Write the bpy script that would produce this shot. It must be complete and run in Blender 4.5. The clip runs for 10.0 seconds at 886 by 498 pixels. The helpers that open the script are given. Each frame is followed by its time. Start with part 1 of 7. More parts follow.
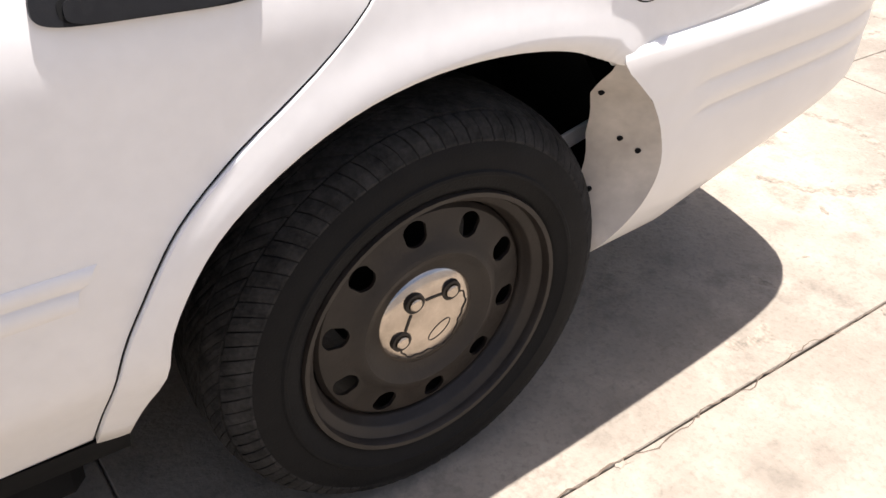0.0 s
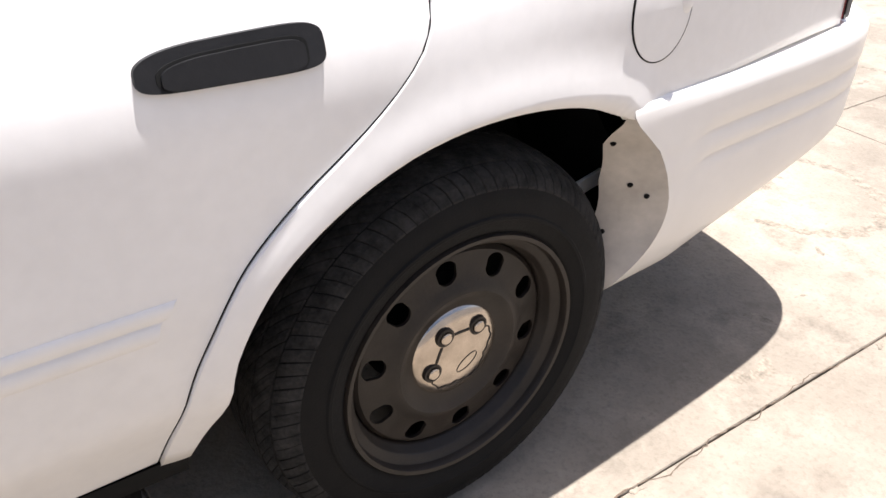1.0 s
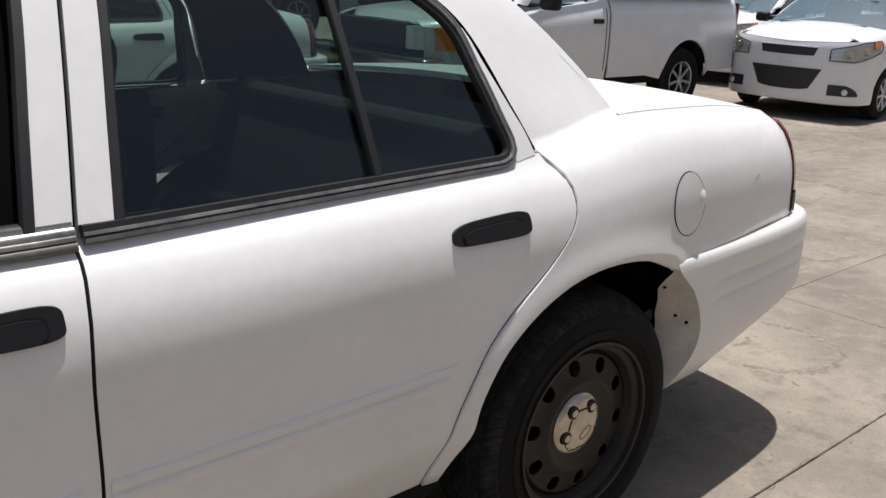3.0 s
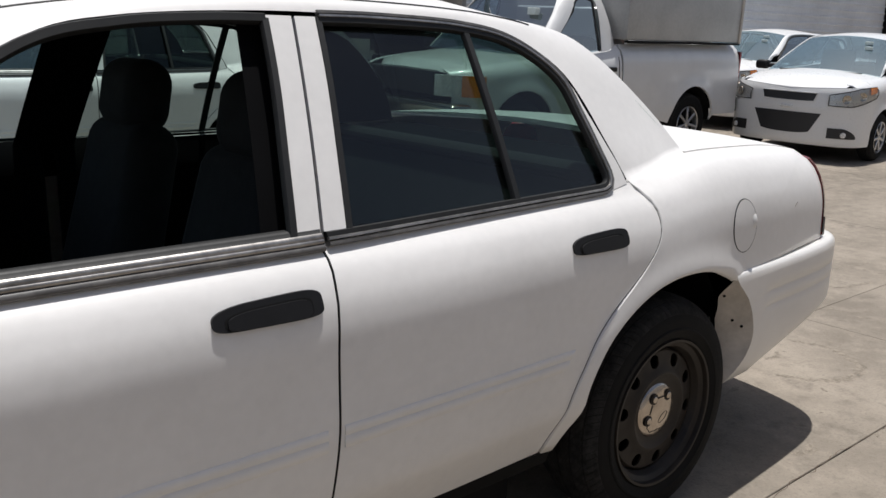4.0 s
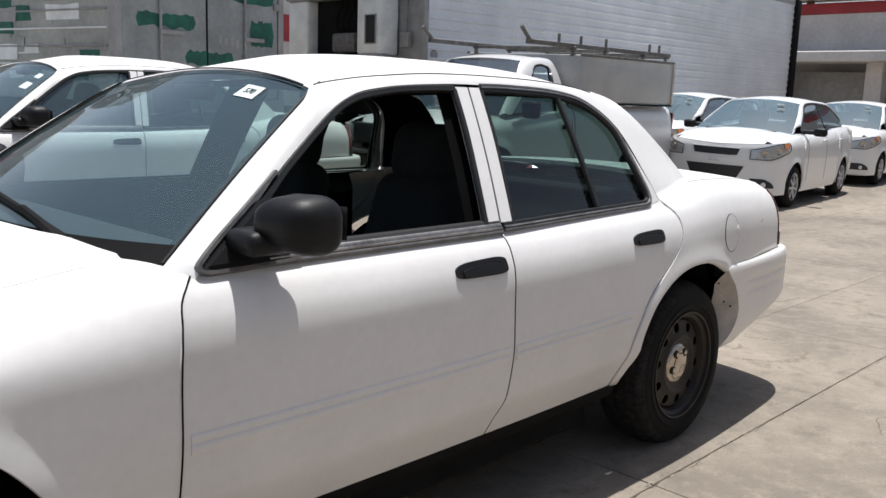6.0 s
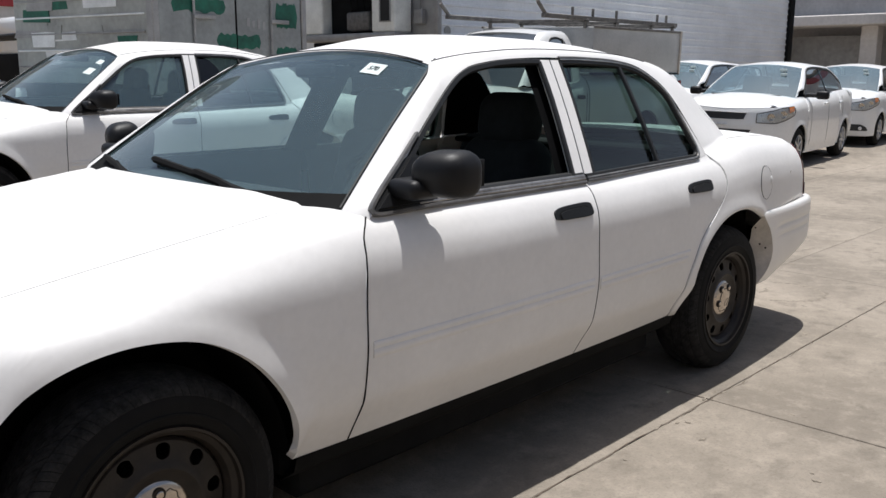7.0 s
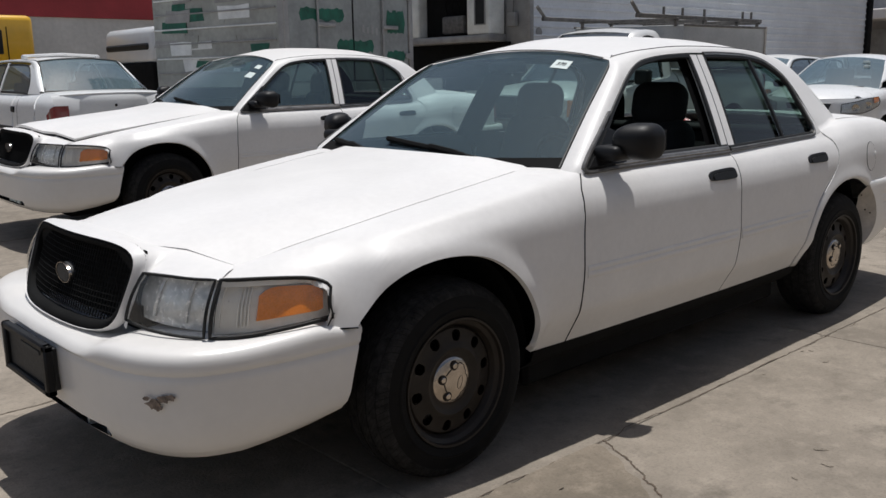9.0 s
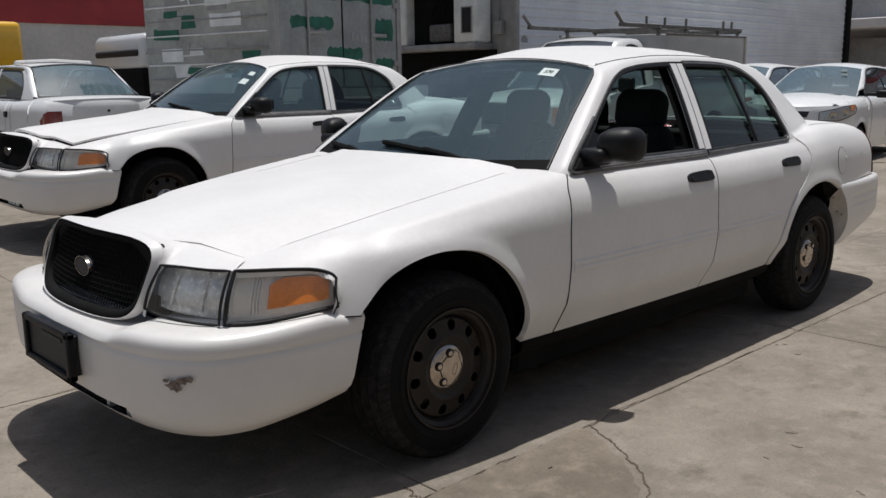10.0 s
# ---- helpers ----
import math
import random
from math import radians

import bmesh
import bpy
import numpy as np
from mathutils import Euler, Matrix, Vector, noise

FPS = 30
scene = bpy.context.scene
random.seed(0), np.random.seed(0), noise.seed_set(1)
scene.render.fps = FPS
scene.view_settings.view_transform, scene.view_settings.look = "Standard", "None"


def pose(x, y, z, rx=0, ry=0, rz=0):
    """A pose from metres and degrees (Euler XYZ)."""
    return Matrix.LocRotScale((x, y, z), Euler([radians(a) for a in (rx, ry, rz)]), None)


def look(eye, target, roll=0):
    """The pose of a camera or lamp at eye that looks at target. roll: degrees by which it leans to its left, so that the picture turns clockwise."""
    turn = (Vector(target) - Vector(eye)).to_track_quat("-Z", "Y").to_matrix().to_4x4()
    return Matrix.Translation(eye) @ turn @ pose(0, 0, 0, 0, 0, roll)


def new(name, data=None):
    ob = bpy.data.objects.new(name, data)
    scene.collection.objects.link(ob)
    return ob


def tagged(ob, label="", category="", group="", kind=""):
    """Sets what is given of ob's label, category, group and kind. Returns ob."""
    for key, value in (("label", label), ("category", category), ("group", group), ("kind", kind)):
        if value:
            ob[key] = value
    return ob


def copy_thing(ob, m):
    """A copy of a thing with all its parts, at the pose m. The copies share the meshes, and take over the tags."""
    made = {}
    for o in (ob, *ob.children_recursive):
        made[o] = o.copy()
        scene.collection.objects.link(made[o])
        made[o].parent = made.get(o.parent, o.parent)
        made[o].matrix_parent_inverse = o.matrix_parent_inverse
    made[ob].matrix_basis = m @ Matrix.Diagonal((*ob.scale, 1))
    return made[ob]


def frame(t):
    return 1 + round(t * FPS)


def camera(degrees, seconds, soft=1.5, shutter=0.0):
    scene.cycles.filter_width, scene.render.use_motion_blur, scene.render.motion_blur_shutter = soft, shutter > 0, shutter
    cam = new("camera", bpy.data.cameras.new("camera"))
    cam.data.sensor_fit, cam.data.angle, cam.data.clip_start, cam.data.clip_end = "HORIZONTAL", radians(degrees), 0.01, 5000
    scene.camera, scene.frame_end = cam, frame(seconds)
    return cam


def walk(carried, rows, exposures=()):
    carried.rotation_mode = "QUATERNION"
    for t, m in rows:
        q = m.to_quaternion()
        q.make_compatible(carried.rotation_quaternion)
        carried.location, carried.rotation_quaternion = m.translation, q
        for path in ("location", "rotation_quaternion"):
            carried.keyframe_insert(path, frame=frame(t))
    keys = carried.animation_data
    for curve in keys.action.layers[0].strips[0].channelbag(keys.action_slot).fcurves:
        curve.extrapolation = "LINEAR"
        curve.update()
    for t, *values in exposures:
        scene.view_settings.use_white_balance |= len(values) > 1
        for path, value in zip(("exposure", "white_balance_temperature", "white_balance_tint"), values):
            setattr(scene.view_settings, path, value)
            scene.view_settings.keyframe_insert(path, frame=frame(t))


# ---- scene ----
cam = camera(53.7, 10.0)
PATH = [
    (0, (-0.621, -1.723, 1.175), (0.391, -0.423, 0.041), 3.5),
    (0.5, (-0.635, -1.739, 1.187), (0.374, -0.422, 0.069), 2.7),
    (1, (-0.722, -1.777, 1.229), (0.324, -0.431, 0.183), 3.1),
    (1.5, (-0.914, -1.835, 1.277), (0.262, -0.474, 0.403), 4.8),
    (2, (-1.112, -1.932, 1.321), (0.151, -0.565, 0.589), 5.3),
    (2.5, (-1.313, -2.067, 1.338), (-0.074, -0.627, 0.712), 2.8),
    (2.7, (-1.4, -2.12, 1.355), (-0.166, -0.668, 0.748), 2.2),
    (3.8, (-1.965, -2.242, 1.398), (-0.683, -0.789, 0.903), 1.0),
    (4, (-2.071, -2.299, 1.408), (-0.8, -0.831, 0.929), 1.6),
    (4.5, (-2.338, -2.435, 1.415), (-1.088, -0.942, 0.961), 1.9),
    (5, (-2.645, -2.488, 1.427), (-1.319, -1.038, 1.053), 3.0),
    (5.2, (-2.771, -2.477, 1.418), (-1.403, -1.068, 1.04), 1.9),
    (6.3, (-3.4, -2.707, 1.403), (-1.963, -1.352, 1.086), 2.2),
    (6.5, (-3.525, -2.74, 1.411), (-2.08, -1.391, 1.111), 2.3),
    (7, (-3.848, -2.721, 1.389), (-2.429, -1.369, 0.992), 0.2),
    (7.5, (-4.136, -2.806, 1.372), (-2.788, -1.377, 0.995), 0.7),
    (8, (-4.401, -2.848, 1.377), (-3.073, -1.404, 0.985), 0.3),
    (8.5, (-4.67, -2.855, 1.375), (-3.317, -1.435, 0.982), -0.2),
    (9, (-4.844, -2.975, 1.367), (-3.526, -1.523, 0.974), -1.0),
    (9.5, (-4.958, -3.065, 1.372), (-3.644, -1.605, 0.996), -0.7),
    (10, (-5.017, -3.103, 1.366), (-3.671, -1.672, 0.988), -0.8),
]
walk(cam, [(t, look(eye, target, roll)) for t, eye, target, roll in PATH], exposures=[(0, 1.50, 6400, 13), (1, 1.46, 6300, 12), (2, 0.83, 6170, 10), (2.5, 0.49, 6200, 10), (4, 0.08, 6260, 9), (5, 0.23, 6230, 9), (6.5, 0.41, 6180, 9), (7.5, 0.11, 6180, 9), (8.5, -0.15, 6220, 9), (10, -0.25, 6220, 9)])

# ---- light ----
SUN_TO = Vector((0.155, 0.085, 0.984)).normalized()
world = bpy.data.worlds.new("world")
scene.world = world
world.use_nodes = True
sky = world.node_tree.nodes.new("ShaderNodeTexSky")
sky.sky_type, sky.sun_disc = "NISHITA", False
sky.sun_elevation = math.asin(SUN_TO.z)
sky.sun_rotation = math.atan2(SUN_TO.x, SUN_TO.y)
sky.dust_density, sky.ozone_density, sky.air_density = 3.0, 1.0, 1.0
# a hazy noon: the sky pales towards the horizon
wt = world.node_tree
where, split = wt.nodes.new("ShaderNodeTexCoord"), wt.nodes.new("ShaderNodeSeparateXYZ")
wt.links.new(where.outputs["Generated"], split.inputs[0])
fall, curve = wt.nodes.new("ShaderNodeMapRange"), wt.nodes.new("ShaderNodeMath")
fall.inputs[1].default_value, fall.inputs[2].default_value, fall.inputs[3].default_value, fall.inputs[4].default_value = 0.0, 0.6, 1.0, 0.0
curve.operation = "POWER"
curve.inputs[1].default_value = 1.6
wt.links.new(split.outputs["Z"], fall.inputs[0])
wt.links.new(fall.outputs[0], curve.inputs[0])
haze = wt.nodes.new("ShaderNodeMix")
haze.data_type = "RGBA"
haze.inputs[7].default_value = (10.9, 11.8, 12.9, 1)
wt.links.new(curve.outputs[0], haze.inputs[0])
wt.links.new(sky.outputs[0], haze.inputs[6])
wt.links.new(haze.outputs[2], wt.nodes["Background"].inputs[0])
wt.nodes["Background"].inputs[1].default_value = 0.068
sun = new("sun", bpy.data.lights.new("sun", "SUN"))
sun.data.energy, sun.data.angle, sun.data.color = 4.6, radians(0.6), (1.0, 0.955, 0.9)
sun.rotation_euler = SUN_TO.to_track_quat("Z", "Y").to_euler()


# ---- materials ----
def mat(name, base, rough=0.5, metal=0.0, coat=0.0, vary=0.06, scale=6.0, fine=60.0, bump=0.0, bump_scale=200.0, spec=0.5, tint=None, rough_vary=0.1):
    """A surface with variation at two scales and fine relief."""
    m = bpy.data.materials.new(name)
    m.use_nodes = True
    t = m.node_tree
    b = t.nodes["Principled BSDF"]
    b.inputs["Roughness"].default_value, b.inputs["Metallic"].default_value = rough, metal
    b.inputs["Coat Weight"].default_value, b.inputs["Coat Roughness"].default_value = coat, 0.06
    b.inputs["Specular IOR Level"].default_value = spec
    co = t.nodes.new("ShaderNodeTexCoord")
    big, small = t.nodes.new("ShaderNodeTexNoise"), t.nodes.new("ShaderNodeTexNoise")
    for n, s in ((big, scale), (small, fine)):
        n.inputs["Scale"].default_value, n.inputs["Detail"].default_value = s, 5
        t.links.new(co.outputs["Object"], n.inputs["Vector"])
    both = t.nodes.new("ShaderNodeMath")
    both.operation = "MULTIPLY_ADD"
    t.links.new(small.outputs[0], both.inputs[0])
    both.inputs[1].default_value = 0.5
    t.links.new(big.outputs[0], both.inputs[2])
    ramp = t.nodes.new("ShaderNodeMapRange")
    ramp.inputs[1].default_value, ramp.inputs[2].default_value = 0.45, 1.05
    t.links.new(both.outputs[0], ramp.inputs[0])
    mix = t.nodes.new("ShaderNodeMix")
    mix.data_type = "RGBA"
    lo = tint or tuple(c * (1 - 2 * vary) for c in base)
    mix.inputs[6].default_value, mix.inputs[7].default_value = (*lo, 1), (*(min(1, c * (1 + vary)) for c in base), 1)
    t.links.new(ramp.outputs[0], mix.inputs[0])
    t.links.new(mix.outputs[2], b.inputs["Base Color"])
    rr = t.nodes.new("ShaderNodeMapRange")
    rr.inputs[3].default_value, rr.inputs[4].default_value = max(0.02, rough - rough_vary), min(1, rough + rough_vary)
    t.links.new(small.outputs[0], rr.inputs[0])
    t.links.new(rr.outputs[0], b.inputs["Roughness"])
    if bump:
        n = t.nodes.new("ShaderNodeTexNoise")
        n.inputs["Scale"].default_value, n.inputs["Detail"].default_value = bump_scale, 6
        t.links.new(co.outputs["Object"], n.inputs["Vector"])
        bp = t.nodes.new("ShaderNodeBump")
        bp.inputs["Strength"].default_value, bp.inputs["Distance"].default_value = bump, 0.003
        t.links.new(n.outputs[0], bp.inputs["Height"])
        t.links.new(bp.outputs[0], b.inputs["Normal"])
    return m


def glass(name, tint, rough=0.0, veil=0.03, face=0.07, film_colour=(0.5, 0.5, 0.49)):
    """Thin automotive glass: a tinted sheet with a mirror-like gloss."""
    m = bpy.data.materials.new(name)
    m.use_nodes = True
    t = m.node_tree
    t.nodes.remove(t.nodes["Principled BSDF"])
    clear, gloss, edge = t.nodes.new("ShaderNodeBsdfTransparent"), t.nodes.new("ShaderNodeBsdfGlossy"), t.nodes.new("ShaderNodeLayerWeight")
    edge.inputs[0].default_value = 0.5
    power, fres = t.nodes.new("ShaderNodeMath"), t.nodes.new("ShaderNodeMapRange")
    power.operation = "POWER"
    power.inputs[1].default_value = 5.0
    t.links.new(edge.outputs["Facing"], power.inputs[0])
    t.links.new(power.outputs[0], fres.inputs[0])
    fres.inputs[3].default_value, fres.inputs[4].default_value = face, 1.0
    clear.inputs[0].default_value = (*tint, 1)
    gloss.inputs["Roughness"].default_value = rough
    # diffuse film over the glass: dust, plus painted sky haze where its colour is bluish
    film = t.nodes.new("ShaderNodeBsdfDiffuse")
    film.inputs[0].default_value = (*film_colour, 1)
    dusty = t.nodes.new("ShaderNodeMixShader")
    dusty.inputs[0].default_value = veil
    t.links.new(clear.outputs[0], dusty.inputs[1])
    t.links.new(film.outputs[0], dusty.inputs[2])
    mix = t.nodes.new("ShaderNodeMixShader")
    t.links.new(fres.outputs[0], mix.inputs[0])
    t.links.new(dusty.outputs[0], mix.inputs[1])
    t.links.new(gloss.outputs[0], mix.inputs[2])
    t.links.new(mix.outputs[0], t.nodes["Material Output"].inputs[0])
    return m


PAINT = mat("white car paint", (0.715, 0.70, 0.685), 0.46, coat=0.07, spec=0.4, vary=0.045, scale=3, fine=40, rough_vary=0.06)
PAINT_B = mat("clean white car paint", (0.76, 0.76, 0.755), 0.3, coat=0.4, vary=0.015, scale=3, fine=40)
BUMPER = mat("white painted bumper plastic", (0.70, 0.68, 0.655), 0.38, coat=0.3, vary=0.03, scale=5, fine=30)
CHIP = mat("bared grey-brown plastic", (0.24, 0.19, 0.155), 0.75, vary=0.4, scale=60, fine=200)
# grey-beige, darker than the white bumper face
FLANGE = mat("grey-beige bumper end", (0.44, 0.40, 0.355), 0.6, vary=0.12, scale=14, fine=60)
TRIM = mat("black exterior trim", (0.008, 0.008, 0.009), 0.5, vary=0.2, scale=10, fine=120, bump=0.1, spec=0.25)
SEAL = mat("grey-black weathered seal", (0.105, 0.10, 0.096), 0.42, vary=0.3, scale=20, fine=90, spec=0.6)
RUBBER = mat("black window rubber", (0.012, 0.012, 0.012), 0.55, vary=0.2, spec=0.35)
BELT = mat("worn satin belt moulding", (0.42, 0.40, 0.38), 0.36, metal=0.8, vary=0.3, scale=9)
TYRE = mat("tyre sidewall rubber", (0.006, 0.006, 0.0063), 0.74, spec=0.16, vary=0.25, scale=12, fine=90, bump=0.25, bump_scale=260)
TREAD = mat("dusty worn tread rubber", (0.026, 0.025, 0.024), 0.92, spec=0.15, tint=(0.006, 0.006, 0.006), vary=0.45, scale=34, fine=160, bump=0.5, bump_scale=180)
STEEL = mat("brown-black painted steel wheel", (0.021, 0.016, 0.0125), 0.5, spec=0.35, metal=0.05, vary=0.3, scale=14, fine=120, bump=0.12)
CHROME = mat("scuffed chrome cap", (0.50, 0.44, 0.38), 0.2, metal=1.0, vary=0.12, scale=30, fine=160)
BRIGHT = mat("bright silver reflector", (0.86, 0.87, 0.88), 0.25, metal=0.3, vary=0.2, scale=40, bump=1.0, bump_scale=30)
LAMP_BACK = mat("lamp housing grey", (0.86, 0.83, 0.79), 0.4, metal=0.0, vary=0.07, scale=22)
AMBER = mat("amber lamp plastic", (0.92, 0.255, 0.014), 0.28, coat=0.5, vary=0.12, scale=30, fine=200)
RED = mat("red lamp plastic", (0.22, 0.012, 0.012), 0.2, coat=0.7, vary=0.15, scale=30)
DARK = mat("black underbody", (0.008, 0.008, 0.008), 0.9, vary=0.3, spec=0.15)
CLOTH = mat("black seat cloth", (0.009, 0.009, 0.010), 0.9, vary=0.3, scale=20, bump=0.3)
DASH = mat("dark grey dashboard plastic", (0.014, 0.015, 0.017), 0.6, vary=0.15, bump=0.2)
# near-zero colour: the dimness inside the cabin is put into the trim itself
CABIN = mat("cabin trim darkened to near black", (0.0035, 0.0035, 0.004), 0.9, vary=0.2, spec=0.05)
GREYT = mat("grey interior trim", (0.05, 0.05, 0.05), 0.7, vary=0.15)
PAPER = mat("white paper sticker", (0.62, 0.69, 0.67), 0.6, vary=0.05)
INK = mat("black print", (0.02, 0.03, 0.03), 0.6)
ALLOY = mat("silver alloy wheel", (0.5, 0.5, 0.51), 0.3, metal=0.85, vary=0.1)
# the windscreen's bluish film has sky reflection and haze painted in besides dust
GLASS_F = glass("greenish windscreen glass", (0.80, 0.93, 0.92), 0.0, 0.12, 0.10, (0.31, 0.47, 0.53))
GLASS_S = glass("smoked side glass", (0.44, 0.55, 0.51), 0.0, 0.006, 0.06, (0.42, 0.45, 0.44))
GLASS_C = glass("clear lamp lens", (0.96, 0.96, 0.94), 0.08, 0.05, 0.04)
MIRROR = mat("mirror glass", (0.8, 0.8, 0.8), 0.02, metal=1.0, vary=0.0, rough_vary=0.0)


# ---- mesh helpers ----
def part(name, bm, material, parent, label=""):
    """Links a bmesh as one mesh object under a thing or under a part."""
    me = bpy.data.meshes.new(name)
    bm.to_mesh(me)
    bm.free()
    me.materials.append(material)
    ob = new(name, me)
    ob.parent = parent
    return tagged(ob, label)


def thing(name, label, category, at=None, group="", kind=""):
    ob = new(name)
    if at is not None:
        ob.matrix_basis = at
    return tagged(ob, label, category, group, kind)


def soft(bm, angle=40):
    for f in bm.faces:
        f.smooth = True
    for e in bm.edges:
        if len(e.link_faces) == 2 and e.calc_face_angle(0) > radians(angle):
            e.smooth = False
    return bm


def spline(pts, n):
    """A smooth curve of n points through a few control points, even by length."""
    p = np.array(pts, float)
    ext = np.vstack([2 * p[0] - p[1], p, 2 * p[-1] - p[-2]])
    out = []
    for i in range(len(p) - 1):
        a, b, c, d = ext[i : i + 4]
        for k in range(12):
            s = k / 12
            out.append(0.5 * (2 * b + (c - a) * s + (2 * a - 5 * b + 4 * c - d) * s * s + (3 * b - a - 3 * c + d) * s**3))
    out = np.array(out + [p[-1]])
    d = np.r_[0, np.cumsum(np.linalg.norm(np.diff(out, axis=0), axis=1))]
    t = np.linspace(0, d[-1], n)
    return np.stack([np.interp(t, d, out[:, k]) for k in range(p.shape[1])], 1)


def curve_of(pts):
    """A smooth function of one variable through (x, y) points."""
    p = np.array(sorted(pts), float)
    s = spline(p, 160)
    o = np.argsort(s[:, 0])
    xs, ys = s[o, 0], s[o, 1]
    return lambda x: float(np.interp(x, xs, ys))


def sheet(P, out=(0, -1, 0), flange=0.0, mirror=False, drop=None, weld=0.0):
    """A sheet from a grid of points, facing out, with its edges turned inwards."""
    P = np.array(P, float)
    if mirror:
        P = P * (1, -1, 1)
        out = (out[0], -out[1], out[2])
    nu, nv = P.shape[:2]
    bm = bmesh.new()
    V = [[bm.verts.new(P[i, j]) for j in range(nv)] for i in range(nu)]
    du, dv = np.gradient(P, axis=0), np.gradient(P, axis=1)
    N = np.cross(du, dv)
    N /= np.linalg.norm(N, axis=2, keepdims=True) + 1e-9
    flip = (N.reshape(-1, 3) @ np.array(out)).mean() < 0
    if flip:
        N = -N
    for i in range(nu - 1):
        for j in range(nv - 1):
            if drop and drop(i, j):
                continue
            q = [V[i][j], V[i + 1][j], V[i + 1][j + 1], V[i][j + 1]]
            bm.faces.new(q[::-1] if flip else q).smooth = True
    if flange:
        ring = [(i, 0) for i in range(nu)] + [(nu - 1, j) for j in range(1, nv)] + [(i, nv - 1) for i in range(nu - 2, -1, -1)] + [(0, j) for j in range(nv - 2, 0, -1)]
        a = [bm.verts.new(P[i, j]) for i, j in ring]
        b = [bm.verts.new(P[i, j] - N[i, j] * flange) for i, j in ring]
        for k in range(len(ring)):
            m = (k + 1) % len(ring)
            q = [a[k], b[k], b[m], a[m]]
            bm.faces.new(q[::-1] if flip else q)
    if weld:
        bmesh.ops.remove_doubles(bm, verts=bm.verts, dist=weld)
    return bm


def ribbon(path, w, t, out=(0, -1, 0), mirror=False, closed=False):
    """A flat bar of width w and thickness t along a path of points on a surface that faces out."""
    p = np.array(path, float)
    if mirror:
        p, out = p * (1, -1, 1), (out[0], -out[1], out[2])
    o = np.array(out, float)
    o /= np.linalg.norm(o)
    bm = bmesh.new()
    n = len(p)
    rows = []
    for i in range(n):
        d = p[(i + 1) % n] - p[i - 1] if closed else p[min(i + 1, n - 1)] - p[max(i - 1, 0)]
        d /= np.linalg.norm(d) + 1e-9
        s = np.cross(d, o)
        s /= np.linalg.norm(s) + 1e-9
        c = [p[i] + s * w / 2, p[i] + s * w * 0.32 + o * t, p[i] - s * w * 0.32 + o * t, p[i] - s * w / 2, p[i] - s * w / 2 - o * t, p[i] + s * w / 2 - o * t]
        rows.append([bm.verts.new(v) for v in c])
    for i in range(n if closed else n - 1):
        a, b = rows[i], rows[(i + 1) % n]
        for k in range(6):
            bm.faces.new((a[k], a[(k + 1) % 6], b[(k + 1) % 6], b[k]))
    if not closed:
        bm.faces.new(rows[0])
        bm.faces.new(rows[-1][::-1])
    bmesh.ops.recalc_face_normals(bm, faces=bm.faces)
    return soft(bm)


def block(lo, hi, bevel=0.01, seg=2):
    """A box with rounded edges."""
    bm = bmesh.new()
    bmesh.ops.create_cube(bm, size=1)
    for v in bm.verts:
        v.co = Vector([lo[i] + (v.co[i] + 0.5) * (hi[i] - lo[i]) for i in range(3)])
    if bevel:
        bmesh.ops.bevel(bm, geom=bm.edges[:], offset=bevel, segments=seg, affect="EDGES", profile=0.5)
    return soft(bm)


def merge(*bms):
    """Several bmeshes of one part in one."""
    out = bmesh.new()
    for b in bms:
        me = bpy.data.meshes.new("tmp")
        b.to_mesh(me)
        b.free()
        out.from_mesh(me)
        bpy.data.meshes.remove(me)
    return out


def moved(bm, m):
    bmesh.ops.transform(bm, matrix=m, verts=bm.verts)
    return bm


def turned(profile, n, arc=1.0, start=0.0):
    """A solid of revolution about the y axis from (radius, y) points."""
    bm = bmesh.new()
    rings = []
    full = arc >= 1.0
    for k in range(n if full else n + 1):
        a = start + 2 * math.pi * arc * k / n
        rings.append([bm.verts.new((r * math.cos(a), y, r * math.sin(a))) for r, y in profile])
    for k in range(n):
        a, b = rings[k], rings[(k + 1) % len(rings)]
        for j in range(len(profile) - 1):
            bm.faces.new((a[j], a[j + 1], b[j + 1], b[j]))
    bmesh.ops.remove_doubles(bm, verts=bm.verts, dist=1e-5)
    bmesh.ops.recalc_face_normals(bm, faces=bm.faces)
    return soft(bm, 35)


def tube(path, r, n=8):
    p = np.array(path, float)
    bm = bmesh.new()
    rows = []
    for i in range(len(p)):
        d = Vector(p[min(i + 1, len(p) - 1)] - p[max(i - 1, 0)]).normalized()
        q = d.to_track_quat("Z", "Y")
        rows.append([bm.verts.new(Vector(p[i]) + q @ Vector((r * math.cos(2 * math.pi * k / n), r * math.sin(2 * math.pi * k / n), 0))) for k in range(n)])
    for a, b in zip(rows, rows[1:]):
        for k in range(n):
            bm.faces.new((a[k], a[(k + 1) % n], b[(k + 1) % n], b[k]))
    bm.faces.new(rows[0][::-1])
    bm.faces.new(rows[-1])
    bmesh.ops.recalc_face_normals(bm, faces=bm.faces)
    return soft(bm)


def disc_plate(ring, depth, out):
    """A plate with the outline ring and a thickness, facing out."""
    bm = bmesh.new()
    f = bm.faces.new([bm.verts.new(v) for v in ring])
    g = bmesh.ops.extrude_face_region(bm, geom=[f])
    for v in g["geom"]:
        if isinstance(v, bmesh.types.BMVert):
            v.co += Vector(out) * depth
    bmesh.ops.recalc_face_normals(bm, faces=bm.faces)
    return soft(bm)


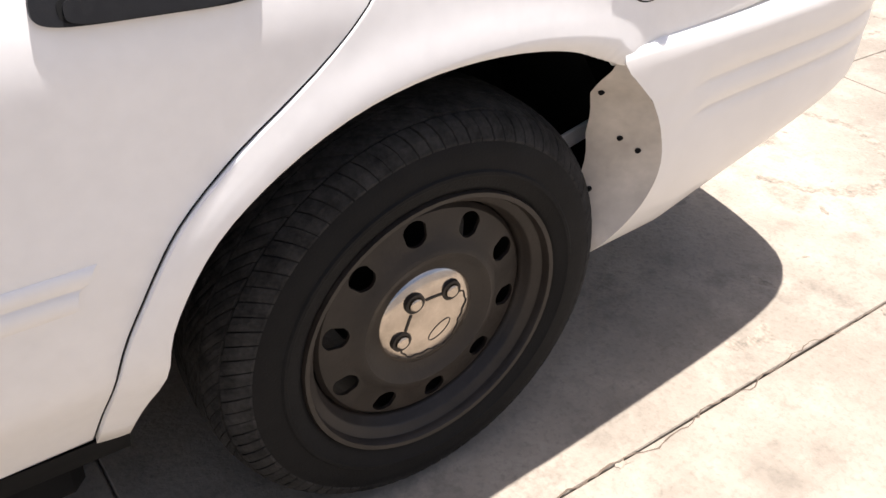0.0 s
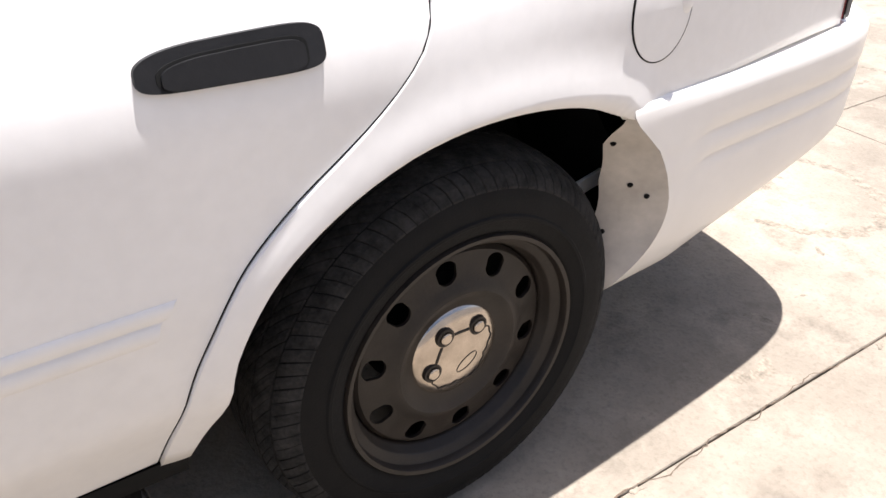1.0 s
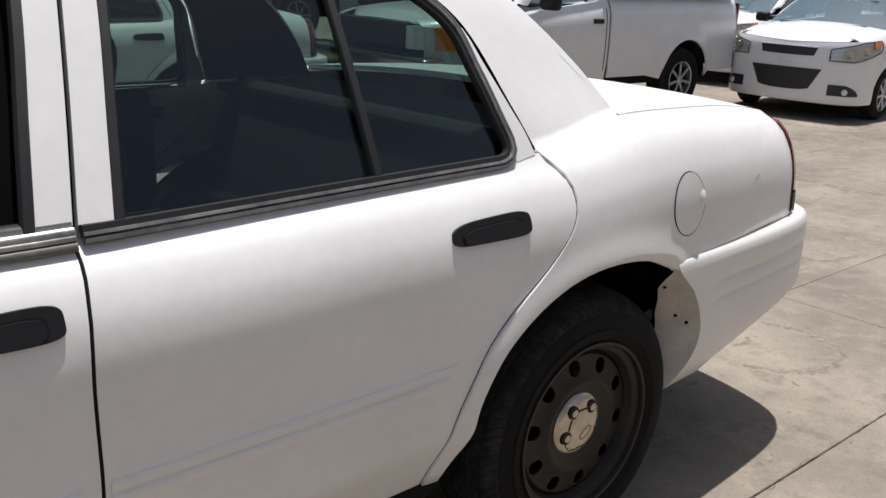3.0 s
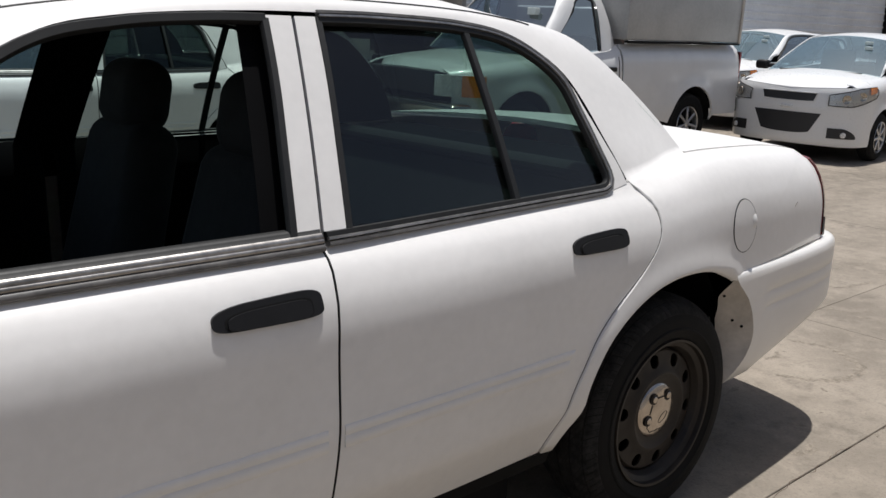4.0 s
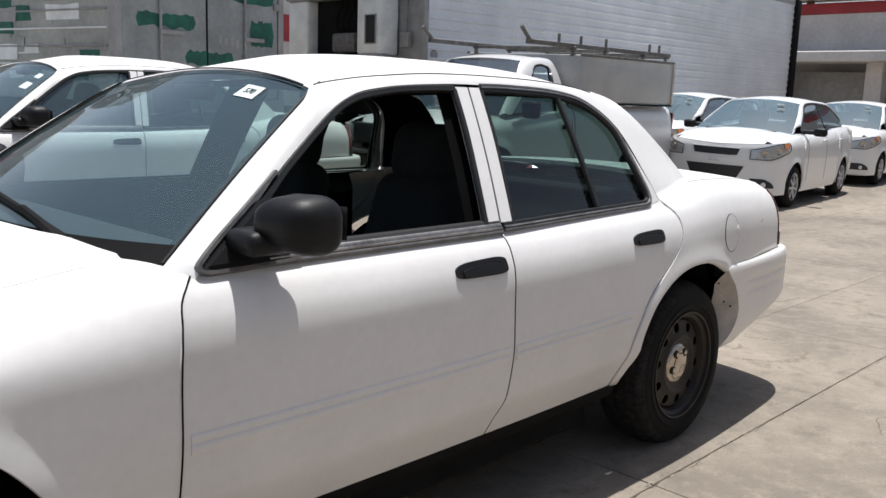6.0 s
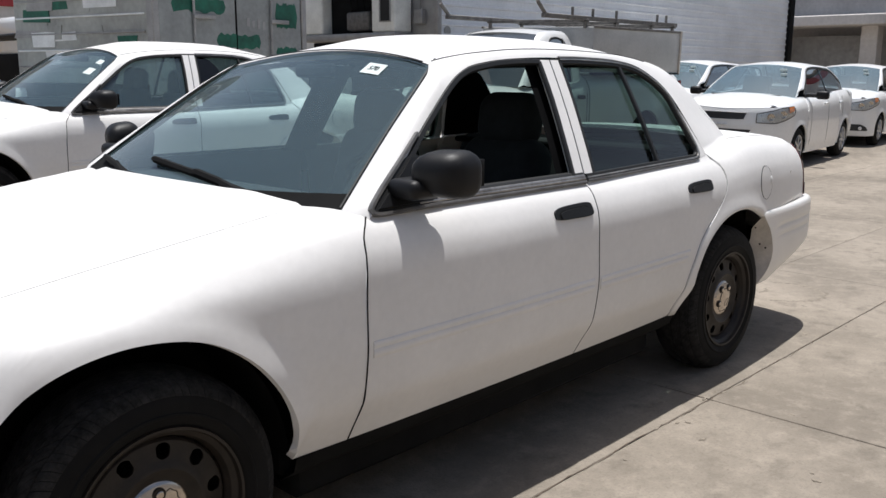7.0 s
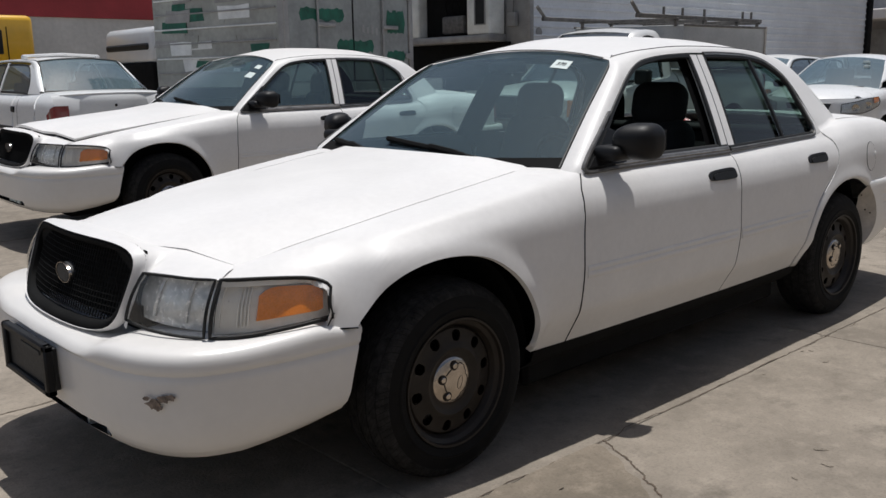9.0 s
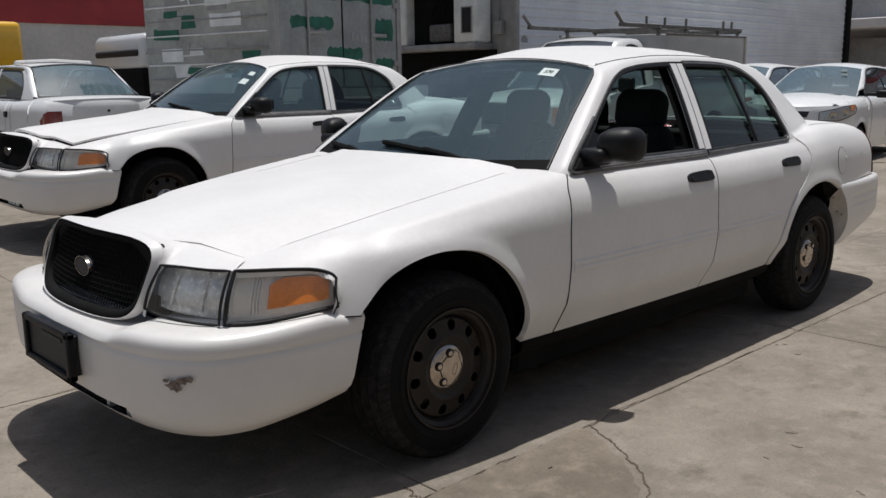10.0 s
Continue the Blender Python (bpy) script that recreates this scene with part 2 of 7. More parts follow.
# ---- the police-type saloon: axes along the car, front towards -x, rear axle at x = 0 ----
class Shell:
    """The curved side of a car: half widths, heights and seams as functions of x."""

    def __init__(self, W, T, S, sill, mid, tuck=0.085):
        self.W, self.T, self.S, self.sill, self.mid, self.tuck = W, T, S, sill, mid, tuck
        self.memo = {}

    def section(self, x):
        k = round(x, 4)
        if k not in self.memo:
            W, T, S, m, z0 = self.W(x), self.T(x), self.S(x), self.mid, self.sill
            up = lambda a: m + a * (T - m)  # noqa: E731
            lean = min(1.0, (T - m) / 0.392)
            c = [(W - self.tuck, z0), (W - self.tuck * 0.6, z0 + 0.07), (W - self.tuck * 0.24, z0 + 0.13), (W - self.tuck * 0.12, z0 + 0.17), (W, m), (W - 0.0035 * lean, up(0.26)), (W - 0.0080 * lean, up(0.48)), (W - 0.0112 * lean, up(0.57)), (W - 0.0180 * lean, up(0.65)),
                 (W - 0.0285 * lean, up(0.73)), (W - 0.062, up(0.87)), (max(S + 0.006, W - 0.112), up(0.965)), (S, T)]
            d = spline(c, 90)
            a = np.r_[0, np.cumsum(np.linalg.norm(np.diff(d, axis=0), axis=1))]
            self.memo[k] = (d, a / a[-1])
        return self.memo[k]

    def at(self, x, a):
        d, t = self.section(x)
        return np.array((x, -np.interp(a, t, d[:, 0]), np.interp(a, t, d[:, 1])))

    def a_of(self, x, z):
        d, t = self.section(x)
        return float(np.interp(z, d[:, 1], t))

    def pt(self, x, z, off=0.0):
        p = self.at(x, self.a_of(x, z))
        if off:
            p = p + self.normal(x, z) * off
        return p

    def normal(self, x, z):
        p, q, r = self.at(x, self.a_of(x, z)), self.at(x + 0.02, self.a_of(x + 0.02, z)), self.at(x, self.a_of(x, z + 0.02))
        n = np.cross(q - p, r - p)
        n /= np.linalg.norm(n)
        return n if n[1] < 0 else -n

    def ruled(self, low, top, nv, flare=0.0, reach=0.1, edge=None):
        """A patch from the low curve of (x, z) to the top curve of (x, a)."""
        P = []
        edge = np.array(low if edge is None else edge, float)
        for (x0, z0), (x1, a1) in zip(low, top):
            a0 = self.a_of(x0, z0)
            row = []
            for j in range(nv):
                v = j / (nv - 1)
                x = x0 + (x1 - x0) * v
                p = self.at(x, a0 + (a1 - a0) * v)
                if flare:
                    d = float(np.hypot(edge[:, 0] - p[0], edge[:, 1] - p[2]).min())
                    p = p + np.array((0, -1, 0)) * flare * (math.exp(-((d / reach) ** 2)) if d < 3 * reach else 0)
                row.append(p)
            P.append(row)
        return np.array(P)


CABIN_W = curve_of([(-3.72, 0.68), (-3.62, 0.755), (-3.5, 0.81), (-3.36, 0.848), (-3.1, 0.905), (-2.7, 0.948), (-2.3, 0.965), (-1.7, 0.972), (-1.0, 0.97), (-0.4, 0.958), (0.0, 0.95), (0.4, 0.93), (0.7, 0.90), (1.0, 0.852), (1.2, 0.79)])
FRONT = Shell(CABIN_W, curve_of([(-3.72, 0.775), (-3.53, 0.802), (-3.3, 0.848), (-2.96, 0.905), (-2.6, 0.957), (-2.35, 0.992), (-2.19, 1.009), (-2.0, 1.012)]),
              curve_of([(-3.72, 0.52), (-3.53, 0.59), (-3.3, 0.63), (-2.96, 0.652), (-2.19, 0.665), (-2.0, 0.665)]), 0.335, 0.62)
SIDE = Shell(CABIN_W, lambda x: 1.012 + 0.012 * max(0.0, x + 1.2), lambda x: CABIN_W(x) - 0.119, 0.335, 0.62)
REAR = Shell(CABIN_W, curve_of([(-0.7, 1.014), (-0.2, 1.03), (0.0, 1.045), (0.236, 1.071), (0.6, 1.068), (0.85, 1.05), (1.2, 1.0)]),
             curve_of([(-0.7, 0.84), (-0.2, 0.832), (0.0, 0.805), (0.236, 0.75), (0.6, 0.735), (1.2, 0.69)]), 0.335, 0.62)

CUT_F = curve_of([(0.335, -2.322), (0.44, -2.314), (0.6, -2.308), (0.78, -2.302), (0.9, -2.288), (0.95, -2.270), (1.0, -2.215), (1.05, -2.18)])
CUT_B = curve_of([(0.335, -1.212), (0.40, -1.203), (0.46, -1.19), (0.62, -1.177), (0.8, -1.173), (0.9, -1.164), (0.96, -1.156), (1.014, -1.15), (1.2, -1.115), (1.45, -1.068)])
REAR_CUT = [(-0.492, 0.345), (-0.478, 0.42), (-0.456, 0.51), (-0.43, 0.57), (-0.38, 0.655), (-0.31, 0.72), (-0.245, 0.765), (-0.195, 0.80), (-0.15, 0.838), (-0.112, 0.88), (-0.095, 0.925), (-0.098, 0.97), (-0.12, 1.01), (-0.14, 1.036)]
CUT_R = curve_of([(z, x) for x, z in REAR_CUT])
ARCH_F = spline([(-2.515, 0.345), (-2.525, 0.42), (-2.557, 0.515), (-2.608, 0.606), (-2.687, 0.694), (-2.80, 0.759), (-2.94, 0.782), (-3.08, 0.766), (-3.195, 0.718), (-3.275, 0.642), (-3.30, 0.607)], 46)
ARCH_R = spline([(-0.452, 0.345), (-0.436, 0.40), (-0.412, 0.458), (-0.398, 0.54), (-0.345, 0.632), (-0.262, 0.696), (-0.17, 0.739), (-0.085, 0.76), (0.0, 0.767), (0.09, 0.762), (0.18, 0.744), (0.285, 0.703)], 60)
LAMP_TOP = spline([(-3.364, -0.834, 0.738), (-3.378, -0.822, 0.755), (-3.42, -0.789, 0.769), (-3.53, -0.768, 0.783), (-3.64, -0.725, 0.790), (-3.715, -0.655, 0.794), (-3.757, -0.56, 0.796), (-3.782, -0.456, 0.792)], 40)
LAMP_LOW = spline([(-3.365, -0.84, 0.645), (-3.5, -0.818, 0.636), (-3.63, -0.776, 0.628), (-3.73, -0.70, 0.628), (-3.79, -0.61, 0.634), (-3.822, -0.52, 0.642), (-3.838, -0.43, 0.653)], 40)


def glass_y(x, z):
    """Half width of the side glass."""
    base = 0.866 if x < -1.1 else 0.866 - 0.028 * (x + 1.1)
    h = z - 1.012
    return base - 0.475 * h - 0.19 * h * h


def on_glass(x, z, off=0.0):
    return np.array((x, -glass_y(x, z) - off, z + off * 0.45))


RAIL = [(-2.213, 0.985), (-2.135, 1.046), (-2.025, 1.118), (-1.878, 1.228), (-1.63, 1.378), (-1.45, 1.422), (-1.17, 1.44), (-0.9, 1.44), (-0.6, 1.43), (-0.41, 1.395), (-0.265, 1.305), (-0.18, 1.125), (-0.14, 1.036)]
CREST = [(-2.25, -0.80, 1.003), (-2.10, -0.75, 1.118), (-1.955, -0.702, 1.225), (-1.74, -0.63, 1.372), (-1.62, -0.565, 1.432), (-1.25, -0.55, 1.47), (-0.9, -0.55, 1.475), (-0.55, -0.55, 1.465),
         (-0.21, -0.56, 1.432), (-0.05, -0.605, 1.362), (0.125, -0.672, 1.215), (0.236, -0.75, 1.071)]
FRONT_WINDOW = [(-2.14, 1.012), (-2.01, 1.115), (-1.868, 1.222), (-1.63, 1.368), (-1.45, 1.41), (-1.27, 1.424), (-1.14, 1.426), (-1.16, 1.3), (-1.19, 1.15), (-1.215, 1.012)]
REAR_WINDOW = [(-1.085, 1.014), (-1.06, 1.15), (-1.03, 1.3), (-1.008, 1.43), (-0.85, 1.43), (-0.6, 1.42), (-0.43, 1.388), (-0.30, 1.305), (-0.235, 1.16), (-0.20, 1.06), (-0.215, 1.028), (-0.3, 1.026), (-0.7, 1.018)]


def wheel(parent, x, y, r, width, side, rim_r=0.222, steel=True, turn=0.0, cap_turn=45):
    """A tyre on its rim; the outside faces -y for side -1."""
    s = side
    at = Matrix.Translation((x, y, r - (0.008 if steel else 0.0))) @ Matrix.Rotation(turn, 4, "Y") @ Matrix.Diagonal((1, -s, 1, 1))
    w = new("wheel")
    w.parent = parent
    w.matrix_basis = at
    h = width
    # outside at y = 0, inside at y = +h
    edge = [(0.0, r - 0.062), (0.003, r - 0.046), (0.010, r - 0.031), (0.022, r - 0.019), (0.040, r - 0.009), (0.062, r - 0.003), (0.09, r)]
    over = lambda yy: float(np.interp(min(yy, h - yy), [e[0] for e in edge], [e[1] for e in edge]))  # noqa: E731
    tyre = turned([(rim_r - 0.004, 0.03), (rim_r + 0.004, 0.008), (rim_r + 0.014, 0.001), (rim_r + 0.028, -0.001), (rim_r + 0.032, -0.004), (rim_r + 0.037, -0.004), (rim_r + 0.040, -0.001)]
                  + [(b, a) for a, b in edge] + [(b, h - a) for a, b in edge[::-1]] + [(rim_r, h - 0.02)], 72)
    t = part("tyre", tyre, TYRE, w, "worn black tyre with dusty tread")
    tb = bmesh.new()
    n = 92
    rnd = random.Random(5)
    for k in range(n):
        a0 = 2 * math.pi * k / n
        for y0, y1, lean, shift in ((0.004, 0.030, 0.05, 0.0), (0.034, 0.066, 0.13, 0.3), (0.071, h / 2 - 0.003, 0.2, 0.5), (h / 2 + 0.003, h - 0.064, -0.2, 0.2), (h - 0.058, h - 0.010, -0.12, 0.7)):
            a = a0 + shift * 2 * math.pi / n
            b = a + 2 * math.pi / n * (0.84 + 0.10 * rnd.random())
            rows = []
            lift = 0.0012 * rnd.random()
            for yy in np.linspace(y0, y1, 4):
                sway = lean * (yy - y0) / (y1 - y0)
                rows.append([tb.verts.new(((over(yy) + d) * math.cos(q + sway), yy, (over(yy) + d) * math.sin(q + sway))) for q, d in ((a, -0.004), (a, 0.0024 + lift), ((a + b) / 2, 0.0038), (b, 0.0038 - lift), (b, -0.004))])
            for p, q in zip(rows, rows[1:]):
                for i in range(4):
                    tb.faces.new((p[i], p[i + 1], q[i + 1], q[i]))
            tb.faces.new(rows[0])
            tb.faces.new(rows[-1][::-1])
    bmesh.ops.recalc_face_normals(tb, faces=tb.faces)
    part("tread", tb, TREAD, t)
    if steel:
        # drop-centre rim, then a raised dish with ten round holes
        R = rim_r
        k = R / 0.222
        rim = turned([(R + 0.006, 0.012), (R + 0.003, 0.0), (R - 0.004, 0.001), (R - 0.006, 0.006), (R - 0.007, 0.015), (R - 0.010, 0.018), (R - 0.020, 0.022), (R - 0.023, 0.026), (R - 0.0245, 0.036), (R - 0.028, 0.040), (R - 0.031, 0.05), (R - 0.033, 0.08), (R - 0.03, h - 0.03), (R, h - 0.02)], 64)
        part("rim", rim, STEEL, w, "black steel rim")
        bm = bmesh.new()
        nh, seg = 10, 12
        ring = lambda rad, yy, m: [bm.verts.new((rad * math.cos(2 * math.pi * i / m), yy, rad * math.sin(2 * math.pi * i / m))) for i in range(m)]  # noqa: E731
        M = nh * seg
        prof = [(0.182 * k, 0.040), (0.189 * k, 0.047), (0.192 * k, 0.07)]
        outer = [ring(a, b, M) for a, b in prof]
        inner = [ring(a, b, M) for a, b in [(0.134 * k, 0.031), (0.125 * k, 0.024), (0.116 * k, 0.022), (0.106 * k, 0.027), (0.095 * k, 0.034), (0.05 * k, 0.036)]]
        for rows in (outer, inner):
            for a, b in zip(rows, rows[1:]):
                for i in range(M):
                    bm.faces.new((a[i], a[(i + 1) % M], b[(i + 1) % M], b[i]))
        # the band that the holes pierce
        hr, rc = 0.0205 * k, 0.158 * k
        dish = lambda rad: 0.031 + (rad - 0.134 * k) / (0.048 * k) * 0.009  # noqa: E731
        for hole in range(nh):
            ca = 2 * math.pi * (hole + 0.5) / nh
            border = [outer[0][(hole * seg + i) % M] for i in range(seg + 1)] + [inner[0][(hole * seg + i) % M] for i in range(seg, -1, -1)]
            nb = len(border)
            circ, deep = [], []
            for v in border:
                rr = math.hypot(v.co.x, v.co.z)
                ang = math.atan2(v.co.z, v.co.x)
                dx, dr = (((ang - ca + math.pi) % (2 * math.pi)) - math.pi) * rc, rr - rc
                l = math.hypot(dx, dr)
                px, pr = dx / l * hr, rc + dr / l * hr
                an = ca + px / rc
                circ.append(bm.verts.new((pr * math.cos(an), dish(pr), pr * math.sin(an))))
                deep.append(bm.verts.new((pr * math.cos(an), dish(pr) + 0.006, pr * math.sin(an))))
            for i in range(nb):
                j = (i + 1) % nb
                if border[i] is not border[j]:
                    bm.faces.new((border[i], border[j], circ[j], circ[i]))
                bm.faces.new((circ[i], circ[j], deep[j], deep[i]))
        bmesh.ops.remove_doubles(bm, verts=bm.verts, dist=2e-5)
        bmesh.ops.recalc_face_normals(bm, faces=bm.faces)
        part("wheel_disc", soft(bm, 32), STEEL, w, "pressed steel disc with ten round holes")
        cap = turned([(0.0, 0.0165), (0.03, 0.0175), (0.052, 0.0203), (0.070, 0.0250), (0.082, 0.0305), (0.087, 0.037), (0.088, 0.042)], 48)
        c = part("centre_cap", cap, CHROME, w, "scuffed chrome centre cap")
        base = radians(cap_turn)
        dome = lambda q: float(np.interp(q, [0.0, 0.03, 0.052, 0.070, 0.082], [0.0165, 0.0175, 0.0203, 0.0250, 0.0305]))  # noqa: E731
        spot = lambda q, a, up=0.0: (q * math.cos(a), dome(q) - up, q * math.sin(a))  # noqa: E731
        step = 2 * math.pi / 5
        for a in (base, base + step, base + 2 * step):
            at2 = Matrix.Translation(spot(0.056, a))
            lug = part("lug_cover", moved(turned([(0.0, -0.0075), (0.0085, -0.0075), (0.0105, -0.006), (0.0115, -0.001), (0.0118, 0.006)], 18), at2), CHROME, c)
            part("lug_recess", moved(turned([(0.0112, -0.002), (0.0135, -0.0035), (0.0168, -0.003), (0.0178, 0.004)], 20), at2), STEEL, lug)
        # pressed channels from lug to lug, and the worn edge on the far side
        for k in (0, 1):
            arc = [spot(0.052 - 0.006 * math.sin(math.pi * u), base + step * (k + u), 0.0) for u in np.linspace(0.26, 0.74, 10)]
            part("cap_channel", ribbon(arc, 0.0055, 0.0016, (0, -1, 0)), STEEL, c)
        arc = [spot(0.062 + 0.006 * math.sin(5 * math.pi * u) + 0.002 * math.sin(61 * u), base + step * (2.25 + 2.5 * u), 0.0) for u in np.linspace(0, 1, 44)]
        part("cap_edge", ribbon(arc, 0.0022, 0.0014, (0, -1, 0)), STEEL, c)
        far = base + step + math.pi
        ex, ez = 0.024 * math.cos(far), 0.024 * math.sin(far)
        oval = []
        for a in np.linspace(0, 2 * math.pi, 30, endpoint=False):
            u, v = 0.0105 * math.cos(a), 0.023 * math.sin(a)
            px, pz = ex + u * math.cos(far) - v * math.sin(far), ez + u * math.sin(far) + v * math.cos(far)
            oval.append((px, dome(math.hypot(px, pz)), pz))
        part("oval_emblem", ribbon(oval, 0.0014, 0.0009, (0, -1, 0), closed=True), STEEL, c, "plain oval outline pressed in the cap")
        part("brake_drum", turned([(0.0, 0.11), (0.105, 0.11), (0.115, 0.125), (0.115, 0.16)], 28), DARK, w)
    else:
        R = rim_r
        part("rim", turned([(R + 0.004, 0.012), (R - 0.002, 0.002), (R - 0.012, 0.006), (R - 0.018, 0.03), (R - 0.02, h - 0.03)], 40), ALLOY, w)
        sp = []
        for i in range(7):
            a = 2 * math.pi * i / 7
            b = block((0.03, 0.008, -0.016), (R - 0.008, 0.03, 0.016), 0.006, 1)
            sp.append(moved(b, Matrix.Rotation(a, 4, "Y")))
        part("spokes", merge(*sp, turned([(0, 0.004), (0.03, 0.005), (0.042, 0.012), (0.042, 0.03)], 20)), ALLOY, w)
        part("brake_disc", turned([(0.0, 0.06), (R - 0.03, 0.06), (R - 0.03, 0.08)], 24), DARK, w)
    return w


def handle(parent, x0, x1, z, shell, mirror):
    """A black pull handle: a rounded bezel with a lever in it."""
    xm = (x0 + x1) / 2
    L = x1 - x0
    # the outline narrows to a rounded nose at its front end
    ring = []
    for a in np.linspace(0, 2 * math.pi, 56, endpoint=False):
        c, s = math.cos(a), math.sin(a)
        c, s = math.copysign(abs(c) ** 0.42, c), math.copysign(abs(s) ** 0.42, s)
        rad = 1.0
        u = c * rad
        ring.append((0.5 * u, s * (0.0235 + 0.0025 * u) - (0.007 * max(0.0, -u) ** 3 if s > 0 else 0.0)))
    sg = 1 if mirror else -1
    def plate(along, high, drop, off, depth):
        pts = []
        for a, b in ring:
            p = shell.pt(xm + a * L * along, z + b * high + drop, off)
            if mirror:
                p = p * (1, -1, 1)
            pts.append(p)
        return disc_plate(pts, depth, (0, sg, 0.1))
    h = part("door_handle", plate(1.0, 1.0, 0.0, 0.0, 0.006), TRIM, parent, "black plastic pull handle")
    part("lever_recess", plate(0.80, 0.74, -0.0055, 0.003, 0.0032), DARK, h)
    part("lever", plate(0.76, 0.66, -0.0070, 0.004, 0.0055), TRIM, h)
    return h


def build_saloon(label, at, ajar=0.0):
    """The white four-door saloon, part by part."""
    car = thing("saloon_car", label, "car", at)
    for mir in (False, True):
        sgn = 1 if mir else -1
        flip = (lambda q: np.array(q) * (1, -1, 1)) if mir else (lambda q: np.array(q))
        # front fender
        low = [(x, 0.345) for x in np.linspace(-2.318, -2.5, 6)] + list(map(tuple, ARCH_F)) + [(x, 0.609) for x in np.linspace(-3.32, -3.388, 4)] + [(-3.362, 0.66), (-3.358, 0.71)]
        n0 = len(low)
        low += [(p[0], p[2]) for p in LAMP_TOP[:22]]
        n = len(low)
        xs = np.interp(np.linspace(0, 1, n), [0, 6 / n, 20 / n, 40 / n, n0 / n, 1], [-2.235, -2.27, -2.55, -2.95, -3.33, -3.54])
        P = FRONT.ruled(low, [(x, 1.0) for x in xs], 20, 0.015, 0.045, ARCH_F)
        for i in range(n):
            w = math.exp(-((i / 3.0) ** 2))
            for j in range(20):
                if w > 0.01:
                    x, z = P[i, j, 0], P[i, j, 2]
                    nx = x + w * (CUT_F(z) - x)
                    P[i, j] = FRONT.pt(nx, z) if j < 19 else FRONT.at(nx, 1.0)
                    if j < 19 and z < 0.985:
                        P[i, j, 1] += (SIDE.pt(nx, z)[1] - P[i, j, 1]) * w * min(1.0, (0.985 - z) / 0.05)
        for i in range(n0 - 5, n):
            d = LAMP_TOP[i - n0] - P[i, 0] if i >= n0 else (LAMP_TOP[0] - P[n0, 0]) * (i - n0 + 6) / 6
            for j in range(20):
                P[i, j] += d * (1 - j / 19) ** 2
        # the skin round the lamp is drawn taut and fades into the arch
        taut = P.copy()
        for _ in range(60):
            Q = taut[n0 - 14 :, :17]
            Q[1:-1, 1:-1] = (Q[:-2, 1:-1] + Q[2:, 1:-1] + Q[1:-1, :-2] + Q[1:-1, 2:]) / 4
        for i in range(n0 - 14, n):
            v = min(1.0, (i - n0 + 14) / 12)
            v = v * v * (3 - 2 * v)
            for j in range(20):
                P[i, j] += (taut[i, j] - P[i, j]) * v
        fender = sheet(P, (0, -1, 0.3), 0.022, mir)
        fender.verts.ensure_lookup_table()
        ring = [(i, 0) for i in range(n)] + [(n - 1, j) for j in range(1, 20)] + [(i, 19) for i in range(n - 2, -1, -1)] + [(0, j) for j in range(18, 0, -1)]
        for k, (i, j) in enumerate(ring):
            # the turned-in edge beside the door points straight inwards
            if i == 0:
                p = flip(P[i, j] + np.array((-0.002, 0.02, 0)))
                fender.verts[n * 20 + len(ring) + k].co = p
        ff = part("front_fender", fender, PAINT, car)
        seam = spline([P[i, 0] + np.array((0, -0.003, -0.001)) for i in (51, 53, 55, 56)], 14)
        part("fender_seam", ribbon(seam, 0.0045, 0.002, (0, -1, 0), mir), DARK, ff)
        # doors
        for name, left, right in (("front_door", lambda z: CUT_F(z) + 0.004, lambda z: CUT_B(z) - 0.003), ("rear_door", lambda z: CUT_B(z) + 0.003, lambda z: CUT_R(z) - 0.0025)):
            P = []
            for z in np.linspace(0.345, 0.99, 34):
                P.append([SIDE.pt(x, z) for x in np.linspace(left(z), right(z), 26)])
            for a in (0.5, 1.0):
                z = 0.99 + a * 0.028
                P.append([SIDE.at(x, SIDE.a_of(x, 0.99) * (1 - a) + a) for x in np.linspace(max(left(z), -2.195), right(min(z, 1.02)), 26)])
            door = part(name, sheet(P, (0, -1, 0.2), 0.02, mir), PAINT, car)
            front = name == "front_door"
            # window frame uprights beside the middle post
            e0, e1 = (-0.066, -0.004) if front else (0.004, 0.064)
            P = [[on_glass(CUT_B(z) + e, z, 0.006) for e in np.linspace(e0, e1, 4)] for z in np.linspace(1.018, 1.432, 12)]
            part("window_post", sheet(P, (0, -1, 0.3), 0.02, mir), PAINT, door)
            # belt moulding: two stepped strips
            xa, xb = (-2.02, -1.154) if front else (-1.144, -0.262)
            xs = np.linspace(xa, xb, 30)
            def strip(section):
                return sheet([[on_glass(x, 1.006 + 0.012 * max(0.0, x + 1.2) + dz) - np.array((0, o, 0)) for o, dz in section] for x in xs], (0, -1, 0.3), 0.0, mir)
            if front:
                bm_ = part("belt_moulding", strip(((-0.03, -0.020), (0.010, -0.021), (0.0150, -0.017), (0.0155, -0.010), (0.0125, -0.0065), (0.0115, -0.006))), SEAL, door, "worn black belt moulding")
                part("satin_strip", strip(((0.0115, -0.006), (0.0150, -0.0045), (0.0152, 0.002), (0.0130, 0.003), (0.0146, 0.0045), (0.0130, 0.0115), (0.0105, 0.013))), BELT, bm_, "worn satin metal strip")
                part("window_sweep", strip(((0.0105, 0.013), (0.0085, 0.014), (0.0080, 0.019), (0.0040, 0.023), (-0.012, 0.023))), RUBBER, bm_)
            # rubber round the opening
            out = FRONT_WINDOW if front else REAR_WINDOW
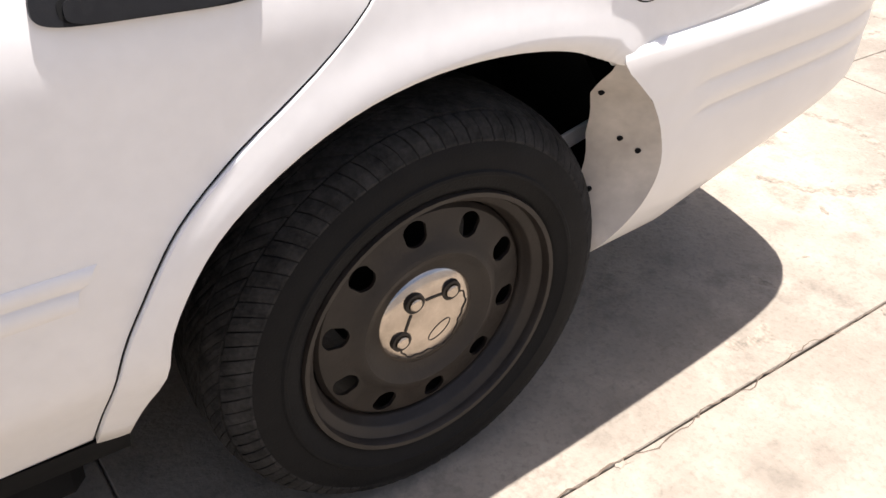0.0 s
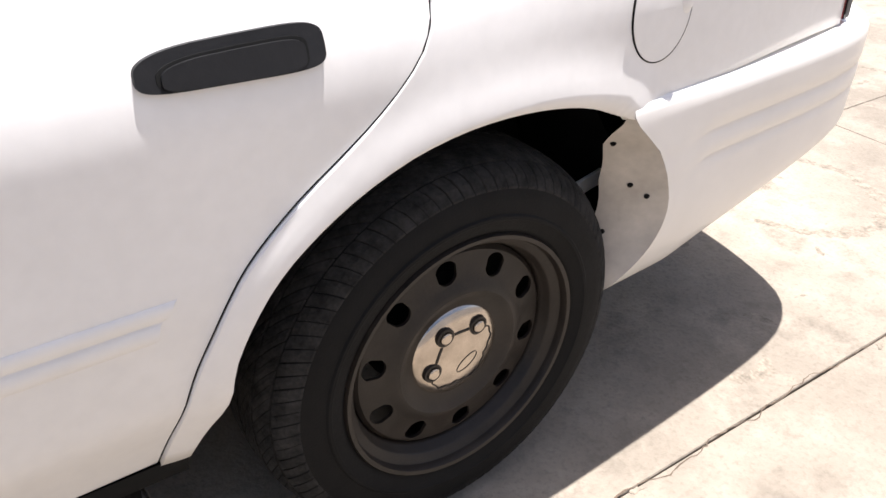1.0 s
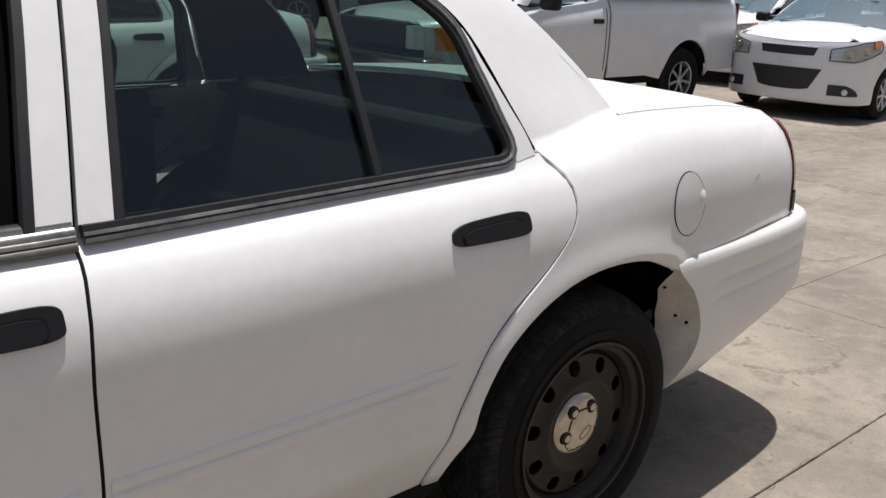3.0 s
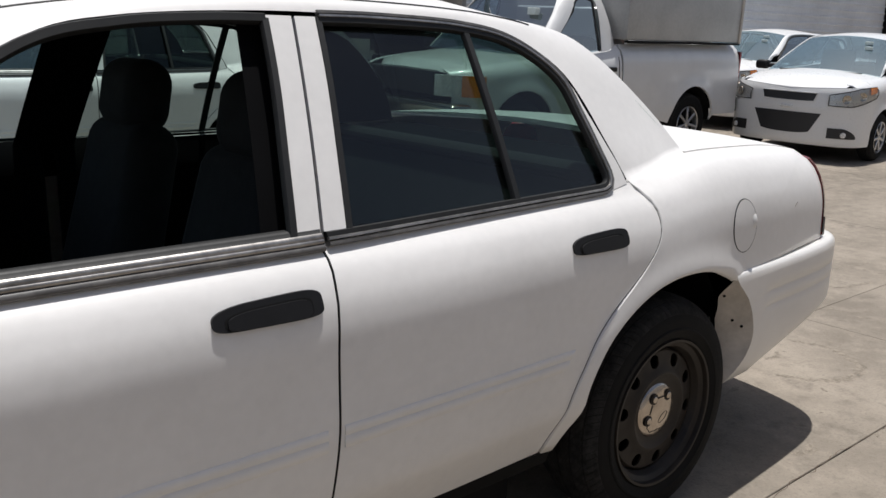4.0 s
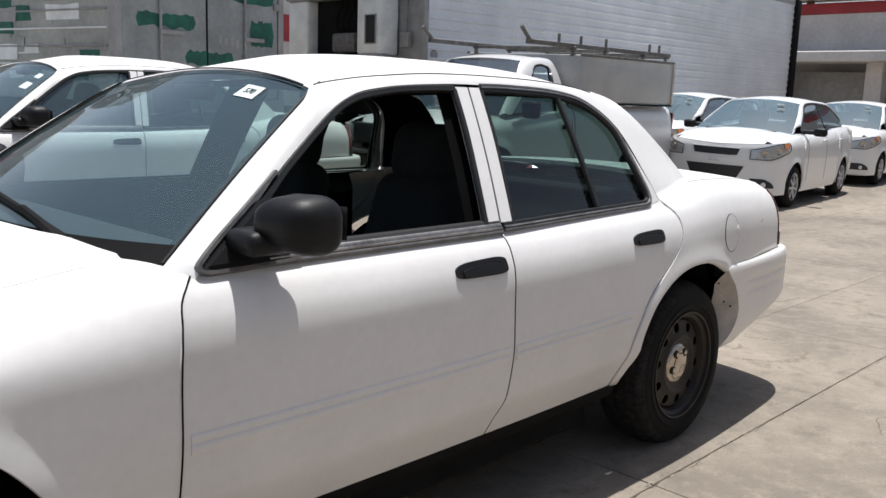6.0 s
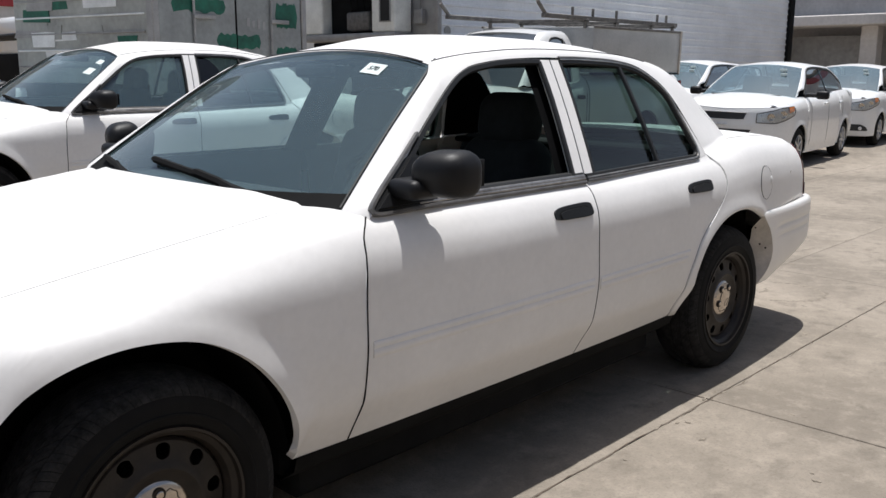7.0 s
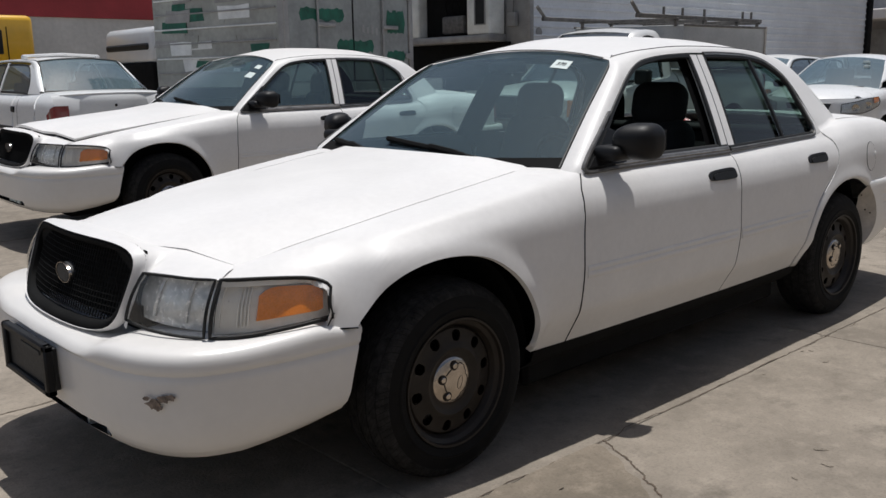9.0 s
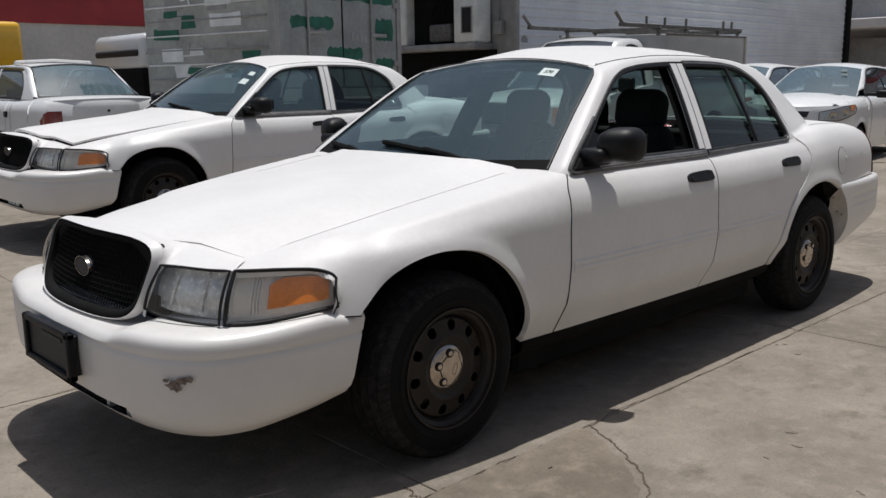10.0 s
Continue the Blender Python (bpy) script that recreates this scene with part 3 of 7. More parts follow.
            if front:
                path = [on_glass(x, z, 0.003) for x, z in spline([(-2.17, 1.016), (-2.12, 1.052)] + out[1:7], 56)]
                part("window_seal", merge(ribbon(path, 0.024, 0.007, (0, -1, 0.4), mir), ribbon([on_glass(x, z, 0.003) for x, z in spline(out[6:], 14)], 0.022, 0.006, (0, -1, 0.4), mir)), RUBBER, door)
            else:
                edge2 = spline(out[3:8] + [(-0.262, 1.20), (-0.236, 1.10), (-0.225, 1.062), (-0.224, 1.042), (-0.234, 1.0255), (-0.258, 1.0185), (-0.32, 1.017), (-0.7, 1.012), (-1.0, 1.0075), (-1.142, 1.006)], 110)
                tn = np.gradient(edge2, axis=0)
                side = np.stack([-tn[:, 1], tn[:, 0]], 1) / np.linalg.norm(tn, axis=1, keepdims=True)
                path = [on_glass(x, z, 0.003) for x, z in edge2 - side * 0.004]
                part("window_seal", merge(ribbon(path, 0.020, 0.007, (0, -1, 0.4), mir), ribbon([on_glass(x, z, 0.003) for x, z in spline(out[:4], 14)], 0.020, 0.006, (0, -1, 0.4), mir)), RUBBER, door)
                part("seal_bead", ribbon([on_glass(x, z, 0.006) for x, z in edge2 + side * 0.0115], 0.010, 0.007, (0, -1, 0.4), mir), SEAL, door)
                part("satin_bead", ribbon([on_glass(x, z, 0.010) for x, z in edge2 + side * 0.003], 0.0075, 0.004, (0, -1, 0.4), mir), BELT, door, "thin satin metal edge")
                # painted door frame between the seal and the shut line
                inner = spline([(-0.60, 1.424), (-0.43, 1.392), (-0.30, 1.305), (-0.262, 1.20), (-0.228, 1.10), (-0.212, 1.05), (-0.213, 1.012)], 34)
                outer_ = spline([(-0.60, 1.428), (-0.414, 1.393), (-0.272, 1.303), (-0.225, 1.21), (-0.188, 1.125), (-0.163, 1.07), (-0.150, 1.022)], 34)
                part("window_frame", sheet([[on_glass(*(p + (q - p) * v), 0.0035) for v in np.linspace(0, 1, 5)] for p, q in zip(inner, outer_)], (0, -1, 0.4), 0.012, mir), PAINT, door)
                bar = [on_glass(x, z, 0.002) for x, z in spline([(-0.578, 1.418), (-0.582, 1.25), (-0.585, 1.02)], 12)]
                part("window_divider", ribbon(bar, 0.024, 0.006, (0, -1, 0.4), mir), RUBBER, door)
            if not front or mir or ajar:
                # the pane, between the lower edge and the outline's upper edge
                if front:
                    loA, hiA = spline([(-2.09, 1.0), (-1.215, 1.0)], 26), spline([(-2.09, 1.03)] + FRONT_WINDOW[1:7], 26)
                else:
                    loA, hiA = spline([(-1.085, 1.0), (-0.21, 1.01)], 26), spline(REAR_WINDOW[3:9] + [(-0.21, 1.05)], 26)
                    hiA[0] = (-1.008, 1.432)
                P = [[on_glass(a[0] + (b[0] - a[0]) * v, a[1] + (b[1] - a[1]) * v, -0.01) for v in np.linspace(0, 1, 9)] for a, b in zip(loA, hiA)]
                pane = part("window_pane", sheet(P, (0, -1, 0.4), 0.0, mir), GLASS_F if front else GLASS_S, door, "tinted side glass")
            # inner trim
            xa, xb = (-2.2, -1.18) if front else (-1.14, -0.35)
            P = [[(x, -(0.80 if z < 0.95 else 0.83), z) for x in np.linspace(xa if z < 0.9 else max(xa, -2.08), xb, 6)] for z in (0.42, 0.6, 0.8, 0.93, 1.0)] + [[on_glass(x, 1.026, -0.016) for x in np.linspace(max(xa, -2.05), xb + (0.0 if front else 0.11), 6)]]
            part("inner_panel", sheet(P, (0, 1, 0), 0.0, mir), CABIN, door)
            # side moulding with its raised bead
            xa, xb = (-2.285, -1.205) if front else (-1.165, -0.462)
            xs = np.linspace(xa, xb, 26)
            P = [[SIDE.pt(x - ((0.0 if front else 0.004 * j) * max(0.0, (x - xb + 0.1) / 0.1)), z, o) for j, (z, o) in enumerate(((0.6496, 0.0), (0.6480, 0.0024), (0.640, 0.0030), (0.6315, 0.0032), (0.6290, 0.0010), (0.6260, 0.0010), (0.6245, 0.0028), (0.604, 0.0036), (0.600, 0.0), (0.598, -0.002)))] for x in xs]
            part("side_moulding", sheet(P, (0, -1, 0), 0.004, mir), PAINT, door, "white body side moulding")
            hx = (-1.428, -1.200) if front else (-0.470, -0.252)
            handle(door, *hx, 0.906, SIDE, mir)
        # shut lines
        for cut, za, zb in ((CUT_F, 0.345, 0.985), (CUT_B, 0.345, 1.005), (CUT_R, 0.35, 0.99)):
            path = [SIDE.pt(cut(z) + (0.002 if cut is CUT_F else -0.001 if cut is CUT_R else 0.0), z, 0.001 if cut is CUT_F else -0.0015) for z in np.linspace(za, zb, 40)]
            if cut is CUT_F:
                path = [min((SIDE.pt(cut(z) + 0.002, z, 0.0012), FRONT.pt(cut(z) + 0.001, z, 0.0012)), key=lambda p: p[1]) for z in np.linspace(za, zb, 40)]
            part("shut_line", ribbon(path, {CUT_F: 0.0035, CUT_B: 0.0045, CUT_R: 0.0028}[cut], 0.002, (0, -1, 0.15), mir), DARK, car)
        # rear quarter with the rear post
        k = 12
        top_x = np.linspace(-0.14, 0.236, k)
        arch = ARCH_R
        outer = spline(REAR_CUT, 30)
        oa = [(x, REAR.a_of(x, z)) for x, z in outer[:-1]] + [(x, 1.0) for x in top_x] + [(x, 1.0) for x in np.linspace(0.26, 0.985, 14)]
        oa += [(0.985, REAR.a_of(0.985, z)) for z in np.linspace(1.03, 0.726, 12)]
        m = len(oa)
        ai = np.interp(np.arange(m), [0, 17, 28, 28 + k, m - 13, m - 1], [0, 25, 46, 51, 56, 59])
        low = [(np.interp(i, range(60), arch[:, 0]), np.interp(i, range(60), arch[:, 1])) for i in ai]
        P = REAR.ruled(low, oa, 22, 0.014, 0.055, ARCH_R)
        q1 = sheet(P, (0, -1, 0.2), 0.022, mir)
        r, c = spline([(*on_glass(x, z, 0.006),) for x, z in RAIL], 90), spline(CREST, 90)
        P = []
        for i in range(90):
            row = []
            for j in range(k):
                v = j / (k - 1)
                p = r[i] + (c[i] - r[i]) * v
                swell = 0.016 if i < 62 else 0.016 * max(0.0, 1 - (i - 62) / 22)
                row.append(p + np.array((0, -0.65, 0.76)) * swell * math.sin(math.pi * v))
            P.append(row)
        P = np.array(P)
        base = np.array([REAR.at(x, 1.0) for x in top_x])
        for i in range(78, 90):
            P[i] += (base - P[89]) * ((i - 77) / 12) ** 2 if i < 89 else 0
        P[89] = base
        # a hollow fillet where the post meets the quarter
        q2 = sheet(np.concatenate([P[:1] + np.array((-0.035, 0.004, -0.035)), P]), (0, -1, 0.6), 0.0, mir)
        both = merge(q1, q2)
        bmesh.ops.remove_doubles(both, verts=both.verts, dist=0.0006)
        for f in both.faces:
            f.smooth = True
        qp = part("rear_quarter", both, PAINT, car, "white rear quarter with roof post")
        lane = [np.interp(i, [24, 34], [11.0, 7.0]) for i in range(24, 70)]
        drip = [P[i, int(v)] * (1 - v + int(v)) + P[i, min(int(v) + 1, 11)] * (v - int(v)) + np.array((0, -0.001, 0.002)) for i, v in zip(range(24, 70), lane)]
        part("roof_gutter", ribbon(drip, 0.0035, 0.001, (0, -0.7, 0.7), mir), RUBBER, qp)
        # fuel door
        if not mir:
            def oval(k0, k1, off):
                return [[REAR.pt(0.335 + 0.0692 * k * math.cos(a), 0.862 + 0.0792 * k * math.sin(a), off) for k in np.linspace(k0, k1, 5)] for a in np.linspace(0, 2 * math.pi, 49)]
            gap = [REAR.pt(0.335 + 0.0705 * math.cos(a), 0.862 + 0.0805 * math.sin(a), 0.0006) for a in np.linspace(0, 2 * math.pi, 60, endpoint=False)]
            part("fuel_door_gap", ribbon(gap, 0.0030, 0.0016, (0, -1, 0.1), closed=True), DARK, qp)
            part("fuel_door", sheet(oval(0.01, 1.0, 0.0025), (0, -1, 0.1), 0.002), PAINT, qp, "round white fuel door")
            part("finger_notch", moved(turned([(0, -0.008), (0.008, -0.007), (0.016, -0.003), (0.024, 0.003)], 18), Matrix.Translation(REAR.pt(0.392, 0.866)) @ Matrix.Diagonal((0.9, 1, 1.25, 1))), PAINT, qp)
            scar = [REAR.pt(0.700 + 0.024 * u, 0.878 + 0.010 * u, 0.0006) for u in (0.0, 0.5, 1.0)]
            part("scratch", ribbon(scar, 0.0022, 0.0006, (0, -1, 0.1)), CHIP, qp, "small dark scratch")
        # wheel housings
        for arch, cx in ((np.vstack([ARCH_F, [(-3.34, 0.46), (-3.35, 0.33)]]), -2.913), (np.vstack([ARCH_R, [(0.36, 0.6), (0.40, 0.45), (0.40, 0.33)]]), 0.0)):
            P = []
            for x, z in arch:
                e = np.array((x - cx, z - 0.33))
                e = e / np.linalg.norm(e) * 0.012
                P.append([(x + e[0], -(CABIN_W(x) - 0.105 - d), z + e[1]) for d in (0, 0.12, 0.27)])
            part("wheel_housing", sheet(P, (cx, 0, -1), 0.0, mir), DARK, car)
            ring = [flip((x, -0.58, z)) for x, z in arch]
            part("housing_wall", disc_plate(ring, 0.01, (0, -sgn, 0)), DARK, car)
        wheel(car, -2.913, sgn * 0.915, 0.345, 0.225, sgn, turn=0.157, cap_turn=99)
        wheel(car, 0.0, sgn * 0.928, 0.345, 0.225, sgn, turn=-0.157, cap_turn=44)
        # headlamp and corner lamp
        for nm, i0, i1 in (("corner_lamp", 0, 21), ("headlamp", 22, 39)):
            lo, hi = LAMP_LOW[i0 : i1 + 1], LAMP_TOP[i0 : i1 + 1]
            P = np.array([[a + (b - a) * v + np.array((-0.65, -0.45, 0.1)) * 0.022 * math.sin(math.pi * v) for v in np.linspace(0, 1, 9)] for a, b in zip(lo, hi)])
            back = P + (np.array((0.03, 0.03, 0.0)) if nm == 'corner_lamp' else np.array((0.055, 0.045, 0.0)))
            lamp = part(nm, sheet(back, (-0.7, -0.7, 0), 0.0, mir), LAMP_BACK if nm == "corner_lamp" else BRIGHT, car, "clear lamp with amber reflector" if nm == "corner_lamp" else "hazy clear headlamp")
            ring = np.vstack([P[:, 0], P[-1, 1:], P[-2::-1, -1], P[0, -2:0:-1]])
            part("lamp_rim", ribbon(ring, 0.009 if nm == "headlamp" else 0.012, 0.004, (-0.7, -0.7, 0.1), mir, closed=True), RUBBER, lamp)
            lens = part("lens", sheet(P, (-0.7, -0.7, 0), 0.0, mir), GLASS_C, lamp)
            lens.visible_shadow = False
            if nm == "corner_lamp":
                A = np.array([[lo[i] + (hi[i] - lo[i]) * v + np.array((0.012, 0.012, 0)) for v in np.linspace(0.22 + (0.05 if i == 2 else 0.0), 0.82 - {2: 0.10, 3: 0.03, 12: 0.02, 13: 0.06, 14: 0.15}.get(i, 0.0), 5)] for i in range(2, 15)])
                part("amber_reflector", sheet(A, (-0.7, -0.7, 0), 0.012, mir), AMBER, lamp, "amber side reflector")
                for q in (15.4, 16.0, 16.6, 17.2, 20.2):
                    q0 = int(q)
                    rib = [back[q0, k] * (q0 + 1 - q) + back[q0 + 1, k] * (q - q0) + np.array((-0.004, -0.004, 0)) for k in range(1, 8)]
                    part("lens_flute", ribbon(rib, 0.006, 0.0035, (-0.7, -0.7, 0), mir), LAMP_BACK, lamp)
                b = lo[19] * 0.45 + hi[19] * 0.55 + np.array((0.03, 0.03, 0))
                part("bulb", moved(turned([(0, -0.016), (0.007, -0.014), (0.009, -0.006), (0.016, -0.008), (0.021, 0.0), (0.022, 0.01)], 16), Matrix.Translation(flip(b))), STEEL, lamp)
            else:
                for q in (5, 12):
                    part("reflector_rib", ribbon([back[min(q, len(back) - 1), k] + np.array((-0.004, -0.004, 0)) for k in range(1, 8)], 0.012, 0.006, (-0.7, -0.7, 0), mir), BRIGHT, lamp)
        # exterior mirror
            body = block((-2.105, 0.905, 1.022), (-1.952, 1.066, 1.170), 0.055, 5)
        for v in body.verts:
            v.co.x += (v.co.y - 0.93) * 0.30 + 0.0
            t = (v.co.x + 2.10) / 0.17
            v.co.z += 0.035 * max(0.0, 0.55 - t) * (1 if v.co.z < 1.1 else -0.2)
            v.co.z = 1.1 + (v.co.z - 1.1) * (0.86 + 0.18 * min(1, max(0, t)))
            v.co.y *= sgn
        if not mir:
            bmesh.ops.reverse_faces(body, faces=body.faces)
        mr = part("door_mirror", body, TRIM, car, "black plastic door mirror")
        P = [[(-1.949 + (y - 0.93) * 0.3, sgn * y, z) for y in (0.955, 1.0, 1.045)] for z in (1.06, 1.1, 1.14)]
        part("mirror_glass", sheet(P, (1, 0, 0)), MIRROR, mr)
        ring = spline([(-2.02, 0.989), (-2.185, 0.985), (-2.206, 0.99), (-2.194, 1.006), (-2.135, 1.05), (-2.015, 1.13), (-1.95, 1.12), (-1.945, 0.995), (-2.02, 0.989)], 40)[:-1]
        part("sail_seal", disc_plate([flip(on_glass(x, z, 0.004)) for x, z in ring], 0.009, (0, sgn * 0.9, 0.4)), RUBBER, mr)
        rim_ = spline([(-1.93, 0.9905), (-2.02, 0.988), (-2.14, 0.985), (-2.190, 0.986), (-2.209, 0.993), (-2.203, 1.009), (-2.135, 1.060), (-2.015, 1.140), (-1.93, 1.198)], 60)
        part("sail_rim", ribbon([on_glass(x, z, 0.008) for x, z in rim_], 0.013, 0.009, (0, -1, 0.4), mir), SEAL, mr)
        foot = [on_glass(x, z, 0.006) for x, z in ((-2.188, 0.998), (-1.96, 1.002), (-1.952, 1.125), (-2.0, 1.128), (-2.055, 1.088), (-2.118, 1.047))]
        part("mirror_foot", disc_plate([flip(p) for p in foot], 0.014, (0, sgn * 0.9, 0.4)), TRIM, mr)
        arm = block((-2.13, 0.845, 1.025), (-2.0, 0.97, 1.085), 0.025, 3)
        if not mir:
            for v in arm.verts:
                v.co.y *= -1
            bmesh.ops.reverse_faces(arm, faces=arm.faces)
        part("mirror_arm", arm, TRIM, mr)
        # sill tray under the doors
        P = [[(x, -y, z) for x in np.linspace(-2.5, -0.45, 12)] for y, z in ((0.885, 0.345), (0.87, 0.30), (0.80, 0.25), (0.5, 0.24))]
        part("sill", sheet(P, (0, -1, -0.3), 0.0, mir), DARK, car)
        # raised corner between the fender and the screen
        def crown(x, y):
            q = [FRONT.at(x, a) for a in np.linspace(1, 0.5, 60)]
            return min(q, key=lambda p: abs(p[1] + y))
        up_ = spline([(-2.290, -0.652, 0.999), (-2.264, -0.71, 1.002), (-2.238, -0.785, 1.001), (-2.212, -0.835, 0.992), (-2.185, -0.866, 0.984), (-2.14, -0.872, 0.978)], 14)
        dn = spline([crown(x, y) - np.array((0, -0.002, 0.005)) for x, y in ((-2.46, 0.675), (-2.41, 0.75), (-2.36, 0.82), (-2.32, 0.878), (-2.278, 0.912), (-2.21, 0.930))], 14)
        P = np.array([[a + (b - a) * v for v in np.linspace(0, 1, 8)] for a, b in zip(up_, dn)])
        P[:, 1:-1, 2] += 0.004 * np.sin(np.pi * np.linspace(0, 1, 8)[1:-1])
        part("cowl_corner", sheet(P, (0, -0.2, 1), 0.0, mir), PAINT, car)
        # windscreen pillar seal
        part("windscreen_seal", ribbon([p + np.array((-0.002, 0.008, 0.002)) for p in spline(CREST[:5], 30)], 0.008, 0.0015, (-0.5, -0.3, 0.7), mir), RUBBER, car)
        # rear lamp round the corner
        edge = np.array([REAR.pt(0.987, z, 0.002) for z in np.linspace(0.735, 1.0, 14)])
        plan = spline([(0.987, 1.0), (1.0, 0.998), (1.021, 0.988), (1.047, 0.962), (1.10, 0.88), (1.155, 0.70), (1.175, 0.5)], 18)
        P = [[(x - 0.05 * max(0.0, q[2] - 0.9) * (x - 0.987) / 0.1, q[1] * k, q[2]) for q in edge] for x, k in plan]
        tl = part("tail_lamp", sheet(P, (0.7, -0.7, 0), 0.02, mir), RED, car, "red tail lamp")
        part("lamp_seal", ribbon([q + np.array((0.002, 0, 0)) for q in edge], 0.004, 0.002, (0, -1, 0.1), mir), DARK, tl)
        part("lamp_foot", sheet([[p + np.array((0.003, -0.003, 0)) for p in np.array(row)[:4]] for row in P], (0.7, -0.7, 0), 0.0, mir), GREYT, tl)
    # roof
    c = spline(CREST[4:9], 40)
    P = []
    for x, y, z in c:
        P.append([(x, y * w * -1, z + 0.068 * (1 - abs(w) ** 2.3) * min(1.0, 0.45 + (x + 1.64) * 1.6, 0.6 + (-0.2 - x) * 1.6)) for w in np.linspace(-1, 1, 25)])
    P = np.array(P)
    ROOF = P
    part("roof", sheet(P, (0, 0, 1)), PAINT, car, "white sheet-metal roof")
    # windscreen and rear window
    P = []
    for u in np.linspace(-1, 1, 25):
        b = np.array((-2.40 + 0.15 * u * u, 0.80 * u, 0.966 + 0.032 * u * u))
        t = np.array((-1.63 - 0.05 * abs(u) ** 3, 0.60 * u, 1.464 - 0.058 * u * u))
        P.append([b + (t - b) * v + np.array((-0.5, 0, 0.85)) * 0.028 * math.sin(math.pi * v) * (1 - 0.8 * u * u) for v in np.linspace(0, 1, 12)])
    SCREEN = np.array(P)
    ws = part("windscreen", sheet(SCREEN, (-1, 0, 0.8)), GLASS_F, car, "greenish windscreen with a paper sticker")
    for e in (0, -1):
        k = 1 if e == 0 else -2
        part("dark_edge", sheet([[SCREEN[e, j] + np.array((0.004, 0, -0.004)), SCREEN[e, j] * 0.35 + SCREEN[k, j] * 0.65 + np.array((0.004, 0, -0.004))] for j in range(12)], (-1, 0, 0.8)), DARK, ws)
    edge_ = np.array([(ROOF[0, :, k]) for k in range(3)]).T
    edge_ = edge_ if edge_[0, 1] < 0 else edge_[::-1]
    part("roof_header", sheet([[a + (b + np.array((0.004, 0, 0.003)) - a) * v + np.array((-0.3, 0, 0.9)) * 0.004 * math.sin(math.pi * v) for v in np.linspace(0, 1, 4)] for a, b in zip(edge_, SCREEN[:, -1])], (-0.3, 0, 1)), PAINT, car)
    part("header_seal", ribbon([p + np.array((-0.006, 0, 0.008)) for p in SCREEN[1:-1, -1]], 0.007, 0.0015, (-0.4, 0, 0.9)), RUBBER, ws)
    part("cowl_band", sheet([[p + np.array((-0.002, 0, 0.003)) + (q - p) * s for s in (0, 0.5, 1)] for p, q in zip(SCREEN[:, 0], SCREEN[:, 1])], (-1, 0, 0.8)), DARK, ws)
    part("cowl_panel", sheet([[(p[0] + 0.03 - d, p[1] * 0.98, z) for d, z in ((0, 0.975), (0.05, 0.965), (0.12, 0.955))] for p in SCREEN[4:21, 0]], (0, 0, 1)), RUBBER, car)
    P = []
    for u in np.linspace(-1, 1, 19):
        b = np.array((0.33 - 0.095 * u * u, 0.745 * u, 1.085 - 0.014 * u * u))
        t = np.array((-0.20 - 0.03 * u * u, 0.555 * u, 1.485 - 0.055 * u * u))
        P.append([b + (t - b) * v + np.array((0.5, 0, 0.85)) * 0.03 * math.sin(math.pi * v) for v in np.linspace(0, 1, 10)])
    rw = part("rear_window", sheet(P, (1, 0, 0.8)), GLASS_S, car)
    # sticker on the screen
    def on_screen(u, v, off):
        i, j = (u + 1) / 2 * 24, v * 11
        i0, j0 = min(int(i), 23), min(int(j), 10)
        a, b = i - i0, j - j0
        p = SCREEN[i0, j0] * (1 - a) * (1 - b) + SCREEN[i0 + 1, j0] * a * (1 - b) + SCREEN[i0, j0 + 1] * (1 - a) * b + SCREEN[i0 + 1, j0 + 1] * a * b
        return p + np.array((-0.62, 0, 0.78)) * off
    for u0, u1, v0, v1, nm in ((-0.655, -0.495, 0.845, 0.925, "sticker"),) if not ajar else ((-0.80, -0.66, 0.80, 0.87, "sticker"), (-0.83, -0.67, 0.62, 0.72, "sticker")):
        P = [[on_screen(u, v, 0.003) for v in np.linspace(v0, v1, 3)] for u in np.linspace(u0, u1, 4)]
        st = part(nm, sheet(P, (-1, 0, 0.8)), PAPER, ws, "white paper lot sticker")
        if ajar == 0.0:
            txt = bpy.data.curves.new("lot_number", "FONT")
            txt.body, txt.size, txt.align_x, txt.align_y, txt.extrude = "570", 0.036, "CENTER", "CENTER", 0.0004
            txt.materials.append(INK)
            ob = new("lot_number", txt)
            ob.parent = st
            o = on_screen((u0 + u1) / 2, (v0 + v1) / 2, 0.0045)
            across = Vector(on_screen(u0, 0.9, 0) - on_screen(u1, 0.9, 0)).normalized()
            upv = Vector(on_screen(u0, v1, 0) - on_screen(u0, v0, 0)).normalized()
            nrm = across.cross(upv).normalized()
            up2 = nrm.cross(across)
            M = Matrix((across, up2, nrm)).transposed().to_4x4()
            # read from outside: across runs from the car's right to its left
            ob.matrix_basis = Matrix.Translation(o) @ M
    # wipers
    for y0, y1 in ((-0.43, 0.22), (0.27, 0.68)):
        a, b = on_screen(y0 / 0.79, 0.06, 0.014), on_screen(y1 / 0.76, 0.17 if y0 < 0 else 0.10, 0.016)
        wp = part("wiper", tube([a, (a + b) / 2 + np.array((-0.004, 0, 0.004)), b], 0.013, 6), DARK, car, "black wiper on the windscreen")
        m = (a + b) / 2
        foot = on_screen((y0 - 0.03) / 0.8, 0.035, 0.02)
        part("wiper_arm", tube([foot, m * 0.5 + foot * 0.5 + np.array((-0.005, 0, 0.012)), m + np.array((-0.004, 0, 0.010))], 0.014, 6), DARK, wp)
    # bonnet
    def hood_z(x, w):
        return FRONT.T(x) + (0.05 + 0.062 * min(1, max(0, (-2.7 - x) / 0.9))) * (1 - abs(w) ** 2.2) + 0.006 * math.exp(-(((abs(w) - 0.72) / 0.10) ** 2))
    P = []
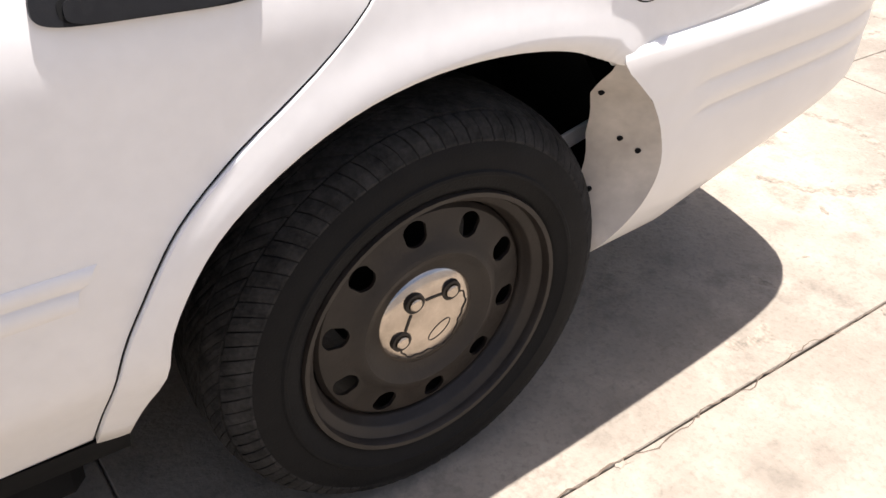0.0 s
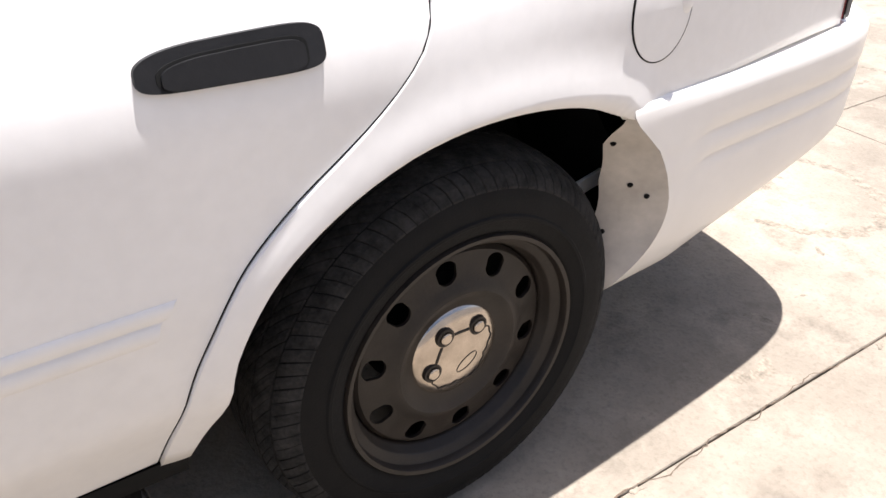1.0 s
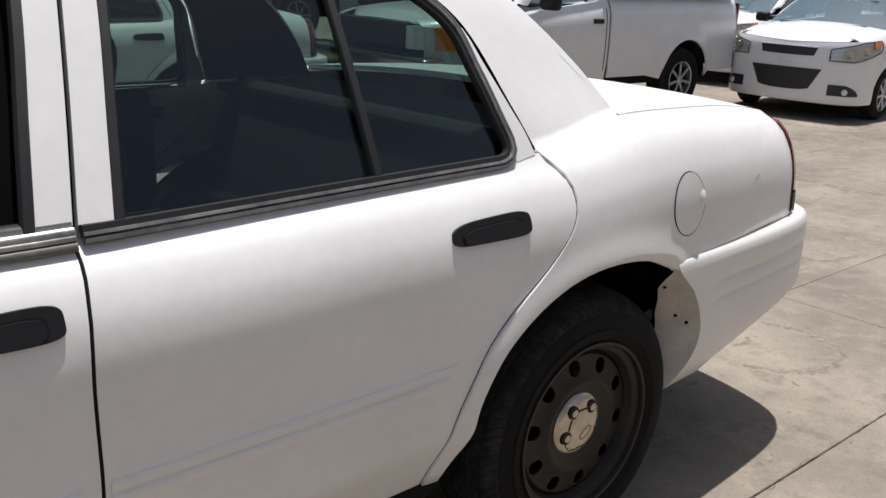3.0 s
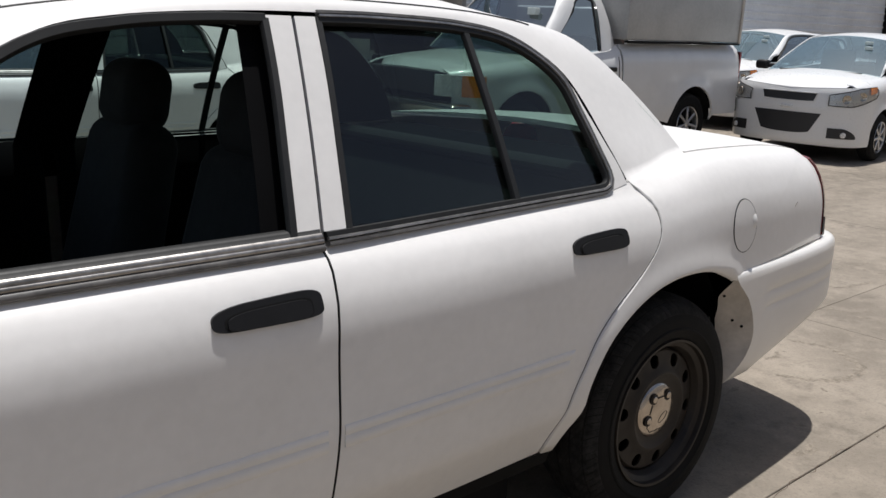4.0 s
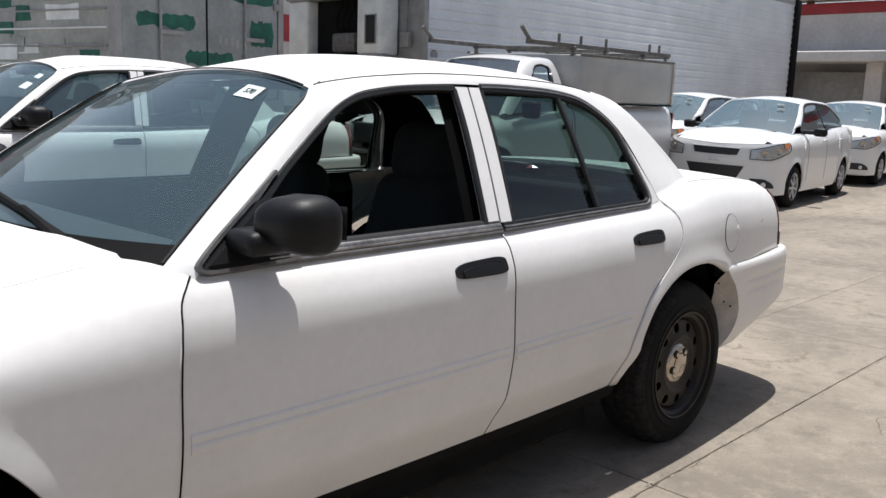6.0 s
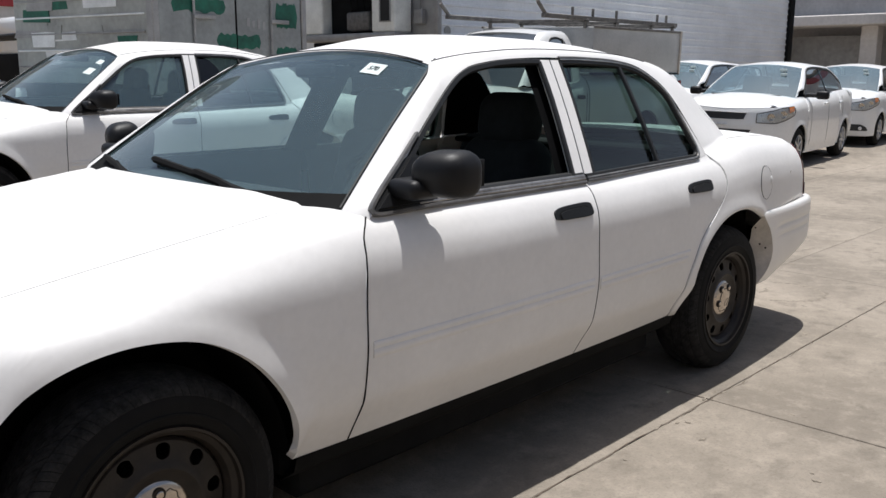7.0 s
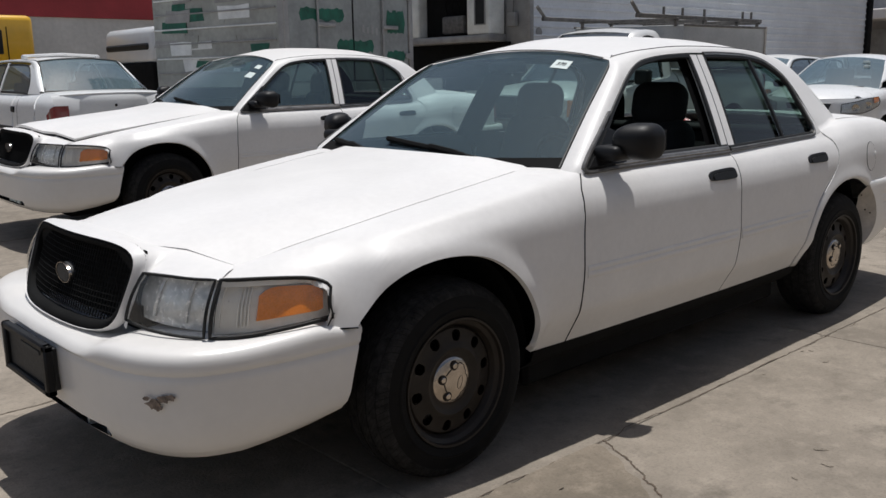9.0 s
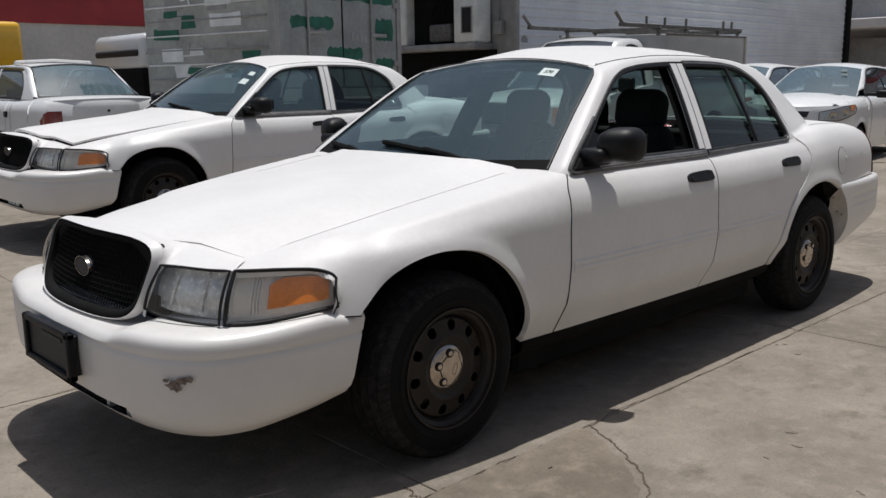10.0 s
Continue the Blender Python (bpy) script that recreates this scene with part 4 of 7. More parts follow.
    for w in np.linspace(-1, 1, 33):
        xr = -2.272 - 0.14 * (1 - w * w)
        aw = abs(w)
        xf = -3.735 + (0.055 * (aw / 0.66) ** 2 if aw < 0.66 else 0.055 + 0.03 * min(1, (aw - 0.66) / 0.06) + 0.115 * ((aw - 0.66) / 0.34))
        row = []
        for v in np.linspace(0, 1, 26):
            x = xr + (xf - xr) * v
            z = hood_z(x, w) - (0.008 * max(0, v - 0.9) / 0.1) + 0.011 * max(0, 1 - v / 0.07) * (1 - w ** 4)
            row.append((x, w * (FRONT.S(x) - 0.005), z + ajar * v * v))
        P.append(row)
    HOOD = np.array(P)
    part("bonnet", sheet(HOOD, (0, 0, 1), 0.02), PAINT, car, "white bonnet" if not ajar else "white bonnet left slightly ajar")
    # nose panel between bonnet, lamps and grille, drawn taut over its borders
    def rounded(hw_top, hw_low, z0, z1, turns):
        """Points (y, z) of a rounded trapezium at the given turns."""
        pts = []
        for a in turns:
            ca, sa = math.cos(a), math.sin(a)
            rad = (abs(ca) ** 5 + abs(sa) ** 5) ** (-1 / 5)
            v = (sa * rad + 1) / 2
            pts.append((ca * rad * (hw_low + (hw_top - hw_low) * v), z0 + (z1 - z0) * v))
        return pts
    def loop(hw_top, hw_low, z0, z1):
        return rounded(hw_top, hw_low, z0, z1, np.linspace(0, 2 * math.pi, 72, endpoint=False))
    def nose_x(y, z):
        return -3.869 + 0.26 * y * y + 0.35 * (z - 0.739)
    outer = (0.453, 0.414, 0.592, 0.879)
    rim_at = lambda turns: np.array([(nose_x(y, z) + 0.028, y, z) for y, z in rounded(*outer, turns)])  # noqa: E731
    top = HOOD[:, -1] + np.array((0.012, 0, -0.004 - ajar))
    crown = rim_at(np.linspace(radians(172), radians(90), 24))
    half = np.vstack([LAMP_TOP[21:], crown])
    n = len(half)
    tw = np.interp(np.arange(n), [0, 18, 24, 30, n - 1], [-1.0, -0.74, -0.70, -0.62, 0.0])
    low = np.vstack([half, (half * (1, -1, 1))[-2::-1]])
    tw = np.r_[tw, -tw[-2::-1]]
    ws_ = np.linspace(-1, 1, len(top))
    tp = np.stack([np.interp(tw, ws_, top[:, k]) for k in range(3)], 1)
    P = np.array([[a + (b - a) * v for v in np.linspace(0, 1, 10)] for a, b in zip(tp, low)])
    for _ in range(30):
        P[1:-1, 1:-1] = (P[:-2, 1:-1] + P[2:, 1:-1] + P[1:-1, :-2] + P[1:-1, 2:]) / 4
    for q in range(10):
        P[:, q] += np.array((-0.25, 0, 0.6)) * 0.014 * math.sin(math.pi * q / 9)
    part("nose_panel", sheet(P, (-0.4, 0, 1)), PAINT, car)
    for sg in (1, -1):
        a = np.array([LAMP_TOP[-1], LAMP_TOP[-1] * 0.5 + LAMP_LOW[-1] * 0.5, LAMP_LOW[-1] + np.array((0, 0, -0.03))]) * (1, sg, 1)
        a, b = spline(a, 10), rim_at(np.linspace(radians(172), radians(212), 10)) * (1, sg, 1)
        part("nose_cheek", sheet([[p + (q - p) * v + np.array((-0.008, 0, 0)) * math.sin(math.pi * v) for v in np.linspace(0, 1, 5)] for p, q in zip(a, b)], (-1, -0.3 * sg, 0)), PAINT, car)
    # grille: white surround, black bezel, mesh and oval badge
    a0, a1, a2, a3 = loop(*outer), loop(0.445, 0.406, 0.600, 0.873), loop(0.435, 0.396, 0.611, 0.863), loop(0.420, 0.381, 0.624, 0.850)
    def ringmesh(loops):
        bm = bmesh.new()
        rows = [[bm.verts.new((nose_x(y, z) + d, y, z)) for y, z in l] for l, d in loops]
        n = len(rows[0])
        for a, b in zip(rows, rows[1:]):
            for i in range(n):
                bm.faces.new((a[i], a[(i + 1) % n], b[(i + 1) % n], b[i]))
        bmesh.ops.recalc_face_normals(bm, faces=bm.faces)
        return soft(bm, 50)
    part("grille_surround", ringmesh([(a0, 0.028), (a0, 0.012), (a1, -0.006), (a1, 0.02)]), PAINT, car)
    gr = part("grille", ringmesh([(a1, 0.0), (a2, -0.004), (a3, 0.006), (a3, 0.03)]), DARK, car, "black mesh grille with an oval badge")
    bars = []
    for z in np.arange(0.64, 0.84, 0.017):
        bars.append(tube([(nose_x(y, z) + 0.023, y, z) for y in np.linspace(-0.385, 0.385, 9)], 0.0017, 5))
    for y in np.arange(-0.374, 0.378, 0.017):
        bars.append(tube([(nose_x(y, z) + 0.024, y, z) for z in (0.632, 0.73, 0.84)], 0.0026, 5))
    part("grille_mesh", merge(*bars), DARK, gr)
    part("grille_back", block((-3.79, -0.41, 0.61), (-3.74, 0.41, 0.85), 0.005, 1), DARK, gr)
    ov = moved(turned([(0.0, -0.006), (0.031, -0.005), (0.037, 0.0), (0.037, 0.03)], 36), Matrix.Translation((-3.860, 0, 0.737)) @ Matrix.Rotation(radians(-90), 4, "Z") @ Matrix.Diagonal((1.6, 1, 0.9, 1)))
    bd = part("badge", ov, DASH, gr, "dark oval badge with chrome edge")
    t = turned([(0.0362, 0.004), (0.0366, -0.005), (0.0382, -0.005), (0.039, 0.004)], 36)
    part("badge_edge", moved(t, Matrix.Translation((-3.860, 0, 0.737)) @ Matrix.Rotation(radians(-90), 4, "Z") @ Matrix.Diagonal((1.6, 1, 0.9, 1))), CHROME, bd)
    # front bumper
    plan = [(-3.318, -0.868), (-3.45, -0.866), (-3.63, -0.845), (-3.792, -0.792), (-3.888, -0.69), (-3.943, -0.54), (-3.968, -0.35), (-3.972, -0.17), (-3.976, 0)]
    hp = spline(plan, 34)
    full = np.vstack([hp, (hp * (1, -1))[-2::-1]])
    tan = np.gradient(full, axis=0)
    nor = np.stack([-tan[:, 1], tan[:, 0]], 1)
    nor /= np.linalg.norm(nor, axis=1, keepdims=True)
    if nor[33, 0] > 0:
        nor = -nor
    prof = [(0.22, 0.628), (0.06, 0.620), (0.026, 0.613), (0.010, 0.603), (0.002, 0.588), (0.0, 0.568), (0.0, 0.556), (0.005, 0.550), (0.005, 0.546), (0.001, 0.540), (0.001, 0.520), (0.001, 0.46), (0.004, 0.40), (0.010, 0.355), (0.020, 0.335), (0.026, 0.318), (0.038, 0.306), (0.058, 0.286), (0.10, 0.268), (0.2, 0.262)]
    P = []
    for i, (q, nn) in enumerate(zip(full, nor)):
        e = min(1.0, min(i, len(full) - 1 - i) / 9)
        row = []
        for o, z in prof:
            o2 = o if z < 0.59 else o * (0.15 + 0.85 * e)
            dip = 1 / (1 + math.exp((abs(q[1]) - 0.44) / 0.022))
            zz = z + (1 - e) * (0.055 * max(0, (0.40 - z) / 0.15) if z < 0.4 else 0.010 * max(0, (z - 0.55) / 0.07)) - 0.022 * min(1.0, max(0.0, (q[0] + 3.42) / 0.06)) * min(1.0, max(0.0, (z - 0.56) / 0.04)) - 0.030 * dip * min(1.0, max(0.0, (z - 0.555) / 0.035))
            near = max(0.0, 1 - min(i, len(full) - 1 - i) / 5) ** 1.5
            bow = near * float(np.interp(z, [0.26, 0.36, 0.46, 0.56, 0.61], [-0.05, -0.016, 0.006, 0.034, 0.044]))
            row.append((q[0] - nn[0] * o2 + bow, q[1] - nn[1] * o2, zz))
        P.append(row)
    slot = lambda i, j: j in (13, 14) and abs(full[i][1]) < 0.50  # noqa: E731
    fb = part("front_bumper", sheet(P, (-1, 0, 0.2), 0.0, drop=slot), BUMPER, car, "white plastic front bumper with a scrape" if not ajar else "white plastic front bumper")
    part("lower_intake", block((-3.87, -0.47, 0.27), (-3.84, 0.47, 0.37), 0.004, 1), DARK, fb)
    if not ajar:
        for y in (-0.43, -0.30, 0.30, 0.43):
            part("intake_rib", block((-3.935 + 0.25 * (abs(y) - 0.2) ** 2, y - 0.008, 0.305), (-3.86, y + 0.008, 0.365), 0.003, 1), BUMPER, fb)
        # chipped paint on the corner
        rnd = random.Random(3)
        for dx, dz, s in ((0.0, 0.0, 0.022), (0.028, 0.012, 0.017), (0.05, 0.018, 0.014), (-0.02, 0.015, 0.009), (0.012, -0.014, 0.011)):
            base = np.array((-3.888, -0.7035, 0.474 + dz)) + np.array((0.62, -0.78, 0)) * dx
            pts = []
            for a in np.linspace(0, 2 * math.pi, 14, endpoint=False):
                rr = s * (0.55 + 0.6 * rnd.random())
                pts.append(base + np.array((0.62, -0.78, 0)) * rr * 1.2 * math.cos(a) + np.array((0, 0, 1)) * rr * 0.7 * math.sin(a))
            part("paint_chip", disc_plate(pts, 0.004, (-0.78, -0.62, 0)), CHIP, fb)
        # empty plate holder
        ph = part("plate_holder", merge(block((-4.015, -0.205, 0.385), (-3.985, 0.225, 0.41), 0.006, 1), block((-4.015, -0.205, 0.53), (-3.985, 0.225, 0.555), 0.006, 1),
                                        block((-4.015, -0.205, 0.385), (-3.985, -0.175, 0.555), 0.006, 1), block((-4.015, 0.195, 0.385), (-3.985, 0.225, 0.555), 0.006, 1)), TRIM, fb, "black plate holder frame")
        part("holder_back", block((-4.0, -0.19, 0.40), (-3.965, 0.21, 0.54), 0.003, 1), DASH, ph)
        part("holder_strip", block((-4.004, -0.12, 0.505), (-3.994, 0.06, 0.52), 0.002, 1), GREYT, ph)
    else:
        for y in (-0.33, -0.24, -0.15):
            part("intake_insert", block((-3.93, y - 0.035, 0.317), (-3.915, y + 0.035, 0.35), 0.006, 1), PAPER, fb)
    # rear bumper with two pressed grooves and open ends at the wheel arch
    hp = spline([(0.285, -0.951), (0.40, -0.944), (0.6, -0.93), (0.85, -0.908), (1.02, -0.882), (1.13, -0.84), (1.205, -0.75), (1.262, -0.55), (1.29, -0.3), (1.30, 0)], 34)
    full = np.vstack([hp, (hp * (1, -1))[-2::-1]])
    tan = np.gradient(full, axis=0)
    nor = np.stack([-tan[:, 1], tan[:, 0]], 1)
    nor /= np.linalg.norm(nor, axis=1, keepdims=True)
    if nor[33, 0] < 0:
        nor = -nor
    prof = [(0.115, 0.7235), (0.07, 0.723), (0.036, 0.7225), (0.018, 0.720), (0.010, 0.716), (0.003, 0.706), (0.0, 0.688), (0.0, 0.662), (0.0, 0.634), (0.0050, 0.628), (0.001, 0.621), (0.0, 0.602), (0.0, 0.584), (0.0050, 0.578), (0.001, 0.571)]
    prof += [tuple(q) for q in spline([(0.001, 0.571), (0.002, 0.50), (0.012, 0.42), (0.035, 0.355), (0.07, 0.325), (0.14, 0.315)], 18)[1:]]
    swell = curve_of([(0.31, 0.2), (0.36, 0.45), (0.40, 0.7), (0.44, 0.89), (0.49, 1.0), (0.55, 0.93), (0.62, 0.65), (0.66, 0.35), (0.70, 0.0)])
    P = []
    for i, (q, nn) in enumerate(zip(full, nor)):
        s = min(i, len(full) - 1 - i)
        e = min(1.0, s / 6)
        row = []
        for o, z in prof:
            g = 0.0 if (z in (0.628, 0.578) and (s < 4 or s > 28)) else o
            push = (1 - e) ** 1.4 * 0.127 * (swell(z) if 0.31 < z < 0.70 else 0.0)
            rise = 0.0 if z > 0.5 else 0.16 * (0.5 - z) / 0.18 * min(1.0, max(0.0, (q[0] - 0.5) / 0.75))
            zz = z
            tuck = 0.35 + 0.65 * e if z > 0.69 else 1.0
            row.append((q[0] - nn[0] * g * tuck + push, q[1] - nn[1] * g * tuck, zz + rise))
        P.append(row)
    P = np.array(P)
    rb = part("rear_bumper", sheet(P, (1, 0, 0.2)), BUMPER, car, "white plastic rear bumper")
    for sg in (1, -1):
        E = P[0] * (1, sg, 1)
        rows = [[E[j] + np.array((-0.085 * t, sg * 0.085 * t, 0.0)) * float(np.interp(E[j][2], [0.55, 0.64, 0.70], [1, 0.75, 0.1])) for t in (0, 0.06, 0.3, 0.65, 1.0)] for j in range(5, len(prof))]
        rows = list(np.stack([spline(np.array(rows)[:, q], 30) for q in range(5)], 1))
        endp = part("bumper_end", sheet(rows, (-1, 0, 0)), FLANGE, rb, "grey-beige bumper end with screw holes")
        for z, t in ((0.64, 0.8), (0.55, 0.55), (0.53, 0.32), (0.45, 0.8)):
            j = int(np.argmin(np.abs(P[0][:, 2] - z)))
            p = np.array((np.interp(-z, -P[0][:, 2], P[0][:, 0]), P[0][j][1] * sg, z)) + np.array((-0.085 * t, sg * 0.085 * t, 0)) * float(np.interp(z, [0.55, 0.64, 0.70], [1, 0.75, 0.1])) + np.array((-0.001, -sg * 0.001, 0))
            part("screw_hole", moved(turned([(0, -0.0015), (0.0045, -0.0015), (0.005, 0.004)], 10), Matrix.Translation(p) @ Matrix.Rotation(radians(-70 * sg), 4, "Z")), DARK, endp)
    for sg in (1, -1):
        br = block((-0.055, -0.004, -0.016), (0.055, 0.004, 0.016), 0.002, 1)
        part("bumper_bracket", moved(br, Matrix.Translation((0.375, -0.80 * sg, 0.508)) @ Matrix.Rotation(radians(-14), 4, "Y")), LAMP_BACK, rb, "pale bumper bracket behind the wheel")
    # boot lid and rear panel
    P = []
    for w in np.linspace(-1, 1, 25):
        row = []
        for v in np.linspace(0, 1, 16):
            x = 0.345 - 0.10 * w * w + (1.13 - 0.345 + 0.10 * w * w - 0.03 * w * w) * v
            row.append((x, w * (REAR.S(x) - 0.004), REAR.T(x) + 0.028 * (1 - w * w) + 0.003 - 0.03 * max(0, v - 0.85) / 0.15))
        P.append(row)
    LID = np.array(P)
    part("boot_lid", sheet(LID, (0, 0, 1), 0.02), PAINT, car, "white boot lid")
    P = [[a + (np.array((1.19 - 0.05 * (a[1] / 0.7) ** 2, a[1] * 0.98, 0.73)) - a) * v for v in np.linspace(0, 1, 5)] for a in LID[:, -1]]
    part("rear_panel", sheet(P, (1, 0, 0)), PAINT, car)
    # floor, engine bay and bulkheads
    for name, lo, hi in (("sill_tray", (-2.45, -0.80, 0.165), (-0.5, 0.80, 0.28)), ("engine_tray", (-3.6, -0.5, 0.19), (-2.4, 0.5, 0.3)), ("rear_tray", (-0.6, -0.5, 0.19), (1.1, 0.5, 0.3)),
                         ("nose_tray", (-3.83, -0.46, 0.262), (-2.5, 0.46, 0.30)), ("radiator", (-3.78, -0.44, 0.28), (-3.70, 0.44, 0.70)), ("engine", (-3.62, -0.55, 0.24), (-2.5, 0.55, 0.62)),
                         ("cabin_floor", (-2.5, -0.82, 0.25), (-0.45, 0.82, 0.36)), ("tail_floor", (0.42, -0.82, 0.47), (1.08, 0.82, 0.51)), ("boot_floor", (-0.45, -0.56, 0.26), (0.95, 0.56, 0.7)), ("bulkhead", (-2.5, -0.78, 0.30), (-2.3, 0.78, 0.86))):
        part(name, block(lo, hi, 0.02, 1), DARK, car)
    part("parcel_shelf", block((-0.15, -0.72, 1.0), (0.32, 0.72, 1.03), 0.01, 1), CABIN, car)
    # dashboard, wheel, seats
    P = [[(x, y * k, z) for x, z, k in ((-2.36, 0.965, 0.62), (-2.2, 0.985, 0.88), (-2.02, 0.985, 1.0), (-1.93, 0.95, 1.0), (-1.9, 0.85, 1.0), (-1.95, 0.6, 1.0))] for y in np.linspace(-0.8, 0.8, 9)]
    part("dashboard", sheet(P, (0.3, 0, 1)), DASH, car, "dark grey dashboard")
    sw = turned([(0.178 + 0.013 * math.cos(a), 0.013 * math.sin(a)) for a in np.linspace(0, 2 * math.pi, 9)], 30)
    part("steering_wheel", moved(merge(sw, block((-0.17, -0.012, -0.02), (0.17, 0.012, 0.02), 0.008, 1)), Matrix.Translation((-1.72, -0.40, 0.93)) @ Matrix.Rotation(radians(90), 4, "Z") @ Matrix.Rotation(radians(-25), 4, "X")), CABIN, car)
    for y in (-0.4, 0.4):
        se = block((-1.62, y - 0.25, 0.42), (-1.12, y + 0.25, 0.62), 0.06, 3)
        s = part("seat", se, CLOTH, car, "black cloth front seat")
        bk = block((-0.09, y - 0.25, 0.0), (0.07, y + 0.25, 0.575), 0.065, 4)
        for v in bk.verts:
            v.co.y = y + (v.co.y - y) * (1 - 0.30 * (max(0, v.co.z - 0.25) / 0.32) ** 2)
        part("backrest", moved(bk, Matrix.Translation((-1.14, 0, 0.56)) @ Matrix.Rotation(radians(14), 4, "Y")), CLOTH, s)
        hr = block((-0.075, y - 0.15, 0.0), (0.075, y + 0.15, 0.225), 0.072, 6)
        for v in hr.verts:
            v.co.y = y + (v.co.y - y) * (1.0 - 1.6 * abs(v.co.z - 0.12) ** 1.5)
        part("headrest", moved(hr, Matrix.Translation((-1.03, 0, 1.085)) @ Matrix.Rotation(radians(10), 4, "Y")), CLOTH, s)
        for dy in (-0.05, 0.05):
            part("headrest_post", tube([(-1.03, y + dy, 1.06), (-1.0, y + dy, 1.2)], 0.006), STEEL, s)
    s = part("rear_bench", block((-0.72, -0.72, 0.4), (-0.15, 0.72, 0.62), 0.06, 3), CLOTH, car, "black rear bench")
    bk = block((-0.08, -0.7, 0.0), (0.08, 0.7, 0.52), 0.06, 3)
    part("backrest", moved(bk, Matrix.Translation((-0.22, 0, 0.55)) @ Matrix.Rotation(radians(20), 4, "Y")), CLOTH, s)
    part("inner_mirror", block((-1.72, -0.12, 1.365), (-1.69, 0.12, 1.42), 0.02, 3), TRIM, car)
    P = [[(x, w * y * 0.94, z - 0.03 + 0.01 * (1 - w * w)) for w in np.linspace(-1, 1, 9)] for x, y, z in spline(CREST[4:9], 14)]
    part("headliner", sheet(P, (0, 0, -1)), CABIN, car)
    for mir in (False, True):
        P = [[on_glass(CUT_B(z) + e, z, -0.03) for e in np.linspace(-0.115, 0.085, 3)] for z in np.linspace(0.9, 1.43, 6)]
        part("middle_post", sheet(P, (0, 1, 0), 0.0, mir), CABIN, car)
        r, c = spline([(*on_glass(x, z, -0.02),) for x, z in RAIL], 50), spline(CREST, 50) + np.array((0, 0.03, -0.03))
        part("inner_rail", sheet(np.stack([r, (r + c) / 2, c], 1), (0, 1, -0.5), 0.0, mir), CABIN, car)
    return car


main_car = build_saloon("white four-door saloon with black steel wheels and mirrors", Matrix.Identity(4))


# ---- the yard: concrete slabs that rise gently away from the car ----
def rise(y):
    """Height of the yard's surface."""
    return 0.025 * min(max(0.0, y - 1.5), 12.0)


def stand(x, y, turn=0.0):
    """A pose on the yard's surface."""
    tilt = math.atan(0.025) if y > 1.5 else 0.0
    return Matrix.Translation((x, y, rise(y))) @ Matrix.Rotation(tilt, 4, "X") @ Matrix.Rotation(radians(turn), 4, "Z")


def concrete(name, base, dark, joints=False):
    m = bpy.data.materials.new(name)
    m.use_nodes = True
    t = m.node_tree
    b = t.nodes["Principled BSDF"]
    b.inputs["Roughness"].default_value = 0.88
    b.inputs["Specular IOR Level"].default_value = 0.3
    geo, info = t.nodes.new("ShaderNodeNewGeometry"), t.nodes.new("ShaderNodeObjectInfo")
    def tex(scale, detail=6, rough=0.6):
        n = t.nodes.new("ShaderNodeTexNoise")
        n.inputs["Scale"].default_value, n.inputs["Detail"].default_value, n.inputs["Roughness"].default_value = scale, detail, rough
        t.links.new(geo.outputs["Position"], n.inputs["Vector"])
        return n
    def remap(src, a, c, lo=0.0, hi=1.0):
        r = t.nodes.new("ShaderNodeMapRange")
        r.inputs[1].default_value, r.inputs[2].default_value, r.inputs[3].default_value, r.inputs[4].default_value = a, c, lo, hi
        t.links.new(src, r.inputs[0])
        return r.outputs[0]
    def blend(fac, a, c):
        x = t.nodes.new("ShaderNodeMix")
        x.data_type = "RGBA"
        t.links.new(fac, x.inputs[0])
        for k, v in ((6, a), (7, c)):
            if isinstance(v, tuple):
                x.inputs[k].default_value = (*v, 1)
            else:
                t.links.new(v, x.inputs[k])
        return x.outputs[2]
    wide, mid, grit, pit = tex(0.9, 7, 0.65), tex(3.6, 9, 0.72), tex(85.0, 4), tex(17.0, 3)
    worn, stain = tex(7.5, 8, 0.68), tex(2.1, 5, 0.7)
    col = blend(remap(wide.outputs[0], 0.40, 0.62), dark, base)
    col = blend(remap(mid.outputs[0], 0.53, 0.66, 0.0, 0.72), col, tuple(c * 0.62 for c in dark))
    col = blend(remap(mid.outputs[0], 0.30, 0.40, 0.45, 0.0), col, tuple(min(1, c * 1.25) for c in base))
    col = blend(remap(worn.outputs[0], 0.50, 0.66, 0.0, 0.45), col, tuple(min(1, c * 1.18) for c in base))
    col = blend(remap(worn.outputs[0], 0.32, 0.45, 0.5, 0.0), col, tuple(c * 0.72 for c in dark))
    col = blend(remap(stain.outputs[0], 0.60, 0.68, 0.0, 0.4), col, tuple(c * 0.6 for c in dark))
    col = blend(remap(grit.outputs[0], 0.5, 0.75, 0.0, 0.38), col, tuple(c * 0.5 for c in dark))
    col = blend(remap(pit.outputs[0], 0.70, 0.76, 0.0, 0.6), col, tuple(c * 0.38 for c in dark))
    col = blend(remap(info.outputs["Random"], 0.0, 1.0, 0.0, 0.22), col, tuple(c * 0.7 for c in dark))
    t.links.new(col, b.inputs["Base Color"])
    add = t.nodes.new("ShaderNodeMath")
    add.operation = "MULTIPLY_ADD"
    t.links.new(mid.outputs[0], add.inputs[0])
    add.inputs[1].default_value = 2.0
    t.links.new(grit.outputs[0], add.inputs[2])
    bp = t.nodes.new("ShaderNodeBump")
    bp.inputs["Strength"].default_value, bp.inputs["Distance"].default_value = 0.5, 0.006
    t.links.new(add.outputs[0], bp.inputs["Height"])
    t.links.new(bp.outputs[0], b.inputs["Normal"])
    return m


